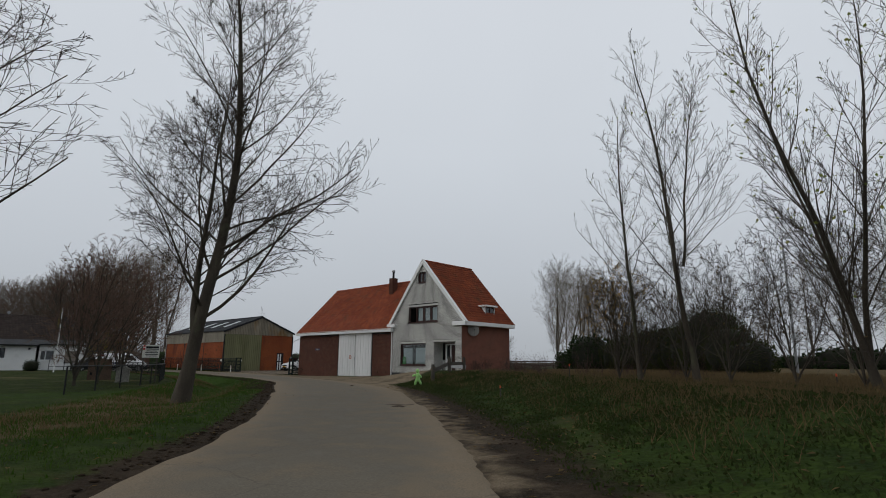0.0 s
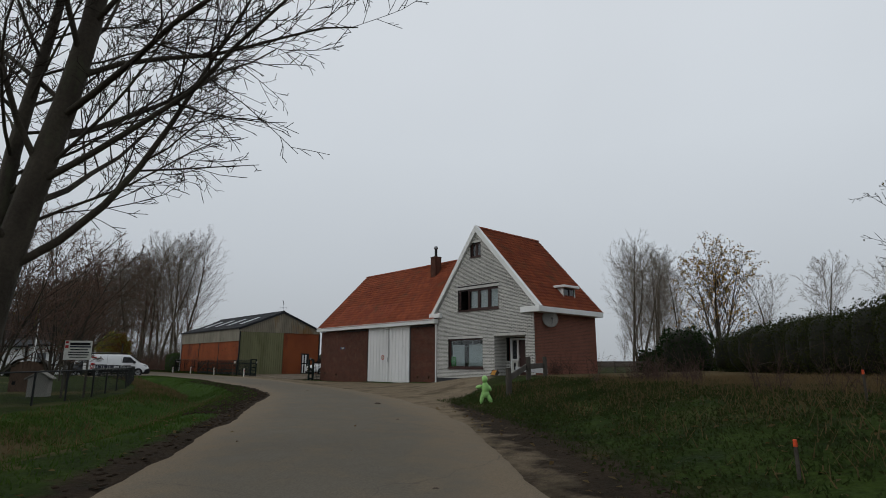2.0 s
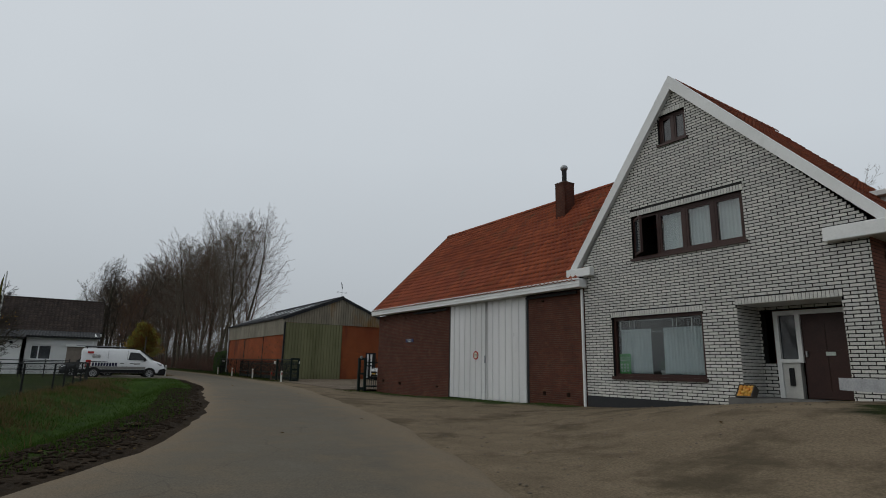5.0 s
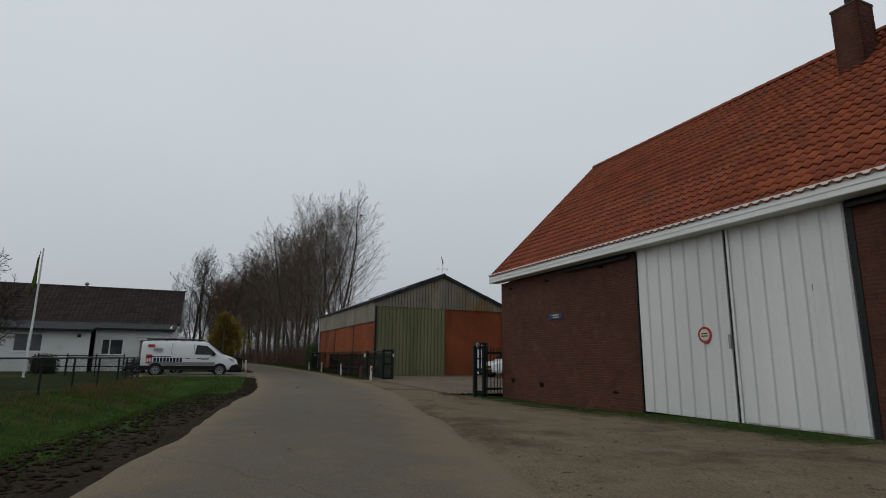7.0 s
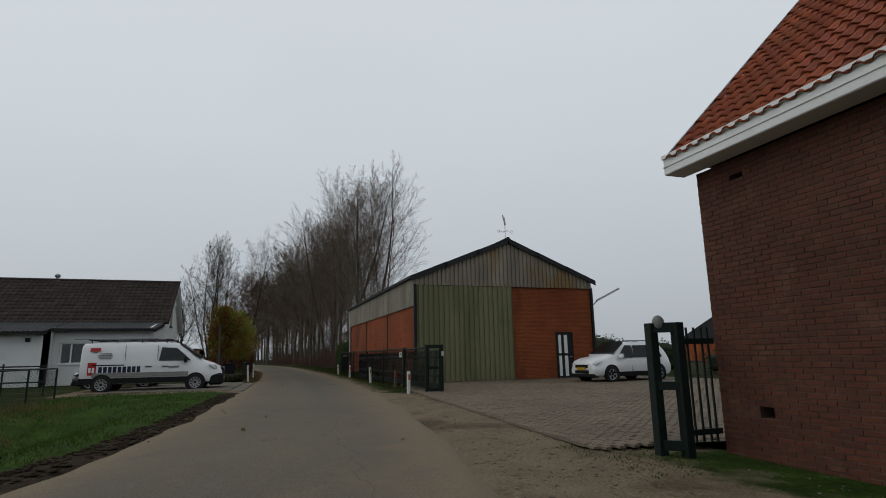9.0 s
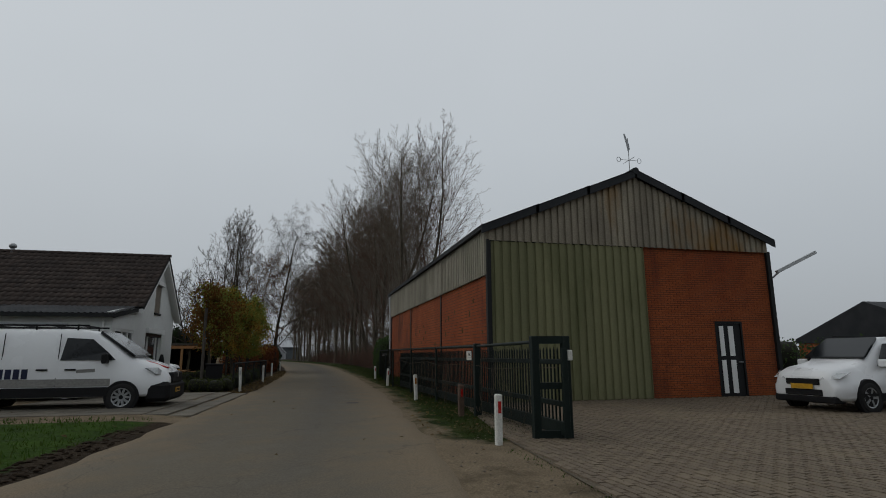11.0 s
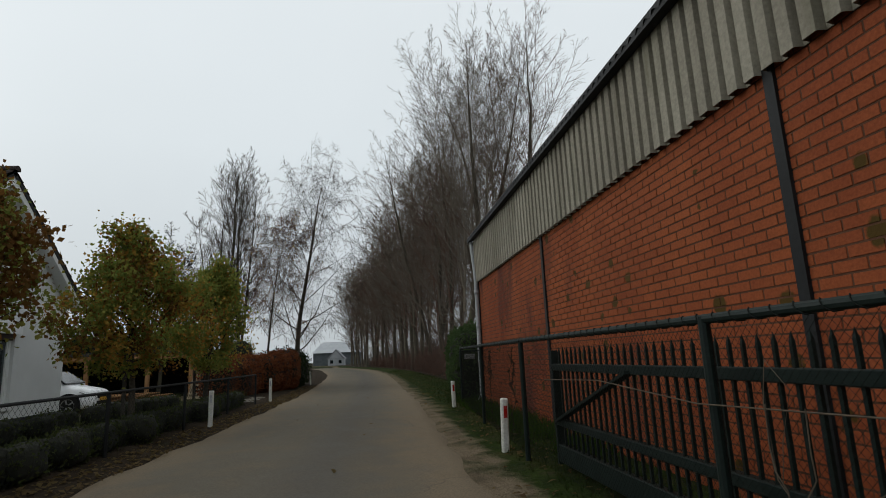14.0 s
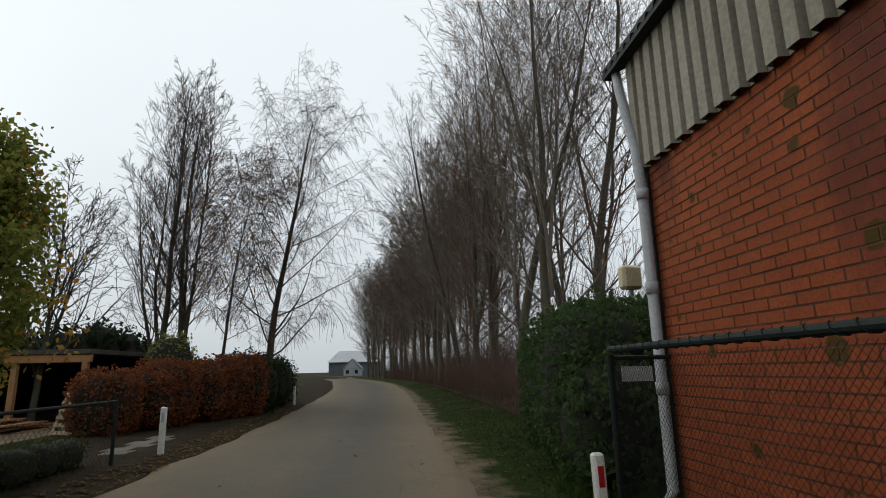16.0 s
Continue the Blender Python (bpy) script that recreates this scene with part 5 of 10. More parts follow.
for z in (3.2, 2.2, 1.2):
    tube(bm, [(SX0 + 0.16, SY0 - 0.1, z - 0.06), (SX0 + 0.16, SY0 - 0.1, z + 0.06)], 0.066, 10)
tagged(part("downpipe", bm, GREY_PLASTIC, None, smooth=True), "grey plastic rain pipe at the shed's corner", "drainpipe")
# weather vane on the ridge
vane = thing("weather_vane", "slender metal weather vane on the shed ridge", "weather vane", (SX1 - 0.1, SAPY, SAPZ + 0.15))
bm = bmesh.new()
tube(bm, [(0, 0, 0), (0, 0, 1.15)], 0.014, 6)
tube(bm, [(0, -0.32, 0.42), (0, 0.32, 0.42)], 0.008, 5)
tube(bm, [(-0.32, 0, 0.42), (0.32, 0, 0.42)], 0.008, 5)
for s in (-1, 1):
    for k in range(10):
        a0, a1 = 2 * math.pi * k / 10, 2 * math.pi * (k + 1) / 10
        bar(bm, (0, s * 0.36 + 0.07 * math.cos(a0), 0.42 + 0.08 * math.sin(a0)), (0, s * 0.36 + 0.07 * math.cos(a1), 0.42 + 0.08 * math.sin(a1)), 0.012)
part("rod", bm, GALVANISED, vane)
bm = bmesh.new()
slab(bm, [(0, -0.02, 0.7), (0, 0.05, 0.78), (0, 0.03, 0.95), (0, -0.10, 1.3), (0, -0.14, 1.28), (0, -0.06, 0.9)], (0.012, 0, 0))
part("arrow", bm, GALVANISED, vane)
# arm lamp at the right corner
lampa = thing("yard_lamp", "long tube lamp on the shed's corner, unlit", "lamp", (SX1 - 0.05, SY1 + 0.1, 4.0))
bm = bmesh.new()
tube(bm, [(0, 0, -0.4), (0.1, 0.1, -0.3), (0.25, 0.25, -0.1)], 0.03, 8)
part("arm", bm, GALVANISED, lampa)
bm = bmesh.new()
bar(bm, (0.15, 0.2, -0.15), (0.6, 1.3, 0.45), 0.2, 0.1)
part("shade", bm, surface("grey_lamp_body", (0.5, 0.52, 0.53), (0.42, 0.44, 0.45), 3, 20, 0.4, 0), lampa)


# ---------------------------------------------------------------- vegetation
def fast_mesh(name, co, tris, mat, smooth=False):
    me = bpy.data.meshes.new(name)
    k = tris.shape[1]
    me.vertices.add(len(co))
    me.vertices.foreach_set("co", np.asarray(co, np.float32).ravel())
    me.loops.add(tris.size)
    me.loops.foreach_set("vertex_index", np.asarray(tris, np.int32).ravel())
    me.polygons.add(len(tris))
    me.polygons.foreach_set("loop_start", np.arange(0, tris.size, k, dtype=np.int32))
    me.polygons.foreach_set("loop_total", np.full(len(tris), k, dtype=np.int32))
    if smooth:
        me.polygons.foreach_set("use_smooth", np.ones(len(tris), dtype=bool))
    me.materials.append(mat)
    me.update()
    return me


def rods(name, lines, sides, mat):
    """Tapered round rods along many polylines, as one mesh."""
    groups = {}
    for pts, rad in lines:
        groups.setdefault(len(pts), []).append((pts, rad))
    cos, quads, base = [], [], 0
    ang = 2 * np.pi * np.arange(sides) / sides
    for n, items in groups.items():
        P = np.array([i[0] for i in items], float)
        R = np.array([i[1] for i in items], float)
        D = np.gradient(P, axis=1)
        D /= np.linalg.norm(D, axis=2, keepdims=True) + 1e-9
        ref = np.where(np.abs(D[:, :1, 2:]) > 0.9, [[[1.0, 0, 0]]], [[[0, 0, 1.0]]])
        S = np.cross(D, np.broadcast_to(ref, D.shape))
        S /= np.linalg.norm(S, axis=2, keepdims=True) + 1e-9
        U = np.cross(S, D)
        V = P[:, :, None] + R[:, :, None, None] * (np.cos(ang)[None, None, :, None] * S[:, :, None] + np.sin(ang)[None, None, :, None] * U[:, :, None])
        m = len(items)
        idx = base + np.arange(m * n * sides).reshape(m, n, sides)
        a, b = idx[:, :-1], idx[:, 1:]
        q = np.stack([a, np.roll(a, -1, 2), np.roll(b, -1, 2), b], 3).reshape(-1, 4)
        cos.append(V.reshape(-1, 3))
        quads.append(q)
        base += m * n * sides
    return fast_mesh(name, np.concatenate(cos), np.concatenate(quads), mat, smooth=True)


def limbs(seed, height, radius, levels, lean=(0, 0), fork=None, rmin=0.006, bare=0.2, top_taper=0.12):
    """Polylines of a tree by level: levels is a list of dicts with n, angle, ratio, up, wander, segs."""
    rng = np.random.default_rng(seed)
    out = [[] for _ in range(len(levels) + 1)]

    def run(p, d, length, r, level, up, wander, segs, r_end):
        pts, rad = [np.array(p)], [r]
        d = np.array(d, float)
        for k in range(segs):
            d = d + rng.normal(0, wander, 3) + np.array([0, 0, up])
            d /= np.linalg.norm(d)
            pts.append(pts[-1] + d * length / segs)
            rad.append(max(rmin, r + (r_end - r) * ((k + 1) / segs) ** 0.9))
        out[level].append((pts, rad))
        return pts, rad

    def spawn(pts, rad, length, level, start):
        if level > len(levels):
            return
        s = levels[level - 1]
        n = s["n"]
        for k in range(n):
            t = start + (1 - start) * (k + rng.uniform(0.1, 0.9)) / n
            x = t * (len(pts) - 1)
            i = min(int(x), len(pts) - 2)
            f = x - i
            p = pts[i] * (1 - f) + pts[i + 1] * f
            d = pts[i + 1] - pts[i]
            d = d / np.linalg.norm(d)
            az = rng.uniform(0, 2 * np.pi) if level > 1 else k * 2.4 + rng.uniform(-0.5, 0.5)
            ref = np.array([1.0, 0, 0]) if abs(d[2]) > 0.8 else np.array([0, 0, 1.0])
            a = np.cross(d, ref)
            a /= np.linalg.norm(a)
            b = np.cross(a, d)
            th = radians(s["angle"] * rng.uniform(0.75, 1.2)) * (1 - 0.35 * t if level == 1 else 1)
            cd = d * math.cos(th) + (a * math.cos(az) + b * math.sin(az)) * math.sin(th)
            if level == 1:
                prof = s.get("shape", lambda q: 1 - 0.75 * q)
                ln = length * s["ratio"] * prof((t - start) / (1 - start)) * rng.uniform(0.8, 1.15)
            else:
                ln = length * s["ratio"] * (1 - 0.55 * t) * rng.uniform(0.65, 1.25)
            r = max(rmin, (rad[i] * (1 - f) + rad[i + 1] * f) * s.get("thin", 0.55) * rng.uniform(0.8, 1.1))
            cp, cr = run(p, cd, ln, r, level, s["up"], s["wander"], s["segs"], max(rmin, r * 0.25))
            spawn(cp, cr, ln, level + 1, s.get("start", 0.25))

    d0 = np.array([lean[0], lean[1], 1.0])
    stems = fork or [((0, 0), 1.0, 1.0, 0.0)]
    for (fx, fy), hs, rs, z0 in stems:
        base = np.array([lean[0] * z0, lean[1] * z0, z0 - 0.15 if z0 == 0 else z0])
        pts, rad = run(base, d0 + np.array([fx, fy, 0]), height * hs - z0, radius * rs, 0, 0.03, 0.045, 12, radius * rs * top_taper)
        if z0 == 0:
            rad[0] *= 1.35
        spawn(pts, rad, height * hs, 1, bare if z0 == 0 else 0.08)
    return out


def leaves_at(points, size, rng, droop=0.3, spread=0.0):
    """Small folded leaves at points: two triangles each."""
    n = len(points)
    c = np.asarray(points) + rng.normal(0, spread, (n, 3)) if spread else np.asarray(points)
    a = rng.normal(0, 1, (n, 3))
    a[:, 2] -= droop
    a /= np.linalg.norm(a, axis=1, keepdims=True)
    b = np.cross(a, rng.normal(0, 1, (n, 3)))
    b /= np.linalg.norm(b, axis=1, keepdims=True)
    nn = np.cross(a, b)
    s = size * rng.uniform(0.6, 1.25, (n, 1))
    co = np.stack([c - a * s * 0.1, c + a * s * 0.45 + b * s * 0.38 + nn * s * 0.12, c + a * s, c + a * s * 0.45 - b * s * 0.38 + nn * s * 0.12], 1).reshape(-1, 3)
    i = np.arange(n)[:, None] * 4
    return co, np.concatenate([i + [[0, 1, 2]], i + [[0, 2, 3]]], 0)


def leaf_material(name, c1, c2, c3, amount=0.5):
    m = surface(name, c1, c2, 1.3, 25, 0.7, 0, piece=(c3, amount), spec=0.08)
    nt = m.node_tree
    bsdf = nt.nodes["Principled BSDF"]
    out = nt.nodes["Material Output"]
    thin = nt.nodes.new("ShaderNodeBsdfTranslucent")
    nt.links.new(bsdf.inputs["Base Color"].links[0].from_socket, thin.inputs["Color"])
    both = nt.nodes.new("ShaderNodeMixShader")
    both.inputs[0].default_value = 0.5
    nt.links.new(bsdf.outputs[0], both.inputs[1])
    nt.links.new(thin.outputs[0], both.inputs[2])
    nt.links.new(both.outputs[0], out.inputs["Surface"])
    return m


LEAF_GREEN = leaf_material("green_leaf", (0.125, 0.18, 0.042), (0.18, 0.225, 0.048), (0.30, 0.26, 0.055), 0.7)
LEAF_YELLOW = leaf_material("yellow_leaf", (0.44, 0.29, 0.05), (0.34, 0.26, 0.05), (0.30, 0.12, 0.03), 0.8)
LEAF_ORANGE = leaf_material("orange_leaf", (0.145, 0.078, 0.022), (0.10, 0.062, 0.018), (0.20, 0.08, 0.022), 0.7)
LEAF_LAUREL = leaf_material("laurel_leaf", (0.034, 0.068, 0.024), (0.055, 0.095, 0.03), (0.09, 0.12, 0.048), 0.6)
LEAF_DARK = leaf_material("dark_hedge_leaf", (0.012, 0.024, 0.009), (0.018, 0.034, 0.012), (0.028, 0.044, 0.014), 0.6)
LEAF_IVY = leaf_material("ivy_leaf", (0.017, 0.028, 0.010), (0.028, 0.038, 0.012), (0.062, 0.062, 0.018), 0.6)
LEAF_BOX = leaf_material("box_leaf", (0.042, 0.058, 0.018), (0.058, 0.074, 0.022), (0.08, 0.085, 0.03), 0.6)
LEAF_BEECH = leaf_material("copper_beech_leaf", (0.20, 0.06, 0.028), (0.115, 0.034, 0.02), (0.30, 0.115, 0.042), 0.7)
LEAF_DEAD = leaf_material("dead_leaf", (0.11, 0.07, 0.03), (0.08, 0.05, 0.024), (0.17, 0.13, 0.05), 0.6)
LEAF_BLADE = leaf_material("grass_blade", (0.030, 0.072, 0.010), (0.045, 0.095, 0.013), (0.065, 0.078, 0.02), 0.6)
LEAF_WEED = leaf_material("bank_weed", (0.022, 0.042, 0.010), (0.036, 0.062, 0.014), (0.05, 0.042, 0.018), 0.6)
LEAF_STRAW = leaf_material("dry_grass", (0.19, 0.13, 0.062), (0.12, 0.085, 0.044), (0.075, 0.06, 0.03), 0.6)
# Near-black for hedge cores: shade between the leaves is put into this colour.
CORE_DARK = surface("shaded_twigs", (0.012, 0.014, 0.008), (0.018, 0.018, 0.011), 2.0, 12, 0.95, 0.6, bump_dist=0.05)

POPLAR = [dict(n=38, angle=62, ratio=0.37, up=0.05, wander=0.08, segs=7, thin=0.32, start=0.22, shape=lambda q: 1.0 - 0.72 * q ** 1.4), dict(n=11, angle=44, ratio=0.5, up=0.05, wander=0.09, segs=4, thin=0.5, start=0.12), dict(n=6, angle=42, ratio=0.5, up=0.06, wander=0.12, segs=2, thin=0.55, start=0.12), dict(n=2, angle=38, ratio=0.5, up=0.05, wander=0.14, segs=1, thin=0.7, start=0.25)]
ROWTREE = [dict(n=26, angle=50, ratio=0.42, up=0.10, wander=0.05, segs=6, thin=0.34, start=0.1, shape=lambda q: 0.6 + 1.3 * q * (1 - q) - 0.36 * q), dict(n=14, angle=42, ratio=0.30, up=0.05, wander=0.07, segs=2, thin=0.5, start=0.1), dict(n=4, angle=40, ratio=0.5, up=0.03, wander=0.08, segs=1, thin=0.6, start=0.1)]
FARTREE = [dict(n=18, angle=50, ratio=0.41, up=0.10, wander=0.05, segs=4, thin=0.34, start=0.1, shape=lambda q: 0.6 + 1.3 * q * (1 - q) - 0.36 * q), dict(n=10, angle=42, ratio=0.32, up=0.05, wander=0.06, segs=1, thin=0.5, start=0.1), dict(n=4, angle=40, ratio=0.5, up=0.03, wander=0.08, segs=1, thin=0.6, start=0.1)]
SLENDER = [dict(n=26, angle=42, ratio=0.33, up=0.06, wander=0.06, segs=6, thin=0.34, start=0.12, shape=lambda q: 1.0 - 0.7 * q), dict(n=9, angle=38, ratio=0.42, up=0.06, wander=0.08, segs=4, thin=0.5, start=0.15), dict(n=4, angle=38, ratio=0.42, up=0.05, wander=0.1, segs=3, thin=0.6, start=0.2)]
SHRUB = [dict(n=14, angle=38, ratio=0.5, up=0.03, wander=0.12, segs=5, thin=0.5, start=0.2, shape=lambda q: 1.0 - 0.4 * q), dict(n=8, angle=45, ratio=0.5, up=0.02, wander=0.15, segs=3, thin=0.55, start=0.15), dict(n=4, angle=45, ratio=0.5, up=0.0, wander=0.2, segs=2, thin=0.7, start=0.2)]
TWIN = [dict(n=24, angle=40, ratio=0.3, up=0.07, wander=0.08, segs=5, thin=0.36, start=0.12, shape=lambda q: 0.75 + 0.8 * q * (1 - q) - 0.3 * q), dict(n=8, angle=42, ratio=0.42, up=0.07, wander=0.1, segs=3, thin=0.5, start=0.15), dict(n=7, angle=40, ratio=0.5, up=0.06, wander=0.12, segs=2, thin=0.6, start=0.12)]
BIRCH = [dict(n=30, angle=62, ratio=0.42, up=0.08, wander=0.09, segs=7, thin=0.32, start=0.15, shape=lambda q: 0.72 + 1.1 * q * (1 - q) - 0.2 * q), dict(n=10, angle=50, ratio=0.4, up=-0.05, wander=0.1, segs=4, thin=0.5, start=0.15), dict(n=10, angle=60, ratio=0.95, up=-0.5, wander=0.06, segs=3, thin=0.45, start=0.12)]


def bare_tree(name, label, x, y, seed, height, radius, levels, twig=TWIG, turn=0.0, sides=6, wood=2, z=None, leaves=None, group="", **more):
    """A leafless tree: trunk with its limbs, and a crown of fine twigs; leaves: (material, number, size)."""
    lv = limbs(seed, height, radius, levels, **more)
    ob = thing(name, label, "tree", (x, y, zat(x, y) if z is None else z), group, turn=turn)
    part("trunk", rods("trunk", lv[0][:1], 10, BARK), BARK, ob)
    thick = lv[0][1:] + [q for l in lv[1:wood] for q in l]
    if thick:
        part("limb", rods("limb", thick, sides, BARK), BARK, ob)["kind"] = "stuff"
    fine = [q for l in lv[wood:] for q in l]
    part("crown", rods("crown", fine, 3, twig), twig, ob)["kind"] = "stuff"
    if leaves:
        mat, count, size = leaves
        rng = np.random.default_rng(seed + 5)
        tips = np.array([q[0][k] for q in lv[-1] for k in (-1, -2)])
        pick = tips[rng.integers(0, len(tips), count)]
        co, tr = leaves_at(pick, size, rng, 0.6, size * 0.5)
        part("leaf_cover", fast_mesh("leaf_cover", co, tr, mat), mat, ob)["kind"] = "stuff"
    return ob


bare_tree("poplar", "big bare poplar beside the lane, forked low", -15.9, 14.1, 7, 17.0, 0.25, POPLAR, lean=(0.075, 0.072), fork=[((0.03, 0.03), 1.0, 1.0, 0.0), ((-0.2, -0.14), 0.66, 0.55, 2.4)], bare=0.17, rmin=0.0065)
bare_tree("poplar", "bare poplar with long low branches", -11.9, 5.2, 12, 14.5, 0.22, POPLAR, bare=0.14, rmin=0.0065)
bare_tree("young_poplar", "slim bare tree on the bank", -4.5, 23.5, 21, 9.0, 0.075, SLENDER, lean=(-0.10, -0.07), bare=0.16, rmin=0.004, leaves=(LEAF_GREEN, 40, 0.09))
bare_tree("young_poplar", "taller slim bare tree with a forked stem", -2.75, 23.3, 23, 11.5, 0.095, SLENDER, lean=(-0.03, -0.03), fork=[((-0.05, 0), 1.0, 1.0, 0.0), ((0.14, 0.1), 0.8, 0.5, 3.4)], bare=0.2, rmin=0.004, leaves=(LEAF_GREEN, 30, 0.09))
bare_tree("young_poplar", "leaning slim tree with a few last leaves", 1.6, 21.4, 29, 10.5, 0.09, SLENDER, lean=(-0.15, -0.12), fork=[((0, 0), 1.0, 1.0, 0.0), ((0.16, 0.12), 0.9, 0.8, 0.6), ((-0.18, -0.1), 0.75, 0.6, 0.9)], bare=0.12, rmin=0.004, leaves=(LEAF_GREEN, 300, 0.085))
bare_tree("young_poplar", "slim tree with curled leaves on the bank", 4.6, 19.6, 31, 10.0, 0.1, SLENDER, lean=(-0.12, -0.08), bare=0.14, rmin=0.004, leaves=(LEAF_GREEN, 160, 0.085))

# thin garden trees along the wire fence
for k, (x, y, h, s) in enumerate(((-30.4, 15.6, 6.4, 41), (-33.8, 17.6, 6.8, 43), (-37.4, 18.8, 6.2, 44), (-27.6, 13.9, 5.6, 45))):
    bare_tree("garden_shrub", "tangled bare garden shrub behind the wire fence", x, y, s, h, 0.07, SHRUB, twig=RED_TWIG, fork=[((0, 0), 1, 1, 0.0), ((0.3, 0.2), 0.85, 0.8, 0.25), ((-0.3, 0.1), 0.9, 0.8, 0.2), ((0.05, -0.3), 0.8, 0.7, 0.3)], bare=0.15, rmin=0.0095, leaves=(LEAF_DEAD, 260, 0.07), group="garden shrubs by the fence")
bare_tree("fruit_tree", "small bare fruit tree in the garden", -51.5, 20.6, 47, 3.6, 0.08, SHRUB, bare=0.3, fork=[((0.2, 0), 1, 1, 0.0), ((-0.35, 0.2), 0.8, 0.7, 0.7)], rmin=0.008, leaves=(LEAF_YELLOW, 60, 0.08))

# background to the right of the farmhouse
row_meshes = []
ROW_FORK = [((0.0, 0.0), 0.98, 1.0, 0.0), ((0.11, 0.03), 0.92, 0.45, 3.6), ((-0.08, 0.09), 0.94, 0.42, 5.0)]
for s in range(4):
    lv = limbs(60 + s, 19.0, 0.2, ROWTREE, bare=0.14, rmin=0.006, fork=ROW_FORK, top_taper=0.05)
    row_meshes.append((rods("trunk", lv[0][:1], 8, ROW_BARK), rods("crown", lv[0][1:] + [q for l in lv[1:] for q in l], 3, GREY_TWIG), rods("crown", lv[0][1:] + [q for l in lv[1:] for q in l], 3, RED_TWIG)))


far_meshes = []
for s in range(3):
    lv = limbs(160 + s, 20.0, 0.2, FARTREE, bare=0.13, rmin=0.013, fork=ROW_FORK, top_taper=0.06)
    far_meshes.append((rods("trunk", lv[0][:1], 6, ROW_BARK), rods("crown", lv[0][1:] + [q for l in lv[1:] for q in l], 3, GREY_TWIG), rods("crown", lv[0][1:] + [q for l in lv[1:] for q in l], 3, RED_TWIG)))


def row_tree(x, y, k, scale, turn, label, group, reddish=False, far=False):
    ob = thing("poplar", label, "tree", (x, y, zat(x, y)), group, turn=turn)
    ob.scale = (scale * (1.2 if far else 1.1), scale * (1.2 if far else 1.1), scale)
    kinds = far_meshes if far else row_meshes
    part("trunk", kinds[k % len(kinds)][0], None, ob)
    part("crown", kinds[k % len(kinds)][2 if reddish else 1], None, ob)["kind"] = "stuff"
    return ob


rng = random.Random(5)
edge = EDGE_R
ROW_LABEL = "tall bare poplar in the roadside row"
for i, (x, y, k) in enumerate(((-94.6, 40.6, 1.02), (-97.6, 43.6, 1.14), (-100.2, 40.6, 1.12), (-103.6, 44.0, 1.14), (-106.0, 40.6, 1.08))):
    row_tree(x, y, i % 4, k, 83 * i, ROW_LABEL, "roadside poplar row", i % 3 == 1)
for i, x in enumerate(np.arange(-109.5, -205, -3.6)):
    j = int(np.argmin(np.abs(edge[:, 0] - x)))
    y = edge[j, 1] + 3.9
    row_tree(x + rng.uniform(-0.7, 0.7), y + rng.uniform(-0.5, 0.5), i % 4, rng.uniform(0.98, 1.12), rng.uniform(0, 360), ROW_LABEL, "roadside poplar row", i % 3 == 1, far=i > 2)
    if i > 1 and i % 2 == 0:
        row_tree(x - 1.5 + rng.uniform(-0.7, 0.7), y + 5.5 + rng.uniform(-1, 1), (i + 2) % 4, rng.uniform(1.0, 1.12), rng.uniform(0, 360), ROW_LABEL, "roadside poplar row", far=True)
for i, (x, y, s) in enumerate(((-34.0, 66.5, 0.74), (-36.2, 69.5, 0.68), (-38.0, 75, 0.78), (-32.6, 73, 0.6), (-38, 79, 0.8), (-41, 84, 0.8), (-46, 96, 0.85), (-30, 92, 0.62), (-24, 96, 0.7), (-17, 90, 0.62), (-12, 92, 0.72), (-3, 86, 0.6), (4, 70, 0.55), (12, 74, 0.6), (20, 66, 0.62), (-52, 110, 0.8), (28, 80, 0.7))):
    row_tree(x, y, i % 4, s, 77 * i, "bare tree at the far field edge", "field edge trees", far=i > 4)
# distant line of trees
for i in range(13):
    a = i / 12
    row_tree(-150 + 210 * a + rng.uniform(-3, 3), 215 + 30 * math.sin(i), i % 4, rng.uniform(0.5, 0.8), 50 * i, "far bare tree on the horizon", "far tree line", far=True)
bare_tree("autumn_tree", "spreading tree with thin yellowing leaves", -24.6, 63, 71, 9.4, 0.16, SHRUB, fork=[((0, 0), 1, 1, 0.0), ((0.25, 0.1), 0.95, 0.8, 0.5), ((-0.25, 0), 0.95, 0.8, 0.5), ((0.1, -0.3), 0.9, 0.7, 0.6)], bare=0.2, rmin=0.012, leaves=(LEAF_YELLOW, 3600, 0.15))

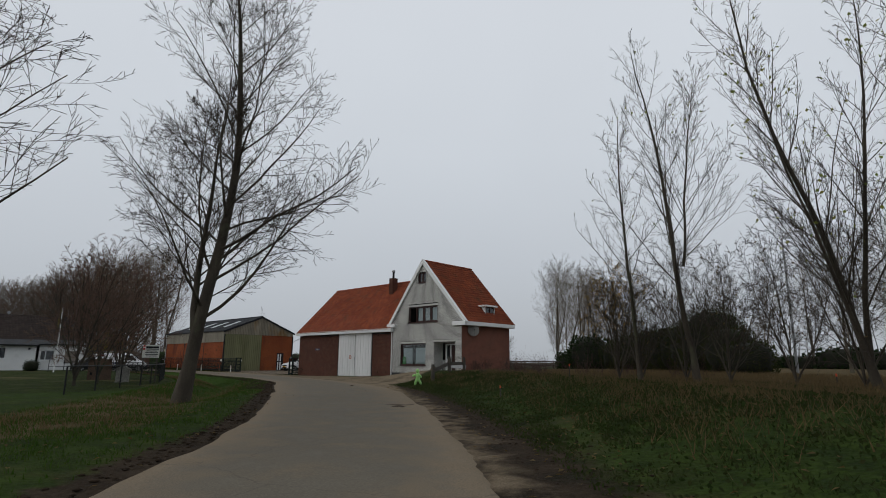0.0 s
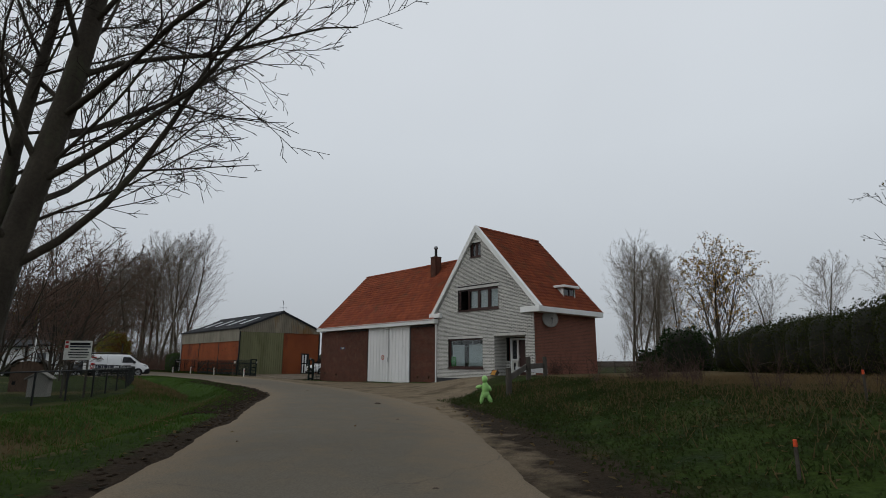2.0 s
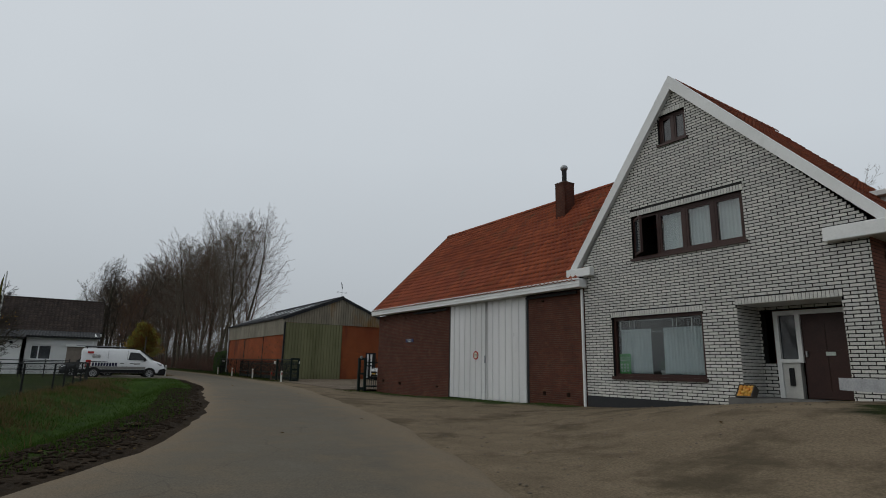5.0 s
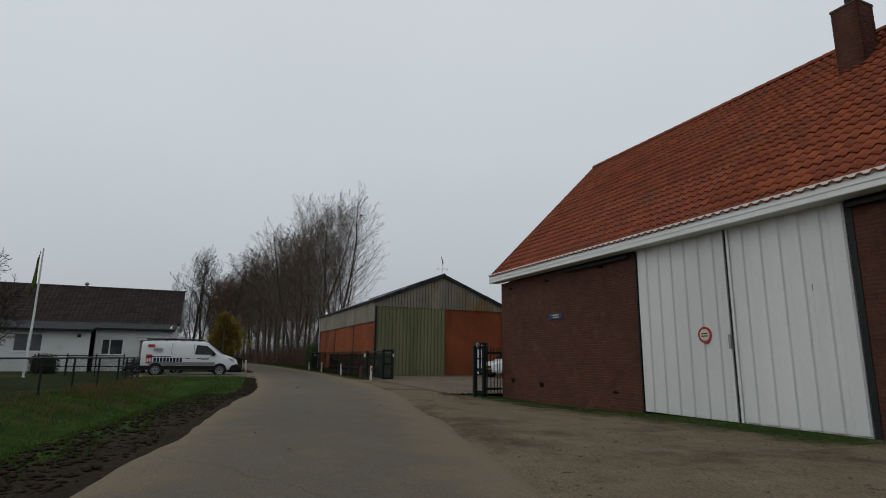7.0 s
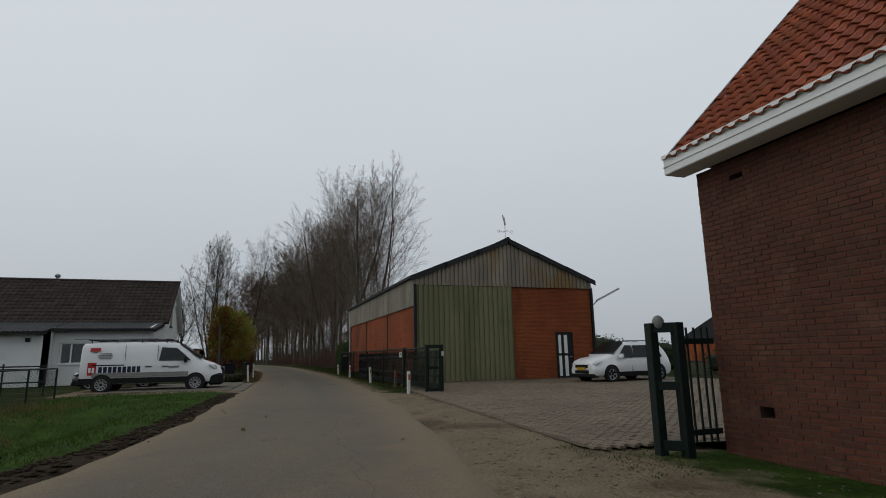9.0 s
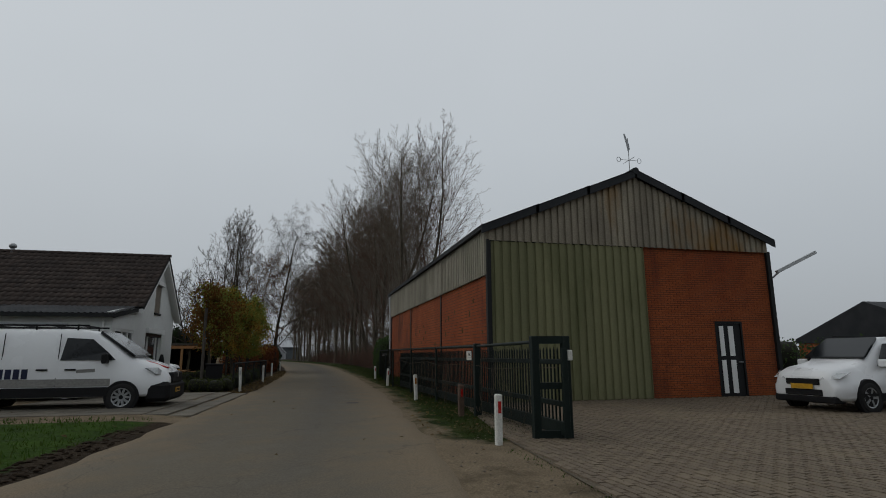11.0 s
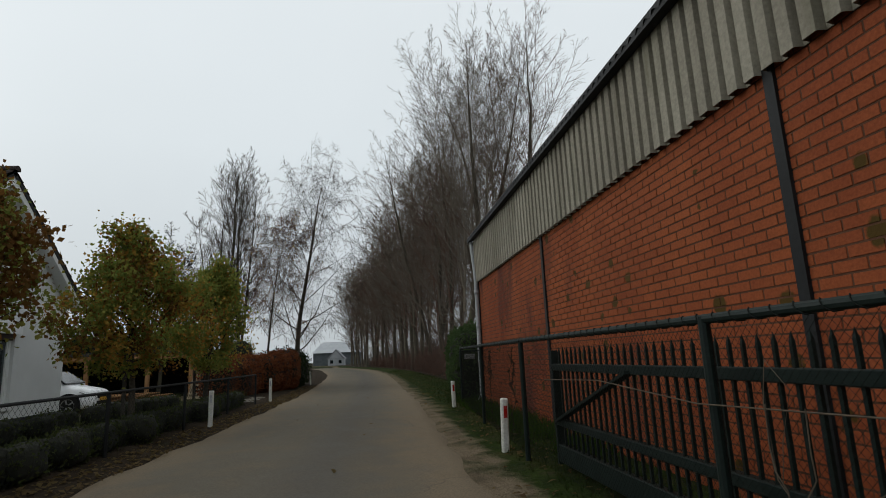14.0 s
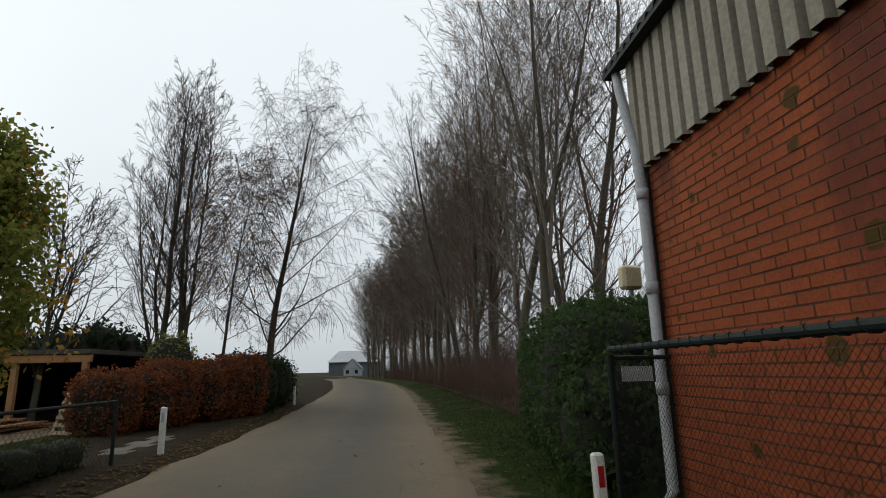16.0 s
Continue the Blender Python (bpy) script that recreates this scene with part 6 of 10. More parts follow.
# bare trees and scrub behind the bank
for i, (x, y, sc) in enumerate(((-3, 53, 0.5), (0.2, 58, 0.56), (2.5, 50, 0.44), (5.7, 55, 0.55), (8.2, 48, 0.46), (11.2, 50, 0.52), (14.5, 44, 0.45), (18, 46, 0.52), (21.5, 40, 0.48), (4, 65, 0.6), (25.5, 43, 0.55))):
    row_tree(x, y, i, sc, 61 * i, "bare tree in the scrub behind the bank", "scrub trees", i % 3 == 2, far=i % 2 == 1)
for k, (x, y, h, s) in enumerate(((-5.9, 24.9, 3.6, 141), (-4.7, 24.0, 3.2, 142), (-3.3, 24.0, 4.2, 143), (-1.8, 23.1, 3.4, 144), (-0.2, 22.9, 3.6, 145), (1.3, 21.9, 4.0, 146), (2.8, 21.3, 4.2, 147), (4.6, 20.4, 4.0, 148))):
    bare_tree("wild_shrub", "wild bare shrub with a few withered leaves", x, y, s, h, 0.035, SHRUB, fork=[((0, 0), 1, 1, 0.0), ((0.4, 0.2), 0.85, 0.8, 0.1), ((-0.4, 0.1), 0.9, 0.8, 0.1), ((0.05, -0.4), 0.8, 0.7, 0.12)], bare=0.08, rmin=0.004, leaves=(LEAF_DEAD, 90, 0.06), group="wild shrubs on the bank")

# garden side of the lane further on
bare_tree("twin_tree", "bare upright tree with mossy stems", -97.4, 26.6, 81, 12.4, 0.14, TWIN, fork=[((0, -0.04), 1.0, 1.0, 0.0), ((-0.25, -0.32), 0.84, 0.6, 0.8), ((-0.1, -0.16), 0.95, 0.6, 1.6), ((0.12, 0.1), 0.95, 0.5, 2.4)], bare=0.22, rmin=0.0065, twig=BROWN_TWIG)
bare_tree("twin_tree", "bare upright tree with mossy stems", -97.2, 27.5, 83, 12.3, 0.13, TWIN, fork=[((0.03, 0), 1.0, 1.0, 0.0), ((0.12, 0.16), 0.9, 0.6, 2.2), ((-0.1, -0.14), 0.92, 0.55, 3.0)], bare=0.25, rmin=0.0065, twig=BROWN_TWIG)
bare_tree("birch", "weeping birch with fine hanging twigs", -98.0, 30.3, 91, 11.9, 0.17, BIRCH, twig=BROWN_TWIG, lean=(0.02, 0.01), bare=0.16, rmin=0.006)
bare_tree("birch", "slim birch with the last yellow leaves", -97.0, 29.0, 93, 8.6, 0.08, BIRCH, twig=RED_TWIG, bare=0.3, rmin=0.007, leaves=(LEAF_YELLOW, 700, 0.07))
bare_tree("garden_tree", "low spreading bare tree", -94.0, 24.4, 97, 7.0, 0.11, SHRUB, fork=[((0.1, 0.1), 1, 1, 0.0), ((-0.3, 0.2), 0.9, 0.8, 1.4), ((0.25, -0.2), 0.9, 0.8, 1.6)], bare=0.25, rmin=0.009, leaves=(LEAF_GREEN, 160, 0.07))


def blob_points(rng, n, boxes_, shell=0.35, bumps=0.25):
    """Points near the surface of a row of rounded masses: each (cx, cy, cz, rx, ry, rz)."""
    w = np.array([b[3] * b[4] + b[4] * b[5] + b[3] * b[5] for b in boxes_], float)
    pick = rng.choice(len(boxes_), n, p=w / w.sum())
    B = np.array(boxes_, float)[pick]
    d = rng.normal(0, 1, (n, 3))
    d /= np.linalg.norm(d, axis=1, keepdims=True)
    d = np.sign(d) * np.abs(d) ** 0.75
    r = 1 - shell * rng.random((n, 1)) ** 2 + bumps * (np.sin(B[:, :1] * 3 + d[:, :1] * 7) * np.cos(d[:, 1:2] * 6 + B[:, 1:2]) * 0.5)
    return B[:, :3] + d * B[:, 3:] * r


def leafy(name, label, category, boxes_, count, size, mat, seed, core=True, kind="", group="", droop=0.3, core_scale=0.82):
    """A bush or hedge: a dark inner mass, coloured as inner shade, with thousands of leaves over it."""
    rng = np.random.default_rng(seed)
    ob = thing(name, label, category, group=group, kind=kind)
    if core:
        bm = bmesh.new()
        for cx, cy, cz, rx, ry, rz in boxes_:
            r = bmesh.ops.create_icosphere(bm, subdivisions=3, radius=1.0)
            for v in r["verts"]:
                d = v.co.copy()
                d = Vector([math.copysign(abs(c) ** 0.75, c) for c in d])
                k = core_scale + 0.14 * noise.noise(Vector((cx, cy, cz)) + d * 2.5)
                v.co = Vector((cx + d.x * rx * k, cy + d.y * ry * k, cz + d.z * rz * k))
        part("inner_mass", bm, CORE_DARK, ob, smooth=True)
    pts = blob_points(rng, count, boxes_)
    pts = pts[pts[:, 2] > 0.0]
    co, tr = leaves_at(pts, size, rng, droop)
    part("foliage", fast_mesh("foliage", co, tr, mat), mat, ob)["kind"] = "stuff"
    return ob


def hedge_row(a, b, step, h0, h1, w, z0, seed, jitter=0.15):
    """Rounded masses in a row from a to b."""
    rng = random.Random(seed)
    n = max(1, round(math.dist(a, b) / step))
    out = []
    for i in range(n + 1):
        t = i / n
        h = (h0 + (h1 - h0) * t) * rng.uniform(1 - jitter, 1 + jitter)
        out.append((a[0] + (b[0] - a[0]) * t + rng.uniform(-0.2, 0.2), a[1] + (b[1] - a[1]) * t + rng.uniform(-0.2, 0.2), z0 + h / 2, step * 0.8, w * rng.uniform(0.85, 1.15), h / 2 * 1.05))
    return out


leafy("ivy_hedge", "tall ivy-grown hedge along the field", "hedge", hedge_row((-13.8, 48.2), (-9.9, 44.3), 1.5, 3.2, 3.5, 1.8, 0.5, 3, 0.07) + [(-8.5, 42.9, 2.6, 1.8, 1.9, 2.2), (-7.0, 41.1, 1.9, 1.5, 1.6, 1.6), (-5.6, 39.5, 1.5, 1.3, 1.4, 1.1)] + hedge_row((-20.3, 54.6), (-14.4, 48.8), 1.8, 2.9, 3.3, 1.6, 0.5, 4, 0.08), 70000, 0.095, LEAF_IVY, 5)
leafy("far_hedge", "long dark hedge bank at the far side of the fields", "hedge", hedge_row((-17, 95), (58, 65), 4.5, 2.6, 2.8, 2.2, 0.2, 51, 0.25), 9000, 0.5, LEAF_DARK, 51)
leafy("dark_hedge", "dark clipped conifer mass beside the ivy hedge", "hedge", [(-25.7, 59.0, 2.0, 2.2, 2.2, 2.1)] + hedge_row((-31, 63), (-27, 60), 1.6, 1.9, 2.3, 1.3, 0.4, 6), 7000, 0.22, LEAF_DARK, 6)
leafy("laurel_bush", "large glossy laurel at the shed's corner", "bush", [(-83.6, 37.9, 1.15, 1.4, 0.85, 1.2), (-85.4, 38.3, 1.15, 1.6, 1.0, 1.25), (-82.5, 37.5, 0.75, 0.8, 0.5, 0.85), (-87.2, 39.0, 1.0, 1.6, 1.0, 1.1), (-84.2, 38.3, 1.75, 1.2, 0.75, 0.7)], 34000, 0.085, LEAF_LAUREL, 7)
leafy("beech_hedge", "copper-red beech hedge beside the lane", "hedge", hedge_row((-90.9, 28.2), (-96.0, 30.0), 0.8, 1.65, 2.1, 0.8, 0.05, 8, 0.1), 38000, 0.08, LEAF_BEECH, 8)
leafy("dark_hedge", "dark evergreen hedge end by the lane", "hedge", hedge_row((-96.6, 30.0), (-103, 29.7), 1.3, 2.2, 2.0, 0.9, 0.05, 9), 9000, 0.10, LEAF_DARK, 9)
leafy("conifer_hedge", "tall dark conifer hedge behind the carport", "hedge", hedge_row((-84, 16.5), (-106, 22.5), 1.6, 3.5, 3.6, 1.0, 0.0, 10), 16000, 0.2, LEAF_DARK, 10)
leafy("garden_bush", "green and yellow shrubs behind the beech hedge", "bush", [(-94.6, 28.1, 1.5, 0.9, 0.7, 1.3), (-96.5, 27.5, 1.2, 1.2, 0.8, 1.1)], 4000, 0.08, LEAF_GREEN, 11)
# clipped box hedges round the front garden
leafy("box_hedge", "low clipped hedge edging the front garden", "hedge", hedge_row((-70.9, 28.2), (-70.7, 30.0), 0.45, 0.5, 0.5, 0.28, 0.02, 12, 0.05) , 2600, 0.05, LEAF_BOX, 12, group="clipped garden hedges")
leafy("box_hedge", "low clipped hedge along the wire fence", "hedge", hedge_row((-71.4, 30.0), (-85.2, 30.2), 0.6, 0.52, 0.55, 0.26, 0.02, 13, 0.06), 11000, 0.05, LEAF_BOX, 13, group="clipped garden hedges")
leafy("box_hedge", "second low clipped hedge inside the garden", "hedge", hedge_row((-76.5, 27.4), (-86.0, 27.5), 0.6, 0.55, 0.5, 0.26, 0.02, 14, 0.06), 5000, 0.055, LEAF_BOX, 14, group="clipped garden hedges")
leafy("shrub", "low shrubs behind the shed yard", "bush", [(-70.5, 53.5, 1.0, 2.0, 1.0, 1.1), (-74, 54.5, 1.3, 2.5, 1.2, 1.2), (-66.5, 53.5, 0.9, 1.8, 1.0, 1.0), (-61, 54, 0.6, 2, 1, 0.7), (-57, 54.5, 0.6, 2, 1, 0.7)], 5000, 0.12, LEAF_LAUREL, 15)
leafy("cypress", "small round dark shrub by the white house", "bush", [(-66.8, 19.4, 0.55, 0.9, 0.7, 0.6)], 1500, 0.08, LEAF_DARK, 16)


def leafy_tree(x, y, seed, height, crown_z, rx, rz, mats, label):
    """A small garden tree: stem, a few limbs, an uneven leafy crown."""
    ob = thing("garden_tree", label, "tree", (x, y, zat(x, y)), "leafy trees in the front garden")
    lv = limbs(seed, height * 0.95, 0.085, [dict(n=16, angle=48, ratio=0.4, up=0.06, wander=0.1, segs=5, thin=0.45, start=0.2, shape=lambda q: 1 - 0.7 * q), dict(n=7, angle=45, ratio=0.5, up=0.03, wander=0.14, segs=3, thin=0.55, start=0.2)], bare=0.4, rmin=0.006)
    part("trunk", rods("trunk", lv[0], 9, BARK), BARK, ob)
    part("crown", rods("crown", lv[1] + lv[2], 4, TWIG), TWIG, ob)
    rng = np.random.default_rng(seed)
    tips = np.array([p for q in lv[2] for p in q[0][1:]])
    for k, (mat, n) in enumerate(mats):
        hearts = rng.normal(0, 1, (90, 3))
        hearts /= np.linalg.norm(hearts, axis=1, keepdims=True)
        hearts *= rng.uniform(0.45, 1.0, (90, 1)) * np.array([rx, rx, rz])
        hearts[:, :2] *= 1.0 - 0.55 * np.clip(hearts[:, 2:] / rz, -0.5, 1)
        hearts += np.array([0, 0, crown_z])
        pick = np.concatenate([tips[rng.integers(0, len(tips), n // 4)] + rng.normal(0, 0.12, (n // 4, 3)), hearts[rng.integers(0, 90, n - n // 4)] + rng.normal(0, 0.13, (n - n // 4, 3))])
        co, tr = leaves_at(pick, 0.085, rng, 0.7)
        part("leaf_cover", fast_mesh("leaf_cover", co, tr, mat), mat, ob)["kind"] = "stuff"
    return ob


leafy_tree(-73.5, 29.2, 101, 4.3, 2.85, 0.95, 1.4, ((LEAF_GREEN, 2600), (LEAF_ORANGE, 6000)), "young garden tree in green and orange autumn leaf")
leafy_tree(-78.5, 29.4, 103, 4.6, 2.8, 1.6, 1.6, ((LEAF_GREEN, 12000), (LEAF_YELLOW, 5000), (LEAF_ORANGE, 2500)), "young garden tree turning yellow")
leafy_tree(-83.1, 29.6, 105, 4.6, 2.75, 1.4, 1.6, ((LEAF_GREEN, 15000), (LEAF_YELLOW, 1500)), "young garden tree still mostly green")



# undergrowth below the poplars, weeds, grass and fallen leaves
def scatter_grass(name, label, xy, heights, mat, seed, width=0.012, lean=0.35):
    rng = np.random.default_rng(seed)
    n = len(xy)
    z = land(xy[:, 0], xy[:, 1])[0]
    base = np.concatenate([xy, z[:, None] - 0.02], 1)
    a = rng.uniform(0, 2 * np.pi, n)
    side = np.stack([np.cos(a), np.sin(a), 0 * a], 1) * width * rng.uniform(0.6, 1.4, (n, 1))
    h = heights * rng.uniform(0.5, 1.3, n)
    tip = base + np.stack([rng.normal(0, lean, n) * h, rng.normal(0, lean, n) * h, h], 1)
    co = np.stack([base - side, base + side, tip], 1).reshape(-1, 3)
    ob = new(name, fast_mesh(name, co, np.arange(3 * n).reshape(n, 3), mat))
    return tagged(ob, label, "grass", kind="stuff")


def area(n, x0, x1, y0, y1, seed):
    rng = np.random.default_rng(seed)
    return np.stack([rng.uniform(x0, x1, n), rng.uniform(y0, y1, n)], 1)


def verge(n, line, i0, i1, d0, d1, seed, sign):
    """Places beside a road edge, between two distances from it."""
    rng = np.random.default_rng(seed)
    k = rng.uniform(i0, i1, n)
    i = k.astype(int)
    f = (k - i)[:, None]
    p = line[i] * (1 - f) + line[i + 1] * f
    d = line[i + 1] - line[i]
    d /= np.linalg.norm(d, axis=1, keepdims=True)
    nrm = np.stack([d[:, 1], -d[:, 0]], 1) * sign
    return p + nrm * (d0 + (d1 - d0) * rng.random((n, 1)) ** 0.8)


def knot(line, x):
    """The index on an edge line at which it reaches x."""
    return int(np.argmin(np.abs(line[:, 0] - x)))


clump = lambda p, s, lo, seed: p[(lumps(p[:, 0], p[:, 1], s, seed) + np.random.default_rng(3).uniform(-0.5, 0.5, len(p))) > lo]
g = verge(80000, EDGE_L, knot(EDGE_L, 2), knot(EDGE_L, -62), 0.5, 5.5, 1, -1)
scatter_grass("grass", "green verge grass left of the lane", clump(g, 0.5, -0.3, 1), 0.085, LEAF_BLADE, 2)
g = verge(130000, EDGE_R, knot(EDGE_R, 3), knot(EDGE_R, -21), 1.0, 10.0, 3, 1)
scatter_grass("grass", "rough grass and weeds on the bank", clump(g, 0.45, -0.45, 4), 0.075, LEAF_WEED, 4, 0.014, 0.6)
g = verge(24000, EDGE_R, knot(EDGE_R, 3), knot(EDGE_R, -21), 1.0, 6.0, 43, 1)
g = clump(g, 0.7, -0.25, 6)
rng2 = np.random.default_rng(44)
co, tr = leaves_at(np.concatenate([g, land(g[:, 0], g[:, 1])[0][:, None] + rng2.uniform(0.02, 0.09, (len(g), 1))], 1), 0.055, rng2, -0.4)
tagged(new("weeds", fast_mesh("weeds", co, tr, LEAF_WEED)), "low broad-leaved weeds covering the bank", "weeds", kind="stuff")
g = np.concatenate([verge(85000, EDGE_R, knot(EDGE_R, 0), knot(EDGE_R, -21), 2.2, 20, 5, 1), verge(5000, EDGE_L, knot(EDGE_L, -6), knot(EDGE_L, -30), 1.6, 5.0, 6, -1), verge(9000, EDGE_L, knot(EDGE_L, -30), knot(EDGE_L, -56), 3.2, 5.4, 7, -1)])
scatter_grass("dry_grass", "dry straw-coloured grass and weeds", clump(g, 0.8, -0.15, 7), 0.2, LEAF_STRAW, 8, 0.009, 0.5)
g = verge(26000, EDGE_R, knot(EDGE_R, -57), knot(EDGE_R, -130), 0.7, 2.6, 9, 1)
g = g[(g[:, 0] < -57.6)]
scatter_grass("grass", "grass strip along the fence and poplars", g, 0.07, LEAF_WEED, 10)
g = area(5000, -83, -72.5, 37.0, 37.75, 15)
scatter_grass("grass", "tall grass between the fence and the shed wall", clump(g, 0.6, -0.2, 9), 0.26, LEAF_BLADE, 16)
g = np.concatenate([area(2500, -56.5, -45.2, 35.6, 36.3, 11), area(1500, -44.6, -31, 36.2, 36.55, 12), area(1500, -45.6, -43.5, 34.6, 36.4, 13)])
scatter_grass("grass", "moss and grass at the foot of the barn", g[(land(g[:, 0], g[:, 1])[1] > 0.2)], 0.04, LEAF_BLADE, 14)


def thicket(name, label, pts, heights, mat, seed, twigs=7, r=0.006):
    """Many thin crooked stems standing together."""
    rng = np.random.default_rng(seed)
    lines = []
    for (x, y), h in zip(pts, heights):
        z = zat(x, y) if len(pts) < 400 else 0.08
        for k in range(twigs):
            d = np.array([rng.normal(0, 0.28), rng.normal(0, 0.28), 1.0])
            p = np.array([x + rng.normal(0, 0.12), y + rng.normal(0, 0.12), z])
            ps = [p]
            ln = h * rng.uniform(0.5, 1.1)
            for q in range(3):
                d = d + rng.normal(0, 0.16, 3)
                p = p + d / np.linalg.norm(d) * ln / 3
                ps.append(p)
            lines.append((ps, [r, r * 0.9, r * 0.7, r * 0.5]))
            for s in range(3):
                b = ps[1 + s % 2]
                e2 = b + rng.normal(0, 0.25 * ln, 3) + np.array([0, 0, 0.22 * ln])
                lines.append(([b, (b + e2) / 2 + rng.normal(0, 0.03, 3), e2], [r * 0.7, r * 0.6, r * 0.4]))
    ob = new(name, rods(name, lines, 3, mat))
    return tagged(ob, label, "undergrowth", kind="stuff")


rg = np.random.default_rng(9)
tp = []
for x in np.arange(-88, -170, -0.42):
    j = int(np.argmin(np.abs(EDGE_R[:, 0] - x)))
    for k in range(3):
        tp.append((x + rg.uniform(-0.3, 0.3), EDGE_R[j, 1] + rg.uniform(2.7, 7.0)))
thicket("bramble_thicket", "reddish brown bramble thicket below the poplars", tp, rg.uniform(1.2, 2.7, len(tp)), surface("bramble_stem", (0.14, 0.075, 0.052), (0.09, 0.055, 0.042), 1.0, 15, 0.9, 0), 17, 7, 0.011)
tp = []
for k in range(420):
    x = -92 - 108 * rg.random() ** 1.2
    j = int(np.argmin(np.abs(EDGE_R[:, 0] - x)))
    tp.append((x, EDGE_R[j, 1] + rg.uniform(4.2, 14)))
thicket("young_wood", "dense grey-brown saplings between the poplars", tp, rg.uniform(3.0, 7.0, len(tp)), surface("sapling_stem", (0.15, 0.115, 0.09), (0.10, 0.08, 0.064), 1.0, 15, 0.9, 0, spec=0.1), 20, 6, 0.014)
tp = [(-13.5 + rg.normal(0, 0.9), 30.0 + rg.normal(0, 0.6)) for k in range(26)] + [(-7.5 + rg.normal(0, 2.5), 27.0 + rg.normal(0, 1.2)) for k in range(18)] + [(-22.9 + rg.normal(0, 0.25), 37.6 + rg.normal(0, 0.5)) for k in range(9)]
thicket("dead_weeds", "brown dead weed stalks in the field", tp, rg.uniform(0.5, 1.1, len(tp)), surface("dead_stalk", (0.075, 0.042, 0.03), (0.05, 0.032, 0.024), 2, 15, 0.9, 0), 18, 7, 0.006)
tp = [(-101.8 - 0.35 * k + rg.normal(0, 0.2), 29.0 - 0.05 * k + rg.normal(0, 0.5)) for k in range(60)]
thicket("dry_reeds", "pale dry reeds beside the lane", tp, rg.uniform(1.1, 1.7, len(tp)), LEAF_STRAW, 19, 9, 0.012)


def fallen(name, label, xy, size, seed):
    rng = np.random.default_rng(seed)
    n = len(xy)
    z, right, left = land(xy[:, 0], xy[:, 1])
    z = np.where((right <= 0) & (left <= 0), 0.03, z)
    c = np.concatenate([xy, z[:, None] + 0.02], 1)
    a = rng.uniform(0, 2 * np.pi, n)
    u = np.stack([np.cos(a), np.sin(a), rng.normal(0, 0.25, n)], 1)
    v = np.stack([-np.sin(a), np.cos(a), rng.normal(0, 0.25, n)], 1)
    s = size * rng.uniform(0.6, 1.3, (n, 1))
    co = np.stack([c - u * s, c + v * s * 0.6 + [0, 0, 0.012], c + u * s, c - v * s * 0.6 + [0, 0, 0.008]], 1).reshape(-1, 3)
    i = np.arange(n)[:, None] * 4
    ob = new(name, fast_mesh(name, co, np.concatenate([i + [[0, 1, 2]], i + [[0, 2, 3]]], 0), LEAF_DEAD))
    return tagged(ob, label, "fallen leaves", kind="stuff")


fl = np.concatenate([verge(1500, EDGE_R, knot(EDGE_R, 3), knot(EDGE_R, -19), 0.1, 6.0, 21, 1), verge(500, EDGE_L, knot(EDGE_L, 2), knot(EDGE_L, -30), 0.1, 3.5, 22, -1), verge(1900, EDGE_L, knot(EDGE_L, -70), knot(EDGE_L, -100), -0.1, 0.75, 23, -1), verge(700, EDGE_R, knot(EDGE_R, -57), knot(EDGE_R, -120), 0.1, 1.4, 24, 1), area(260, -95, -10, 14, 36, 25)])
fallen("fallen_leaves", "brown fallen leaves strewn along the verges", fl, 0.045, 26)


def clods(name, label, xy, size, mat, seed):
    """Rough lumps of turned soil half sunk in the verge."""
    rng = np.random.default_rng(seed)
    n = len(xy)
    z = land(xy[:, 0], xy[:, 1])[0]
    base = np.array([(0, 0, 1), (1, 0, 0.25), (0.3, 0.95, 0.2), (-0.8, 0.6, 0.3), (-0.8, -0.6, 0.2), (0.3, -0.95, 0.3), (0, 0, -0.4)])
    tri = np.array([(0, 1, 2), (0, 2, 3), (0, 3, 4), (0, 4, 5), (0, 5, 1), (6, 2, 1), (6, 3, 2), (6, 4, 3), (6, 5, 4), (6, 1, 5)])
    s = size * rng.uniform(0.4, 1.3, (n, 1, 1)) * np.array([1, 1, 0.55])
    a = rng.uniform(0, 2 * np.pi, n)
    v = base[None] * rng.uniform(0.7, 1.25, (n, 7, 1)) * s
    x = v[:, :, 0] * np.cos(a)[:, None] - v[:, :, 1] * np.sin(a)[:, None] + xy[:, :1]
    y = v[:, :, 0] * np.sin(a)[:, None] + v[:, :, 1] * np.cos(a)[:, None] + xy[:, 1:]
    co = np.stack([x, y, v[:, :, 2] + z[:, None]], 2).reshape(-1, 3)
    ob = new(name, fast_mesh(name, co, (np.arange(n)[:, None, None] * 7 + tri[None]).reshape(-1, 3), mat))
    return tagged(ob, label, "soil", kind="stuff")


MUD = surface("churned_mud", (0.022, 0.0155, 0.0105), (0.042, 0.03, 0.021), 1.5, 30, 0.9, 0.5, spec=0.05)
g = np.concatenate([verge(4200, EDGE_L, knot(EDGE_L, -20), knot(EDGE_L, -46), 0.2, 1.5, 31, -1), verge(700, EDGE_L, knot(EDGE_L, -46), knot(EDGE_L, -60), 0.1, 0.6, 32, -1), verge(500, EDGE_L, knot(EDGE_L, 2), knot(EDGE_L, -20), 0.1, 0.6, 33, -1)])
clods("mud", "churned dark mud and wheel ruts on the verge", g, 0.045, MUD, 34)
g = np.concatenate([verge(500, EDGE_R, knot(EDGE_R, 3), knot(EDGE_R, -19), 0.6, 1.8, 35, 1)])
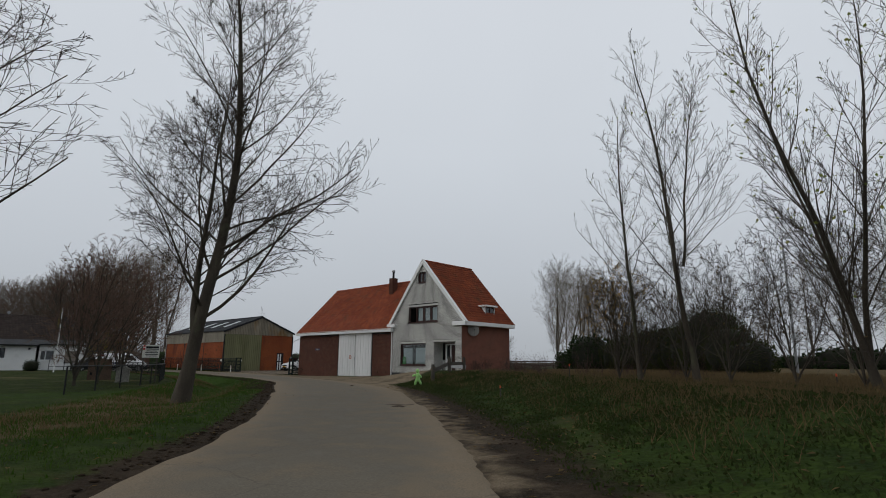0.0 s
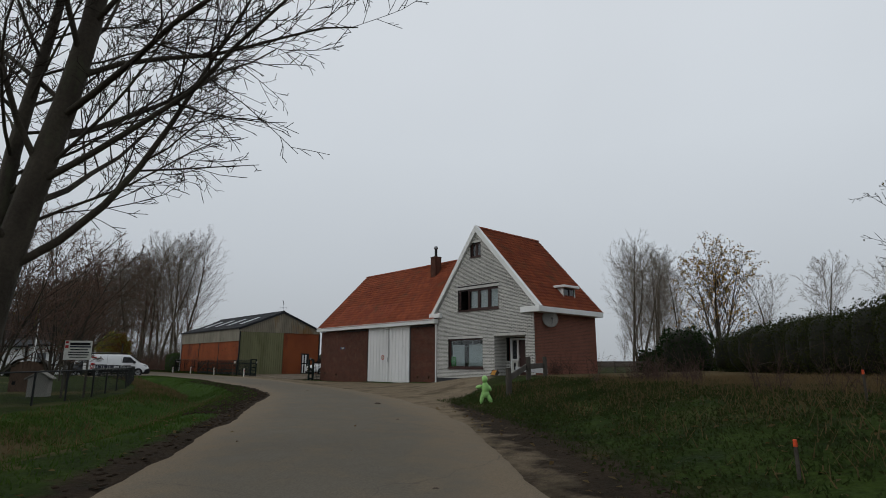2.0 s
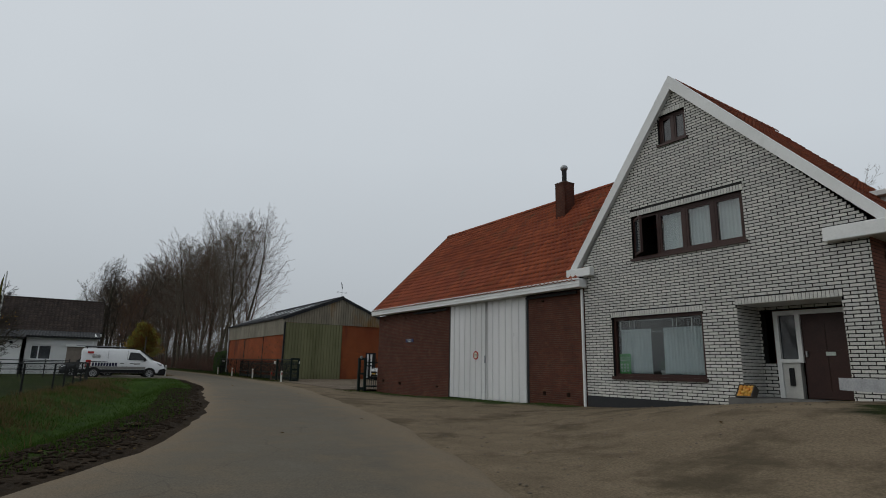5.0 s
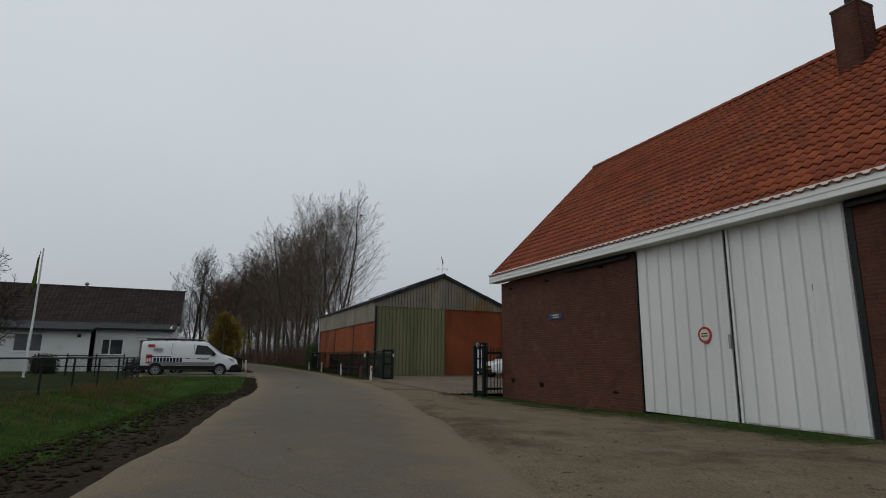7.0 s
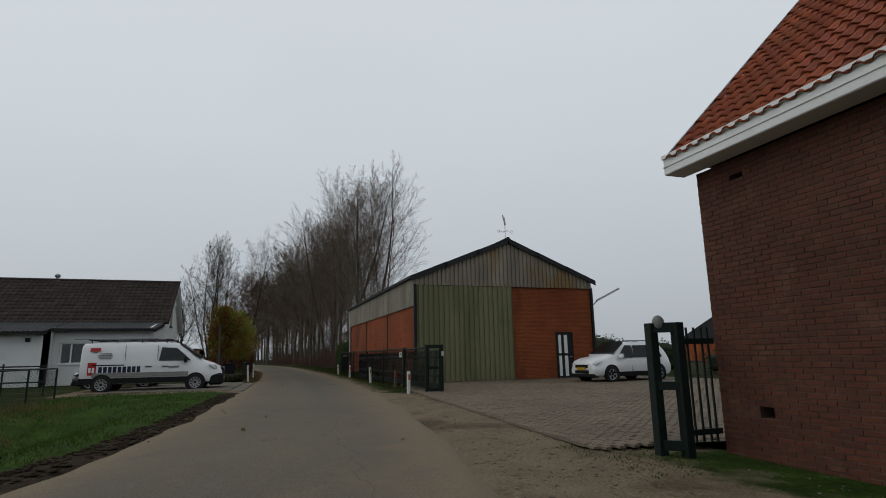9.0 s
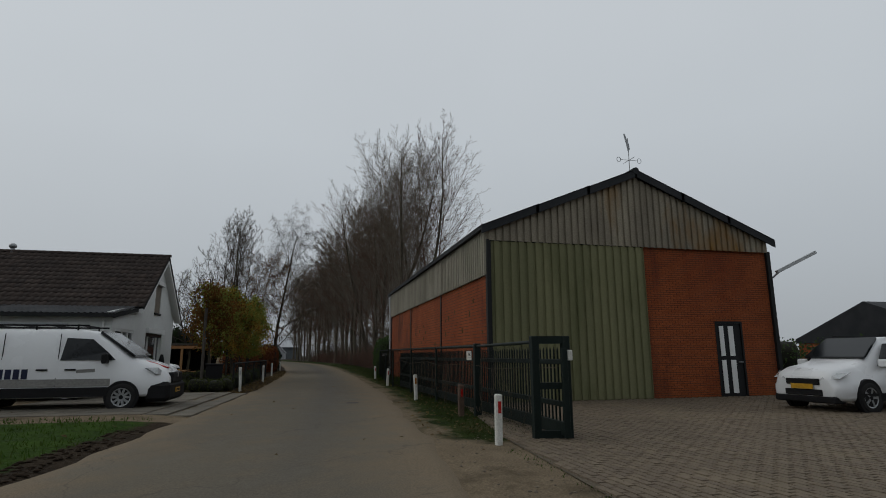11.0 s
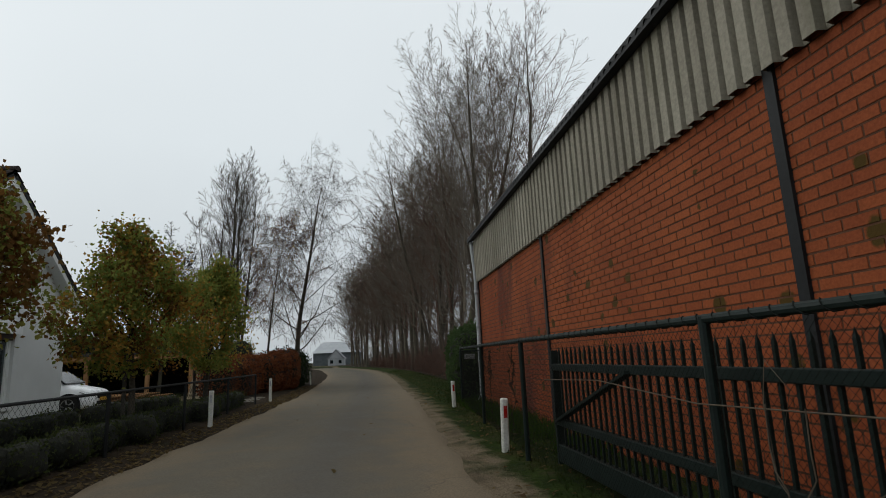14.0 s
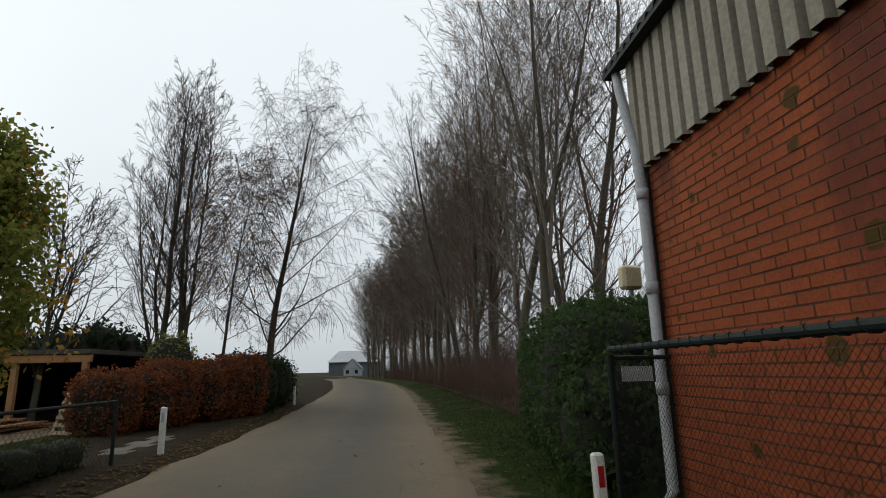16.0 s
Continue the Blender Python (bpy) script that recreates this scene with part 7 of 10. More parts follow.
clods("mud", "crumbled earth at the foot of the bank", g, 0.03, MUD, 36)
g = np.concatenate([area(2600, -44, -23.5, 26, 36.2, 37), verge(500, EDGE_R, knot(EDGE_R, -44), knot(EDGE_R, -58), 0.05, 1.6, 38, 1)])
clods("gravel", "loose pale gravel stones on the forecourt", g[land(g[:, 0], g[:, 1])[1] > 0.1], 0.022, surface("gravel_stone", (0.24, 0.2, 0.15), (0.15, 0.125, 0.095), 8, 40, 0.9, 0.2, piece=((0.10, 0.085, 0.07), 0.7), spec=0.1), 39)
WATER = surface("puddle_water", (0.03, 0.026, 0.02), (0.025, 0.022, 0.018), 1, 10, 0.06, 0, spec=0.5)
for px, py, pr in ((-31.0, 24.75, 0.24), (-30.2, 24.5, 0.16)):
    bm = bmesh.new()
    poly(bm, [(px + pr * (1.3 + 0.35 * math.sin(3 * k)) * math.cos(k * math.pi / 9), py + pr * 0.5 * (1 + 0.3 * math.cos(2.3 * k)) * math.sin(k * math.pi / 9), zat(px, py) + 0.035) for k in range(18)])
    tagged(part("puddle", bm, WATER, None), "small puddle in the muddy verge", "puddle")


# ---------------------------------------------------------------- white house across the lane
WHX0, WHX1, WHY0, WHY1 = -83.2, -76.0, 9.5, 25.55
WHR, WHRZ, WHE = -79.6, 6.35, 3.62
white_house = thing("white_house", "low white rendered house with a dark tiled roof", "house")
wf = Frame((WHX1, WHY1, 0), (-1, 0, 0), (0, 1, 0))      # gable front, u runs away from the viewer
WW = WHX1 - WHX0


def wall_boxes(fr, spans_at, z0, z1, step, thick, holes):
    bm = bmesh.new()
    zs = sorted({z0, z1, *[h[2] for h in holes], *[h[3] for h in holes]} | set(np.arange(WHE, z1, step).tolist() if step else []))
    zs = [z for z in zs if z0 <= z <= z1]
    for a, b in zip(zs, zs[1:]):
        for u0, u1 in cut(spans_at((a + b) / 2), holes, a, b):
            frame_box(bm, fr, u0, u1, -thick, 0, a, b)
    return bm


GW = (1.8, 4.85, 0.6, 2.42)
UW = (2.95, 4.05, 3.45, 4.85)


def wh_span(z):
    if z <= WHE:
        return [(0.0, WW)]
    t = (z - WHE) / (WHRZ - WHE)
    return [((WHX1 - WHR) * t, WW - (WHR - WHX0) * t)]


bm = bmesh.new()
ridge_u = WHX1 - WHR
top_at = lambda u: WHE + (WHRZ - WHE) * (u / ridge_u if u < ridge_u else (WW - u) / (WW - ridge_u))
cuts = sorted({0.0, WW, ridge_u, GW[0], GW[1], UW[0], UW[1]})
for a, c in zip(cuts, cuts[1:]):
    levels = [-0.1]
    for h in (GW, UW):
        if h[0] <= a and c <= h[1]:
            levels += [h[2], h[3]]
    for k in range(0, len(levels), 2):
        lo = levels[k]
        if k + 1 < len(levels):
            q = [wf.at(a, 0, lo), wf.at(c, 0, lo), wf.at(c, 0, levels[k + 1]), wf.at(a, 0, levels[k + 1])]
        else:
            q = [wf.at(a, 0, lo), wf.at(c, 0, lo), wf.at(c, 0, top_at(c)), wf.at(a, 0, top_at(a))]
        slab(bm, q, wf.n * -0.28)
bmesh.ops.remove_doubles(bm, verts=bm.verts[:], dist=0.001)
bmesh.ops.recalc_face_normals(bm, faces=bm.faces[:])
part("gable_wall", bm, WHITE_RENDER, white_house, "white rendered gable wall")
bm = bmesh.new()
frame_box(bm, wf, 0, WW, -0.02, 0.012, -0.1, 0.32)
part("plinth", bm, BLACK_PLINTH, white_house)
wgw = framed_window(white_house, wf, GW, (0.26, 0.78), WHITE_PAINT, 0.09, sill=0.06, sash=0.04, pane=PANE_DARK, label="wide white-framed front window")
bm = bmesh.new()
frame_box(bm, wf, GW[0] - 0.05, GW[1] + 0.05, 0.0, 0.14, GW[3] + 0.0, GW[3] + 0.24)
part("shutter_box", bm, WHITE_PAINT, wgw)
bm = bmesh.new()
frame_box(bm, wf, GW[0] + 0.02, GW[1] - 0.02, -0.06, -0.03, GW[3] - 0.16, GW[3])
part("awning", bm, BROWN_WOOD, wgw)
SHUTTER = surface("beige_roller_shutter", (0.26, 0.22, 0.18), (0.22, 0.185, 0.155), 3, 25, 0.6, 0.05)


def roller(parent, fr, w):
    bm = bmesh.new()
    frame_box(bm, fr, w[0], w[1], -0.08, -0.05, w[2], w[3])
    hub = part("roller_shutter", bm, SHUTTER, parent, "closed beige roller shutter")
    n = int((w[3] - w[2]) / 0.055)
    for k in range(n):
        z = w[2] + k * (w[3] - w[2]) / n
        bm = bmesh.new()
        frame_box(bm, fr, w[0], w[1], -0.06 + 0.004, -0.03, z, z + (w[3] - w[2]) / n - 0.008)
        part("slat", bm, SHUTTER, hub)
    bm = bmesh.new()
    frame_box(bm, fr, w[0] - 0.1, w[1] + 0.1, 0.0, 0.15, w[3], w[3] + 0.2)
    part("shutter_box", bm, WHITE_PAINT, hub)
    bm = bmesh.new()
    frame_box(bm, fr, w[0] - 0.03, w[1] + 0.03, -0.05, 0.06, w[2] - 0.09, w[2])
    part("window_sill", bm, BLACK_TRIM, hub)


roller(white_house, wf, UW)
# lean-to with the front door
LX, LY = -73.0, 20.9
LD = (0.1, 2.62, 0.1, 2.42)   # door group, measured from the gable's corner towards the road's coming side
lf = Frame((WHX1, WHY1, 0), (1, 0, 0), (0, 1, 0))
part("door_wall", wall_boxes(lf, lambda z: [(0.0, WHX1 * -1 + LX)], -0.1, 3.05, 0, 0.25, (LD,)), WHITE_RENDER, white_house)
bm = bmesh.new()
slab(bm, [(WHX1, WHY1 - 0.01, 3.05), (LX, WHY1 - 0.01, 3.05), (WHX1, WHY1 - 0.01, 3.5)], (0, -0.2, 0))
part("lean_to_cheek", bm, WHITE_RENDER, white_house)
sidew = Frame((LX, WHY1, 0), (0, -1, 0), (1, 0, 0))
SWIN = (3.0, 4.35, 1.15, 2.25)
RWIN = (0.85, 2.0, 0.9, 2.2)
part("side_wall", wall_boxes(sidew, lambda z: [(0.25, WHY1 - LY)], -0.1, 2.85, 0, 0.25, (SWIN, RWIN)), WHITE_RENDER, white_house)
framed_window(white_house, sidew, SWIN, (0.62,), WHITE_PAINT, 0.07, sill=0.05, pane=PANE_DARK, label="small white window")
roller(white_house, sidew, RWIN)
sidew2 = Frame((LX + 0.75, LY, 0), (0, -1, 0), (1, 0, 0))
part("side_wall", wall_boxes(sidew2, lambda z: [(0.0, LY - WHY0)], -0.1, 2.8, 0, 0.25, ((2.9, 4.5, 1.3, 2.5), (7.2, 8.4, 1.3, 2.5))), WHITE_RENDER, white_house)
for w in ((2.9, 4.5, 1.3, 2.5), (7.2, 8.4, 1.3, 2.5)):
    framed_window(white_house, sidew2, w, (0.5,), WHITE_PAINT, 0.07, sill=0.05, pane=PANE_DARK, label="white-framed side window")
part("wing_end", boxes((LX, LX + 0.75, LY - 0.25, LY, -0.1, 2.8)), WHITE_RENDER, white_house)
bm = bmesh.new()
box(bm, WHX0, WHX0 + 0.28, WHY0, WHY1 - 0.28, -0.1, WHE)
box(bm, WHX0 + 0.28, LX + 0.5, WHY0, WHY0 + 0.25, -0.1, 2.8)
part("back_wall", bm, WHITE_RENDER, white_house)
wdoor = new("front_door")
wdoor.parent = white_house
tagged(wdoor, "dark front door beside tall glass panels")
bm = bmesh.new()
for q in ((LD[0], LD[0] + 0.08, LD[2], LD[3]), (0.82, 0.92, LD[2], LD[3]), (1.6, 1.7, LD[2], LD[3]), (LD[1] - 0.06, LD[1], LD[2], LD[3]), (LD[0] + 0.08, LD[1] - 0.06, LD[3] - 0.1, LD[3]), (LD[0] + 0.08, 1.6, LD[2], LD[2] + 0.1)):
    frame_box(bm, lf, q[0], q[1], -0.14, -0.02, q[2], q[3])
part("door_frame", bm, WHITE_PAINT, wdoor)
for a, c in ((LD[0] + 0.08, 0.82), (0.92, 1.6)):
    bm = bmesh.new()
    frame_box(bm, lf, a, c, -0.09, -0.075, LD[2] + 0.1, LD[3] - 0.1)
    part("pane", bm, PANE_DARK, wdoor)
# dark sheet behind the glass stands in for the unlit hall
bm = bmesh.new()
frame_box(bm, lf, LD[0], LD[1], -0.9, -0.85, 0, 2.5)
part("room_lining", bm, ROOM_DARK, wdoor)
bm = bmesh.new()
frame_box(bm, lf, 1.7, LD[1] - 0.06, -0.1, -0.05, LD[2], LD[3] - 0.1)
for k in range(5):
    frame_box(bm, lf, 1.75, LD[1] - 0.11, -0.051, -0.046, 0.3 + 0.42 * k, 0.32 + 0.42 * k)
part("door_leaf", bm, BLACK_TRIM, wdoor)
bm = bmesh.new()
frame_box(bm, lf, LD[1] + 0.1, LD[1] + 0.26, 0.0, 0.14, 1.72, 1.88)
part("wall_lantern", bm, BLACK_TRIM, white_house)
bm = bmesh.new()
frame_box(bm, lf, LD[1] + 0.14, LD[1] + 0.22, 0.0, 0.012, 1.38, 1.56)
part("number_bar", bm, BLACK_TRIM, white_house)
# roofs
half, rise = (WHX1 + 0.25) - WHR, WHRZ + 0.02 - (WHE - 0.18)
for sgn in (1, -1):
    tiled_roof(white_house, "roof", (WHR + sgn * half, WHY1 + 0.35, WHE - 0.18), (0, -1, 0), (-sgn * half, 0, rise), WHY1 + 0.35 - WHY0, math.hypot(half, rise), 0.3, 0.36, BROWN_TILE, BLACK_TRIM, label="dark brown tiled roof", wave=0.05)
ridge_tiles(white_house, (WHR, WHY1 + 0.4, WHRZ + 0.05), (WHR, WHY0, WHRZ + 0.05), BROWN_TILE)
for sgn in (1, -1):
    bm = bmesh.new()
    a0, b0 = Vector((WHR, WHY1 + 0.33, WHRZ - 0.06)), Vector((WHR + sgn * half, WHY1 + 0.33, WHE - 0.26))
    slab(bm, [a0, b0, b0 - Vector((0, 0, 0.2)), a0 - Vector((0, 0, 0.26))], (0, -0.33, 0))
    part("bargeboard", bm, WHITE_PAINT, white_house)
lr = [(WHX1 - 0.3, WHY1 + 0.15, 3.56), (LX + 0.35, WHY1 + 0.15, 2.98), (LX + 0.35, LY, 2.98), (WHX1 - 0.3, LY, 3.56)]
for (xa, za, xb, zb, ya, yb) in ((WHX1 - 0.3, 3.58, LX + 0.35, 2.98, WHY1 + 0.15, LY - 0.1), (WHX1 - 0.3, 3.58, LX + 1.15, 2.82, LY - 0.1, WHY0 - 0.1)):
    verts = []
    n = int((ya - yb) / 0.026)
    for i in range(n + 1):
        y = ya + (yb - ya) * i / n
        h = 0.02 * math.cos(2 * math.pi * i / 8)
        verts += [(xa, y, za + h), (xb, y, zb + h)]
    me = mesh_of("lean_to_roof", verts, [(2 * i, 2 * i + 2, 2 * i + 3, 2 * i + 1) for i in range(n)], DARK_ROOF)
    part("lean_to_roof", me, DARK_ROOF, white_house, "dark corrugated lean-to roof", smooth=True)
    bm = bmesh.new()
    slab(bm, [(xa, ya, za - 0.04), (xb, ya, zb - 0.04), (xb, ya, zb - 0.2), (xa, ya, za - 0.24)], (0, -0.06, 0))
    box(bm, xb - 0.02, xb + 0.08, ya, yb, zb - 0.16, zb - 0.02)
    part("eave_board", bm, BLACK_TRIM, white_house)
bm = bmesh.new()
tube(bm, [(WHR, 18.8, WHRZ), (WHR, 18.8, WHRZ + 0.22)], 0.09, 12)
part("vent_pipe", bm, GALVANISED, white_house)
bm = bmesh.new()
bmesh.ops.create_uvsphere(bm, u_segments=14, v_segments=8, radius=0.17, matrix=Matrix.Translation((WHR, 18.8, WHRZ + 0.32)) @ Matrix.Diagonal((1, 1, 0.8, 1)))
part("vent_cowl", bm, GALVANISED, white_house, smooth=True)
bm = bmesh.new()
tube(bm, [(LX + 0.3, WHY1 - 0.3, 2.85), (LX + 0.08, WHY1 - 0.3, 2.65), (LX + 0.08, WHY1 - 0.3, 0.1)], 0.045, 10)
tagged(part("downpipe", bm, WHITE_PAINT, None), "white rain pipe on the house corner", "drainpipe")
bm = boxes((LX + 0.72, LX + 0.82, 19.9, 20.1, 2.28, 2.48))
tagged(part("wall_vent", bm, BLACK_TRIM, None), "small black vent box on the white wall", "vent")


# ---------------------------------------------------------------- vehicles
CAR_WHITE = surface("white_car_paint", (0.68, 0.69, 0.70), (0.64, 0.65, 0.66), 0.8, 8, 0.3, 0, spec=0.4, coat=0.3, grain=0.98)
CAR_DARK = surface("dark_car_paint", (0.02, 0.022, 0.026), (0.016, 0.018, 0.02), 0.8, 10, 0.3, 0, coat=0.5)
CAR_GLASS = surface("car_glass", (0.012, 0.014, 0.016), (0.01, 0.012, 0.014), 1, 10, 0.1, 0, spec=0.35)
BLACK_PLASTIC = surface("black_plastic", (0.010, 0.010, 0.011), (0.014, 0.014, 0.015), 3, 40, 0.7, 0.05, spec=0.15)
DIRTY_SILL = surface("dirty_grey_paint", (0.26, 0.255, 0.24), (0.19, 0.185, 0.172), 1.0, 20, 0.6, 0)
RUBBER = surface("tyre_rubber", (0.014, 0.014, 0.015), (0.022, 0.021, 0.02), 6, 40, 0.9, 0.2)
RIM = surface("alloy_rim", (0.42, 0.43, 0.44), (0.3, 0.31, 0.32), 5, 30, 0.35, 0, metal=0.7)
LENS = surface("headlamp_lens", (0.55, 0.57, 0.58), (0.4, 0.42, 0.43), 12, 40, 0.15, 0, coat=0.6)
PLATE_YELLOW = surface("yellow_plate", (0.55, 0.30, 0.02), (0.5, 0.27, 0.02), 8, 30, 0.5, 0)
SIGN_RED = surface("red_lettering", (0.42, 0.02, 0.02), (0.36, 0.018, 0.018), 4, 30, 0.5, 0)
SIGN_BLUE = surface("dark_blue_lettering", (0.012, 0.016, 0.05), (0.01, 0.014, 0.042), 4, 30, 0.5, 0)


def car_body(ob, stations, paint_mat, levels, name="body"):
    """A body lofted along y: stations give y, bottom, top, half width, and how far the top narrows."""
    bm = bmesh.new()
    rings = []
    for y, zb, zt, w, tw in stations:
        ring = []
        for f, k in levels:
            x = w * (k if f < 0.5 else k + (tw - 1) * (f - 0.5) / 0.5 * k)
            ring.append((x, zb + (zt - zb) * f))
        pts = [(x, y, z) for x, z in ring] + [(-x, y, z) for x, z in reversed(ring)]
        rings.append([bm.verts.new(p) for p in pts])
    n = len(rings[0])
    for a, b in zip(rings, rings[1:]):
        for i in range(n):
            bm.faces.new((a[i], a[(i + 1) % n], b[(i + 1) % n], b[i]))
    bm.faces.new(rings[0][::-1])
    bm.faces.new(rings[-1])
    bmesh.ops.recalc_face_normals(bm, faces=bm.faces[:])
    me_ob = part(name, bm, paint_mat, ob, smooth=True)
    mod = me_ob.modifiers.new("round", "BEVEL")
    mod.width, mod.segments, mod.limit_method, mod.angle_limit = 0.035, 2, "ANGLE", radians(32)
    return me_ob


def wheel(ob, x, y, r, out, spokes=10, width=0.2):
    """One wheel: tyre, rim with spokes, hub."""
    hub = new("wheel")
    hub.parent = ob
    hub.matrix_basis = Matrix.Translation((x, y, r))
    bm = bmesh.new()
    prof = [(r * 0.64, -width / 2 + 0.02), (r * 0.9, -width / 2), (r * 0.985, -width / 2 + 0.03), (r, 0), (r * 0.985, width / 2 - 0.03), (r * 0.9, width / 2), (r * 0.64, width / 2 - 0.02)]
    rings = []
    for k in range(28):
        a = 2 * math.pi * k / 28
        rings.append([bm.verts.new((px, rr * math.cos(a), rr * math.sin(a))) for rr, px in prof])
    for k in range(28):
        a, b = rings[k], rings[(k + 1) % 28]
        for i in range(len(prof) - 1):
            bm.faces.new((a[i], a[i + 1], b[i + 1], b[i]))
    bmesh.ops.recalc_face_normals(bm, faces=bm.faces[:])
    part("tyre", bm, RUBBER, hub, smooth=True)
    bm = bmesh.new()
    tube(bm, [(out * (width / 2 - 0.07), 0, 0), (out * (width / 2 - 0.06), 0, 0)], r * 0.63, 28)
    for k in range(spokes):
        a = 2 * math.pi * k / spokes
        bar(bm, (out * (width / 2 - 0.035), 0.05 * math.cos(a), 0.05 * math.sin(a)), (out * (width / 2 - 0.03), r * 0.6 * math.cos(a), r * 0.6 * math.sin(a)), 0.05, 0.05, (1, 0, 0))
    rimring = []
    for k in range(28):
        a = 2 * math.pi * k / 28
        rimring.append([bm.verts.new((out * px, rr * math.cos(a), rr * math.sin(a))) for rr, px in ((r * 0.66, width / 2 - 0.01), (r * 0.58, width / 2 - 0.02), (r * 0.58, width / 2 - 0.06))])
    for k in range(28):
        a, b = rimring[k], rimring[(k + 1) % 28]
        for i in range(2):
            bm.faces.new((a[i], a[i + 1], b[i + 1], b[i]))
    part("rim", bm, RIM, hub)


def plate_shape(ob, name, pts, off, mat, label=""):
    bm = bmesh.new()
    slab(bm, pts, off)
    return part(name, bm, mat, ob, label)


def build_van():
    van = thing("delivery_van", "white delivery van with red and blue lettering, parked", "van", (-65.12, 24.42, 0.0), turn=0.0)
    lv = [(0.0, 0.93), (0.08, 0.985), (0.3, 1.0), (0.5, 0.995), (0.72, 0.97), (0.9, 0.93), (0.97, 0.86), (1.0, 0.74)]
    st = [(0.0, 0.42, 1.86, 0.93, 0.93), (0.06, 0.36, 1.94, 0.96, 0.93), (0.6, 0.34, 1.97, 0.975, 0.93), (2.0, 0.34, 1.98, 0.975, 0.93), (3.1, 0.34, 1.97, 0.975, 0.93), (3.45, 0.34, 1.92, 0.975, 0.9), (3.8, 0.34, 1.68, 0.975, 0.86), (4.2, 0.34, 1.36, 0.97, 0.84), (4.42, 0.34, 1.22, 0.96, 0.86), (4.8, 0.33, 1.10, 0.93, 0.88), (5.05, 0.32, 0.97, 0.86, 0.9), (5.18, 0.34, 0.78, 0.76, 0.92)]
    car_body(van, st, CAR_WHITE, lv)
    X = 0.978
    for s in (1, -1):
        # cab window, following the leaning side
        plate_shape(van, "side_window", [(s * 0.955, 2.78, 1.22), (s * 0.955, 3.98, 1.22), (s * 0.925, 3.78, 1.42), (s * 0.9, 3.42, 1.73), (s * 0.895, 2.86, 1.76)], (s * 0.022, 0, 0), CAR_GLASS, "dark cab window")
        plate_shape(van, "side_cladding", [(s * 0.955, 0.02, 0.36), (s * 0.955, 4.0, 0.36), (s * 0.955, 4.0, 0.58), (s * 0.955, 0.02, 0.58)], (s * 0.03, 0, 0), BLACK_PLASTIC)
        plate_shape(van, "dirt_band", [(s * 0.96, 0.45, 0.60), (s * 0.96, 3.9, 0.60), (s * 0.96, 3.9, 0.78), (s * 0.96, 0.45, 0.78)], (s * 0.0215, 0, 0), DIRTY_SILL, "greyish road dirt along the sill")
        for y in (1.55, 2.72):
            plate_shape(van, "door_gap", [(s * 0.965, y, 0.6), (s * 0.965, y + 0.014, 0.6), (s * 0.915, y + 0.014, 1.86), (s * 0.915, y, 1.86)], (s * 0.018, 0, 0), BLACK_PLASTIC)
        plate_shape(van, "slide_rail", [(s * 0.965, 0.42, 1.06), (s * 0.965, 1.55, 1.06), (s * 0.965, 1.55, 1.10), (s * 0.965, 0.42, 1.10)], (s * 0.021, 0, 0), BLACK_PLASTIC)
        for y in (2.3, 2.9):
            plate_shape(van, "door_handle", [(s * 0.965, y, 0.98), (s * 0.965, y + 0.24, 0.98), (s * 0.965, y + 0.24, 1.02), (s * 0.965, y, 1.02)], (s * 0.034, 0, 0), BLACK_PLASTIC)
        bm = bmesh.new()
        box(bm, s * 0.96, s * 1.2, 3.72, 3.84, 1.14, 1.38, 0.025)
        part("wing_mirror", bm, BLACK_PLASTIC, van)
        # lettering as plain bars in its colours
        for nm, y0, y1, z0, z1, m in (("red_block", 0.28, 0.58, 0.70, 1.19, SIGN_RED), ("red_block", 0.33, 0.68, 1.62, 1.76, SIGN_RED)):
            plate_shape(van, nm, [(s * 0.955, y0, z0), (s * 0.955, y1, z0), (s * (0.955 if z1 < 1.3 else 0.93), y1, z1), (s * (0.955 if z1 < 1.3 else 0.93), y0, z1)], (s * 0.0235, 0, 0), m)
        for k in range(9):
            y0 = 0.66 + 0.168 * k
            plate_shape(van, "letter_bar", [(s * 0.96, y0, 0.79), (s * 0.96, y0 + 0.125, 0.79), (s * 0.96, y0 + 0.125, 1.02), (s * 0.96, y0, 1.02)], (s * 0.0225, 0, 0), SIGN_BLUE)
        for k in range(2):
            plate_shape(van, "letter_bar", [(s * 0.96, 0.32 + 0.12 * k, 0.80), (s * 0.96, 0.40 + 0.12 * k, 0.80), (s * 0.96, 0.40 + 0.12 * k, 0.99), (s * 0.96, 0.32 + 0.12 * k, 0.99)], (s * 0.0245, 0, 0), CAR_WHITE)
        for k, (y0, y1) in enumerate(((0.66, 1.08), (0.62, 1.1), (0.62, 1.12), (0.66, 1.06))):
            z = 1.52 - 0.065 * k
            plate_shape(van, "small_print", [(s * 0.945, y0, z), (s * 0.945, y1, z), (s * 0.945, y1, z + 0.03), (s * 0.945, y0, z + 0.03)], (s * 0.022, 0, 0), DIRTY_SILL)
        plate_shape(van, "small_print", [(s * 0.965, 3.15, 0.92), (s * 0.965, 3.55, 0.94), (s * 0.965, 3.55, 1.02), (s * 0.965, 3.15, 1.0)], (s * 0.0135, 0, 0), DIRTY_SILL)
        for y in (0.80, 4.18):
            bm = bmesh.new()
            tube(bm, [(s * 0.90, y, 0.345), (s * 0.982, y, 0.345)], 0.385, 28)
            part("wheel_arch", bm, BLACK_PLASTIC, van)
            wheel(van, s * 0.905, y, 0.335, s)
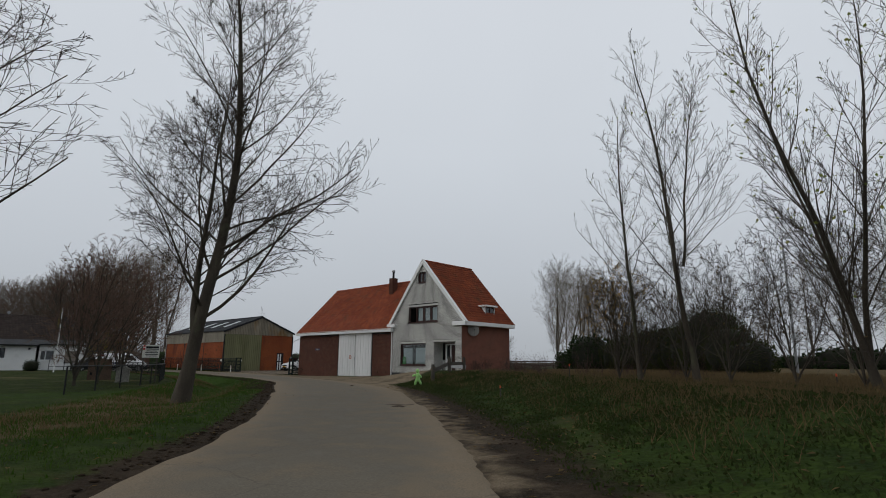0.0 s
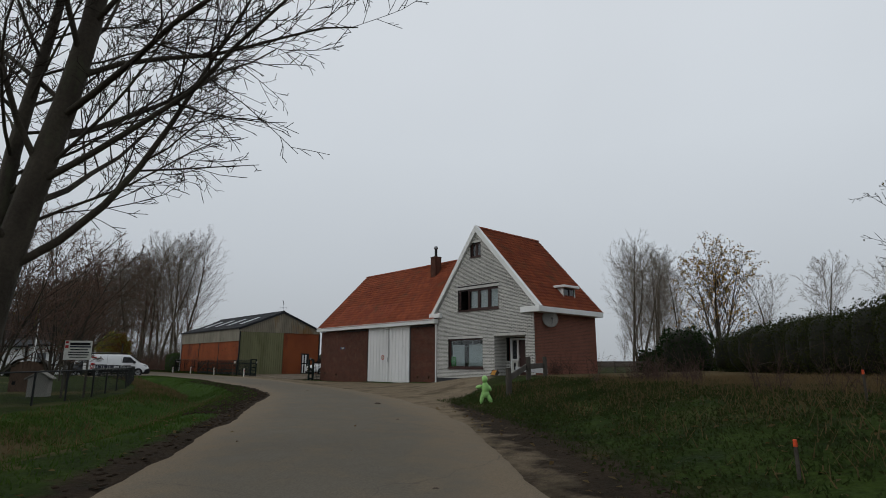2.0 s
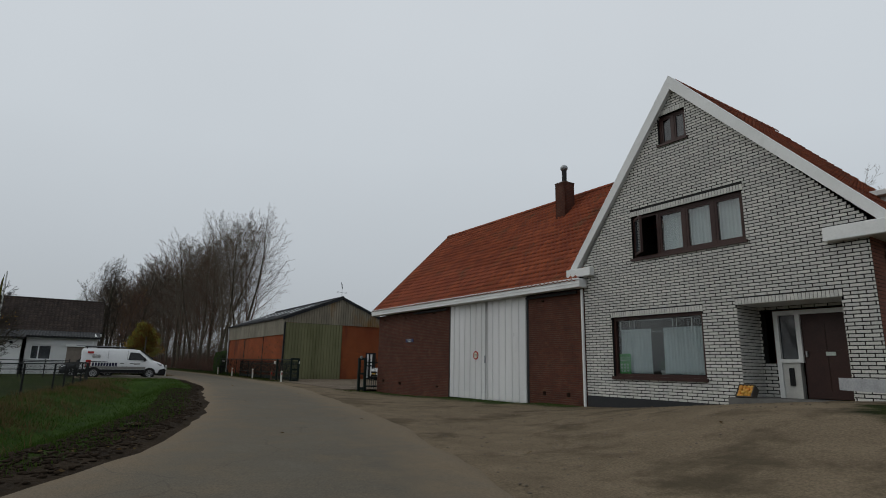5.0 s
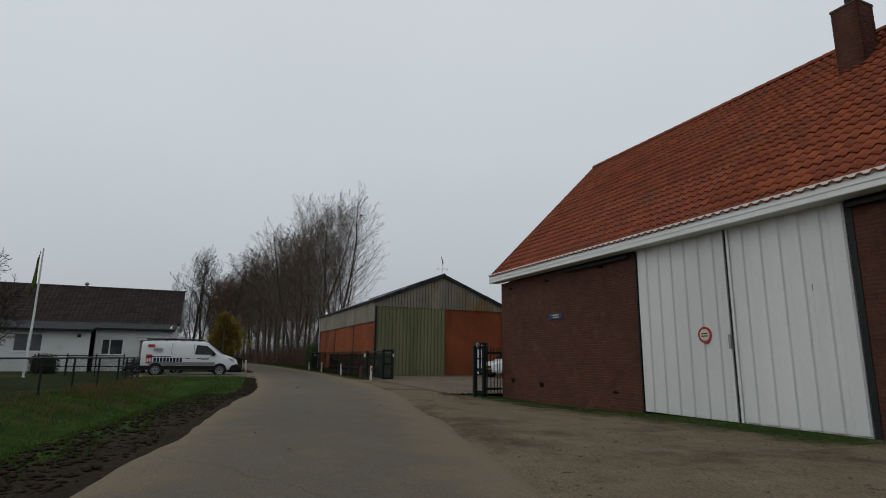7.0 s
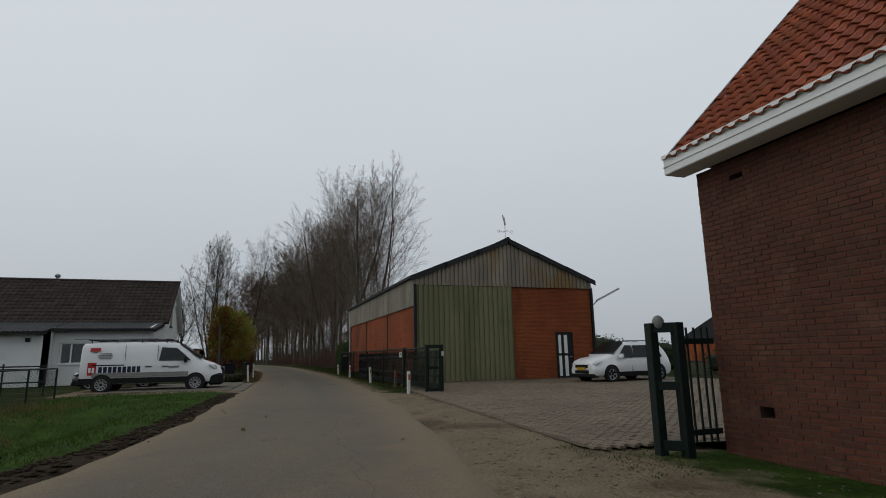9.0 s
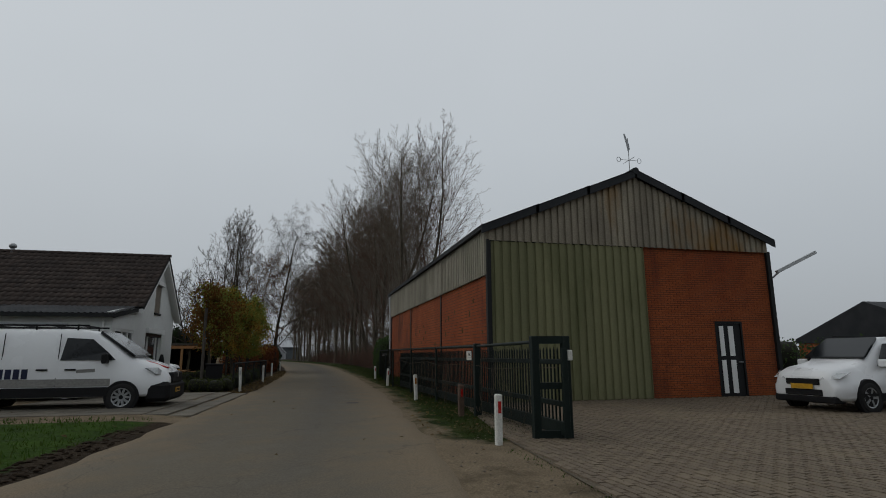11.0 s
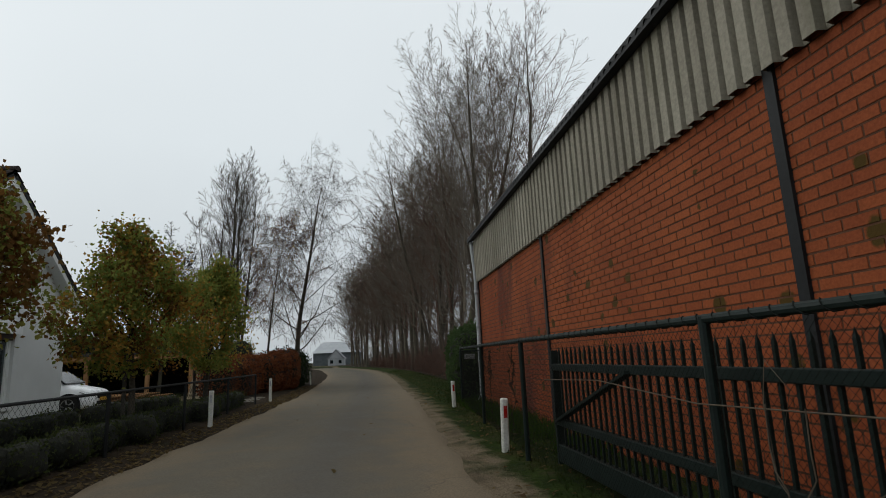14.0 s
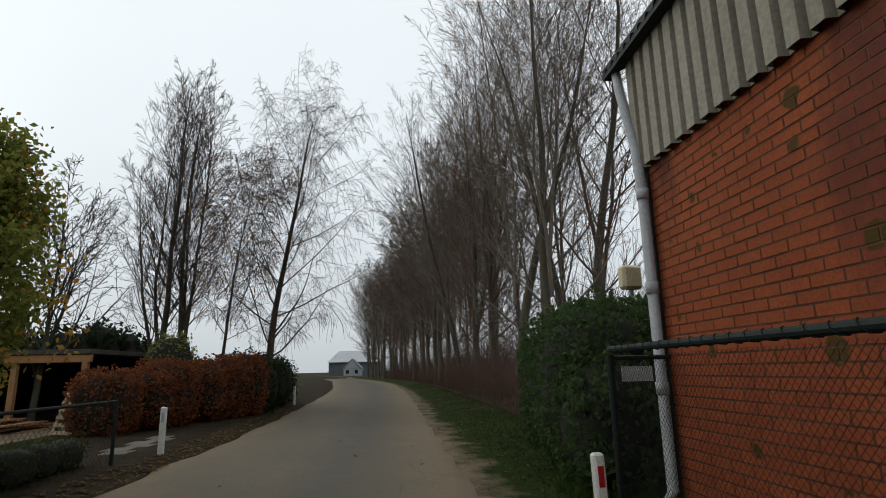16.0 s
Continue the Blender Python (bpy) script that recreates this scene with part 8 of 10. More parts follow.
        plate_shape(van, "headlamp", [(s * 0.55, 5.02, 0.82), (s * 0.86, 4.86, 0.86), (s * 0.90, 4.62, 1.02), (s * 0.78, 4.86, 1.02)], (s * 0.05, 0.06, 0.01), LENS, "clear wraparound headlamp")
    plate_shape(van, "windscreen", [(-0.80, 4.34, 1.285), (0.80, 4.34, 1.285), (0.72, 3.50, 1.885), (-0.72, 3.50, 1.885)], (0, 0.035, 0.05), CAR_GLASS, "raked dark windscreen")
    bm = bmesh.new()
    box(bm, -0.93, 0.93, 4.66, 5.24, 0.2, 0.68, 0.09)
    part("bumper", bm, BLACK_PLASTIC, van, "black front bumper")
    bm = bmesh.new()
    box(bm, -0.97, 0.97, -0.06, 0.1, 0.3, 0.56, 0.04)
    part("rear_bumper", bm, BLACK_PLASTIC, van)
    bm = bmesh.new()
    box(bm, -0.56, 0.56, 4.95, 5.225, 0.64, 0.9, 0.03)
    part("grille", bm, BLACK_PLASTIC, van)
    bm = bmesh.new()
    box(bm, -0.06, 0.06, 5.16, 5.232, 0.76, 0.94, 0.02)
    part("badge", bm, RIM, van)
    plate_shape(van, "bonnet_stripe", [(0.2, 4.5, 1.185), (0.32, 4.5, 1.18), (0.28, 5.02, 1.0), (0.16, 5.02, 1.005)], (0, 0.01, 0.02), SIGN_RED)
    bm = bmesh.new()
    box(bm, -0.26, 0.26, 5.235, 5.25, 0.40, 0.51)
    part("number_plate", bm, PLATE_YELLOW, van, "yellow number plate")
    bm = boxes(*[(-0.19 + 0.065 * k, -0.145 + 0.065 * k, 5.251, 5.254, 0.425, 0.485) for k in range(6)])
    part("plate_bar", bm, BLACK_PLASTIC, van)
    for s in (-0.72, 0.72):
        bm = bmesh.new()
        bar(bm, (s, 0.2, 2.07), (s, 3.25, 2.07), 0.04)
        for y in (0.3, 1.2, 2.1, 3.0):
            bar(bm, (s, y, 1.95), (s, y, 2.07), 0.03)
        part("rack_rail", bm, BLACK_PLASTIC, van)
    for y in (0.2, 0.9, 1.6, 2.3, 3.0):
        bm = bmesh.new()
        bar(bm, (-0.72, y, 2.08), (0.72, y, 2.08), 0.035)
        part("rack_bar", bm, BLACK_PLASTIC, van)
    bm = bmesh.new()
    bar(bm, (0.3, -0.35, 2.12), (0.3, 2.6, 2.12), 0.06, 0.04)
    bar(bm, (0.55, -0.35, 2.12), (0.55, 2.6, 2.12), 0.06, 0.04)
    for k in range(8):
        bar(bm, (0.3, -0.2 + 0.37 * k, 2.12), (0.55, -0.2 + 0.37 * k, 2.12), 0.03)
    tagged(part("ladder", bm, GALVANISED, van), "aluminium ladder on the roof rack")
    plate_shape(van, "rear_window", [(-0.7, -0.005, 1.2), (0.7, -0.005, 1.2), (0.66, 0.03, 1.72), (-0.66, 0.03, 1.72)], (0, -0.02, 0), CAR_GLASS)


build_van()


def build_car(name, label, at, turn, paint_mat, length, height, half, plate=True, suv=True):
    """A small car or SUV, its nose towards its own -y."""
    car = thing(name, label, "car", at, turn=turn)
    L, Ht = length, height
    lv = [(0.0, 0.92), (0.1, 0.98), (0.3, 1.0), (0.48, 0.99), (0.56, 0.95), (0.8, 0.9), (0.94, 0.84), (1.0, 0.7)]
    zb = 0.26 if suv else 0.2
    belt = Ht * 0.60
    st = [(0.0, zb + 0.08, Ht * 0.46, half * 0.80, 0.95), (0.1, zb, Ht * 0.54, half * 0.9, 0.95), (0.35, zb, Ht * 0.59, half * 0.97, 0.93), (L * 0.2, zb, Ht * 0.635, half, 0.9), (L * 0.27, zb, Ht * 0.70, half, 0.86), (L * 0.36, zb, Ht * 0.88, half, 0.84), (L * 0.43, zb, Ht * 0.975, half, 0.83), (L * 0.55, zb, Ht, half, 0.83), (L * 0.75, zb, Ht * 0.985, half, 0.83), (L * 0.9, zb, Ht * 0.93, half * 0.98, 0.84), (L * 0.965, zb, Ht * 0.76, half * 0.95, 0.88), (L, zb + 0.1, Ht * 0.6, half * 0.88, 0.94)]
    car_body(car, st, paint_mat, lv)
    for s in (1, -1):
        for a, b, c, d in ((0.30, 0.50, 0.475, 0.40), (0.515, 0.70, 0.70, 0.50), (0.715, 0.86, 0.80, 0.712)):
            plate_shape(car, "side_window", [(s * half * 0.945, L * a, belt), (s * half * 0.945, L * b, belt), (s * half * 0.83, L * c, Ht * 0.90), (s * half * 0.83, L * d, Ht * 0.90)], (s * 0.05, 0, 0.0), CAR_GLASS)
        for y in (0.2, 0.805):
            bm = bmesh.new()
            tube(bm, [(s * half * 0.9, L * y, 0.34), (s * (half + 0.006), L * y, 0.34)], 0.385, 26)
            part("wheel_arch", bm, BLACK_PLASTIC, car)
            wheel(car, s * (half - 0.075), L * y, 0.33, s, 5)
        plate_shape(car, "headlamp", [(s * half * 0.45, 0.02, Ht * 0.43), (s * half * 0.86, 0.14, Ht * 0.44), (s * half * 0.93, 0.42, Ht * 0.52), (s * half * 0.6, 0.12, Ht * 0.50)], (s * 0.03, -0.05, 0.01), LENS)
        plate_shape(car, "side_cladding", [(s * half * 0.965, 0.5, zb - 0.02), (s * half * 0.965, L - 0.5, zb - 0.02), (s * half * 0.99, L - 0.5, zb + 0.16), (s * half * 0.99, 0.5, zb + 0.16)], (s * 0.03, 0, 0), BLACK_PLASTIC)
        bm = bmesh.new()
        box(bm, s * half * 0.95, s * (half + 0.2), L * 0.30, L * 0.30 + 0.1, belt - 0.02, belt + 0.15, 0.025)
        part("wing_mirror", bm, paint_mat, car)
        for y in (0.46, 0.66):
            plate_shape(car, "door_gap", [(s * half * 0.98, L * y, zb + 0.16), (s * half * 0.98, L * y + 0.012, zb + 0.16), (s * half * 0.94, L * y + 0.012, belt), (s * half * 0.94, L * y, belt)], (s * 0.03, 0, 0), BLACK_PLASTIC)
        if suv:
            bm = bmesh.new()
            bar(bm, (s * half * 0.62, L * 0.46, Ht + 0.03), (s * half * 0.62, L * 0.86, Ht + 0.02), 0.035)
            part("roof_rail", bm, BLACK_PLASTIC, car)
    plate_shape(car, "windscreen", [(-half * 0.80, L * 0.262, Ht * 0.70), (half * 0.80, L * 0.262, Ht * 0.70), (half * 0.66, L * 0.42, Ht * 0.965), (-half * 0.66, L * 0.42, Ht * 0.965)], (0, -0.03, 0.045), CAR_GLASS)
    bm = bmesh.new()
    box(bm, -half * 0.45, half * 0.45, -0.035, 0.12, Ht * 0.36, Ht * 0.44, 0.015)
    box(bm, -half * 0.5, half * 0.5, -0.03, 0.12, Ht * 0.22, Ht * 0.30, 0.015)
    part("grille", bm, BLACK_PLASTIC, car)
    bm = bmesh.new()
    box(bm, -half * 0.84, half * 0.84, -0.02, 0.3, zb - 0.05, zb + 0.1, 0.03)
    part("bumper", bm, BLACK_PLASTIC, car)
    if plate:
        bm = bmesh.new()
        box(bm, -0.26, 0.26, -0.05, -0.036, Ht * 0.305, Ht * 0.305 + 0.11)
        part("number_plate", bm, PLATE_YELLOW, car, "yellow number plate")
    return car


build_car("suv", "white family SUV with a muddy flank in the yard", (-59.4, 43.9, 0.0), 6, CAR_WHITE, 4.25, 1.66, 0.88)
build_car("dark_car", "dark car standing behind the van", (-68.3, 23.3, 0.0), 180, CAR_DARK, 3.6, 1.5, 0.82).matrix_basis = pose(-68.3, 23.3, 0.0, 0, 0, 0)
build_car("city_car", "small white city car before the carport", (-86.2, 25.4, 0.0), 180, CAR_WHITE, 3.5, 1.45, 0.82, suv=False)


# ---------------------------------------------------------------- fences and gates
def chain_link(name, parent, p0, p1, z0, z1, mat, cell=0.052, r=0.0013):
    """Wire mesh as thin crossed rods."""
    p0, p1 = np.array(p0, float), np.array(p1, float)
    L = np.linalg.norm(p1 - p0)
    u = (p1 - p0) / L
    H = z1 - z0
    lines = []
    n = int((L + H) / cell)
    for k in range(n + 1):
        s = k * cell
        for sg in (1, -1):
            a, b = s, s - H
            za, zb_ = z0, z1
            lo, hi = max(0.0, b), min(L, a)
            if hi <= lo:
                continue
            q0, q1 = (a - hi) / H, (a - lo) / H
            xa, xb = hi, lo
            za, zb_ = z0 + H * q0, z0 + H * q1
            if sg < 0:
                xa, xb = L - xa, L - xb
            off = 0.003 * sg
            nrm = np.array([-u[1], u[0]]) * off
            A, B = p0 + u * xa + nrm, p0 + u * xb + nrm
            lines.append(([np.array([A[0], A[1], za]), np.array([B[0], B[1], zb_])], [r, r]))
    return part(name, rods(name, lines, 3, mat), mat, parent)


WIRE = surface("dull_green_wire", (0.007, 0.010, 0.009), (0.011, 0.014, 0.012), 5, 30, 0.7, 0, spec=0.15)
fence_r = thing("chain_link_fence", "dark green chain-link fence along the shed", "fence")
FY = 36.55


def fence_y(x):
    return FY + 0.064 * max(0.0, -72.6 - x)


for x in (-60.6, -64.5, -68.4, -72.6, -76.7, -81.1):
    bm = bmesh.new()
    big = x == -60.6
    if big:
        box(bm, x - 0.07, x + 0.07, FY - 0.07, FY + 0.07, -0.1, 1.54, 0.008)
    else:
        tube(bm, [(x, fence_y(x), -0.1), (x, fence_y(x), 1.53)], 0.035, 10)
    part("post", bm, GREEN_STEEL, fence_r)
bm = bmesh.new()
RAIL = [(-57.15, FY - 0.1, 1.49), (-60.4, FY, 1.48), (-64.5, FY, 1.5), (-72.6, FY, 1.53), (-81.1, fence_y(-81.1), 1.58)]
tube(bm, RAIL, 0.03, 10)
top_rail = part("rail", bm, GREEN_STEEL, fence_r)
# wire wound round the rail
coil = []
for q in range(900):
    x = -60.5 - 20.5 * q / 899
    z = np.interp(-x, [60.4, 64.5, 72.6, 81.1], [1.48, 1.5, 1.53, 1.58])
    coil.append(np.array([x, fence_y(x) + 0.034 * math.sin(q * 0.9), z + 0.034 * math.cos(q * 0.9)]))
part("wound_wire", rods("wound_wire", [(coil, [0.0045] * 900)], 3, WIRE), WIRE, top_rail)
chain_link("wire_mesh", fence_r, (-60.4, FY), (-57.15, FY - 0.1), 0.08, 1.46, WIRE)
chain_link("wire_mesh", fence_r, (-72.6, FY), (-60.5, FY), 0.08, 1.49, WIRE)
chain_link("wire_mesh", fence_r, (-81.1, fence_y(-81.1)), (-72.6, FY), 0.08, 1.51, WIRE)
# return of the fence to the shed
bm = bmesh.new()
tube(bm, [(-81.1, fence_y(-81.1), 1.5), (-81.2, 37.74, 1.5)], 0.022, 8)
part("rail", bm, GREEN_STEEL, fence_r)
chain_link("wire_mesh", fence_r, (-81.1, fence_y(-81.1)), (-81.2, 37.74), 0.08, 1.5, WIRE)
fence_plate = part("name_plate", boxes((-81.12, -81.1, 37.2, 37.5, 1.28, 1.42)), GREY_PLASTIC, fence_r, "small grey plate on the wire")

sliding = thing("sliding_gate", "long dark green steel sliding gate, standing open", "gate")
GY = 36.8
for nm, z0, z1 in (("bottom_rail", 0.08, 0.28), ("middle_rail", 0.50, 0.58), ("top_rail", 1.14, 1.22)):
    part(nm, boxes((-72.0, -56.85, GY - 0.04, GY + 0.04, z0, z1), bevel=0.006), GREEN_STEEL, sliding)
k = 0
picket = None
for x in np.arange(-71.8, -56.95, 0.135):
    if picket is None:
        bm = bmesh.new()
        bar(bm, (0, 0, 0.2), (0, 0, 1.36), 0.023)
        top = [bm.verts.new(p) for p in ((-0.0115, -0.0115, 1.36), (0.0115, -0.0115, 1.36), (0.0115, 0.0115, 1.36), (-0.0115, 0.0115, 1.36))]
        tip = bm.verts.new((0, 0, 1.42))
        for i in range(4):
            bm.faces.new((top[i], top[(i + 1) % 4], tip))
        picket = part("picket", bm, GREEN_STEEL, sliding)
        picket.matrix_basis = Matrix.Translation((x, GY, 0))
    else:
        ob = new("picket", picket.data)
        ob.parent = sliding
        ob.matrix_basis = Matrix.Translation((x, GY, 0))
bm = bmesh.new()
bar(bm, (-71.9, GY - 0.045, 0.55), (-69.9, GY - 0.045, 1.16), 0.03, 0.09, (0, 1, 0))
part("brace", bm, GREEN_STEEL, sliding)
for x in (-72.0, -56.85):
    part("end_post", boxes((x - 0.03, x + 0.03, GY - 0.045, GY + 0.045, 0.05, 1.38), bevel=0.006), GREEN_STEEL, sliding)
# guide portals of the gate at both sides of the yard's mouth
def portal(x, ys, name, label, h=1.55, along="x"):
    g = thing(name, label, "gate post")
    p = ys
    for q in p:
        part("post", boxes((q[0] - 0.06, q[0] + 0.06, q[1] - 0.06, q[1] + 0.06, -0.25, h), bevel=0.008), GREEN_STEEL, g)
    for z0, z1 in ((h - 0.12, h), (h - 0.82, h - 0.72), (0.02, 0.14)):
        bm = bmesh.new()
        bar(bm, (p[0][0], p[0][1], (z0 + z1) / 2), (p[1][0], p[1][1], (z0 + z1) / 2), 0.1, z1 - z0)
        part("crossbar", bm, GREEN_STEEL, g)
    return g


portal(0, ((-57.12, 36.42), (-57.02, 36.9)), "gate_portal", "dark green steel guide portal of the sliding gate", 1.58)
bm = boxes((-56.88, -56.8, GY + 0.046, GY + 0.12, 1.2, 1.36), bevel=0.01)
tagged(part("gate_sensor", bm, POST_WHITE, None), "small white sensor box on the gate's end post", "sensor")
gp = portal(0, ((-44.67, 35.6), (-44.47, 35.83)), "gate_portal", "dark green steel catch portal beside the barn", 1.55)
bm = bmesh.new()
bmesh.ops.create_uvsphere(bm, u_segments=16, v_segments=8, radius=0.075, matrix=Matrix.Translation((-44.61, 35.67, 1.55)) @ Matrix.Diagonal((1, 1, 1.3, 1)))
tagged(part("gate_lamp", bm, surface("grey_dome", (0.22, 0.22, 0.2), (0.16, 0.16, 0.15), 4, 30, 0.6, 0.1), None, smooth=True), "grey domed lamp on top of the gate portal", "lamp")
stub = thing("bar_fence", "short dark green bar fence against the barn", "fence")
for z in (0.18, 1.32):
    part("rail", boxes((-44.79, -44.71, 36.02, 36.62, z - 0.035, z + 0.035)), GREEN_STEEL, stub)
for y in (36.1, 36.22, 36.34, 36.46, 36.56):
    bm = bmesh.new()
    bar(bm, (-44.75, y, 0.05), (-44.75, y, 1.5), 0.022)
    part("picket", bm, GREEN_STEEL, stub)
abc = thing("fence_sign", "white plate with dark lettering on the fence", "sign", (-61.02, FY - 0.05, 1.28))
part("plate", boxes((-0.18, 0.18, -0.012, 0, -0.1, 0.1), bevel=0.003), POST_WHITE, abc)
txt = bpy.data.curves.new("lettering", "FONT")
txt.body, txt.size, txt.extrude, txt.align_x = "ABC", 0.105, 0.001, "CENTER"
txt.materials.append(BLACK_PLASTIC)
lettering = new("lettering", txt)
lettering.parent = abc
lettering.matrix_basis = pose(0.06, -0.0145, -0.005, 90, 0, 0)
part("print", boxes((-0.03, 0.15, -0.0155, -0.0125, -0.055, -0.035)), GREY_PLASTIC, abc)
# dry climber stems on the fence
lines = []
rv = np.random.default_rng(31)
for k in range(20):
    x = rv.uniform(-68, -56.8)
    p = np.array([x, FY - 0.05, 0.1])
    ps = [p]
    for q in range(6):
        p = p + np.array([rv.normal(0, 0.12), rv.normal(0, 0.008), rv.uniform(0.08, 0.26)])
        p[2] = min(p[2], 1.42)
        ps.append(p)
    for q in range(3):
        p = p + np.array([rv.normal(0, 0.12), rv.normal(0, 0.01), -rv.uniform(0.05, 0.25)])
        ps.append(p)
    lines.append((ps, [0.0035] * 6 + [0.0025] * 4))
for k in range(15):
    x0, w, d = -67.6 + 0.72 * k + rv.uniform(-0.2, 0.2), rv.uniform(0.12, 0.3), rv.uniform(0.45, 1.0)
    lines.append(([np.array([x0 + w * math.sin(math.pi * (q / 12 - 0.5)) + rv.normal(0, 0.01), FY - 0.06 + rv.normal(0, 0.006), 1.06 - d * math.cos(math.pi * (q / 12 - 0.5)) ** 0.7]) for q in range(13)], [0.0045] * 13))
ps = [np.array([-71.5 + 1.5 * q, FY - 0.05, 1.06 + 0.05 * math.sin(q * 2.1)]) for q in range(11)]
lines.append((ps, [0.0045] * 11))
tagged(new("dry_vine", rods("dry_vine", lines, 4, surface("dry_stem", (0.12, 0.095, 0.066), (0.075, 0.06, 0.044), 4, 30, 0.9, 0))), "dry leafless climber stems tangled in the fence", "climber", kind="stuff")
DEAD_STEM = surface("dead_climber", (0.06, 0.04, 0.026), (0.035, 0.025, 0.018), 4, 30, 0.9, 0.2)
for k, x in enumerate((-73.6, -75.9)):
    bm = bmesh.new()
    yf = fence_y(x) + 0.05
    for s0, drop in ((0.0, 1.15), (0.07, 0.55)):
        pts, wx = [], x + s0
        for q in range(9):
            pts.append(Vector((wx, yf + rv.normal(0, 0.02), 1.36 - drop * (q / 8) ** 1.2 + (0.1 * q if q < 2 else 0.1))))
            wx += rv.normal(0, 0.03)
        tube(bm, pts, [0.006] * 6 + [0.004] * 3, 5)
        for p in pts[1:]:
            for q in range(3):
                c = p + Vector((rv.normal(0, 0.016), rv.normal(0, 0.012), rv.normal(0, 0.03)))
                w, h = rv.uniform(0.005, 0.013), rv.uniform(0.025, 0.06)
                sl, tw = rv.normal(0, 0.01), rv.normal(0, 0.01)
                slab(bm, [c, c + Vector((w, tw, -h * 0.4)), c + Vector((sl, tw * 1.6, -h)), c + Vector((-w, -tw, -h * 0.5))], (0, -0.005, 0))
    tagged(part("dead_climber", bm, DEAD_STEM, None), "withered brown climber drooping from the fence rail", "climber")

# roadside marker posts
def marker(x, y, h, red):
    p = thing("marker_post", f"white plastic road marker post with {red} reflector" if red else "white concrete road marker post, slightly tilted", "marker post", (x, y, 0.0), "road marker posts", turn=4)
    bm = bmesh.new()
    box(bm, -0.05, 0.05, -0.05, 0.05, -0.15, h, 0.018)
    part("post", bm, POST_WHITE, p)
    part("reflector", boxes((0.049, 0.056, -0.026, 0.026, h - 0.27, h - 0.1), bevel=0.002), {"red": REFLECT_RED, "amber": REFLECT_AMBER}.get(red, GREY_PLASTIC), p)
    p.matrix_basis = pose(x, y, zat(x, y), random.uniform(-3, 3), random.uniform(-3, 3), 4)
    return p


for x, y, h, red in ((-71.2, 30.6, 0.88, ""), (-79.15, 30.85, 0.82, ""), (-87.0, 30.85, 0.84, ""), (-102.0, 30.75, 0.84, ""), (-56.85, 35.7, 0.72, "red"), (-65.3, 36.12, 0.74, "amber"), (-73.35, 36.43, 0.74, "red"), (-80.8, 36.8, 0.7, "red")):
    marker(x, y, h, red)
BROWN_POST = surface("brown_post", (0.13, 0.085, 0.06), (0.085, 0.055, 0.04), 4, 30, 0.9, 0.2)
for x, y, h in ((-60.75, 36.22, 0.66),):
    bp = thing("marker_post", "short weathered brown post with a red reflector", "marker post", (x, y, zat(x, y)), "brown marker posts", turn=4)
    part("post", boxes((-0.06, 0.06, -0.06, 0.06, -0.15, h), bevel=0.02), BROWN_POST, bp)
    part("reflector", boxes((0.059, 0.066, -0.026, 0.026, h - 0.25, h - 0.09), bevel=0.002), REFLECT_RED, bp)

# wire fence of the garden, left of the lane
def wire_fence(name, label, pts, h, step, mat, post_r=0.03, mesh=True, rail_r=0.022):
    f = thing(name, label, "fence")
    tops = []
    for (x0, y0), (x1, y1) in zip(pts, pts[1:]):
        n = max(1, round(math.dist((x0, y0), (x1, y1)) / step))
        for i in range(n + (1 if (x1, y1) == pts[-1] else 0)):
            x, y = x0 + (x1 - x0) * i / n, y0 + (y1 - y0) * i / n
            z = max(zat(x, y), -0.2)
            bm = bmesh.new()
            tube(bm, [(x, y, z - 0.2), (x, y, z * 0.4 + h)], post_r, 8)
            part("post", bm, mat, f)
            tops.append((x, y, z * 0.4 + h))
    bm = bmesh.new()
    tube(bm, tops, rail_r, 8)
    part("rail", bm, mat, f)
    if mesh:
        for a, b in zip(tops, tops[1:]):
            chain_link("wire_mesh", f, a[:2], b[:2], 0.08, min(a[2], b[2]), WIRE, 0.11, 0.0022)
    return f


wire_fence("garden_fence", "low black wire fence round the garden", [(-20.0, 11.8), (-25.9, 16.2), (-29.6, 18.4), (-36, 21.0), (-44, 23.3), (-53.5, 24.6), (-60.6, 24.7), (-61.0, 21.5)], 1.0, 2.6, BLACK_TRIM)
wire_fence("front_garden_fence", "dark wire fence along the front garden", [(-71.5, 30.3), (-85.8, 30.55)], 1.02, 3.7, BLACK_TRIM, 0.032)
yard_rail = thing("tube_rail", "dark tube railing before the white house", "railing")
for x0, y0, x1, y1 in ((-62.5, 20.0, -62.5, 23.8),):
    for z in (0.55, 1.1):
        bm = bmesh.new()
        tube(bm, [(x0, y0, z), (x1, y1, z)], 0.025, 8)
        part("rail", bm, BLACK_TRIM, yard_rail)
    for k in range(4):
        bm = bmesh.new()
        y = y0 + (y1 - y0) * k / 3
        tube(bm, [(x0, y, -0.1), (x0, y, 1.2)], 0.03, 8)
        part("post", bm, BLACK_TRIM, yard_rail)


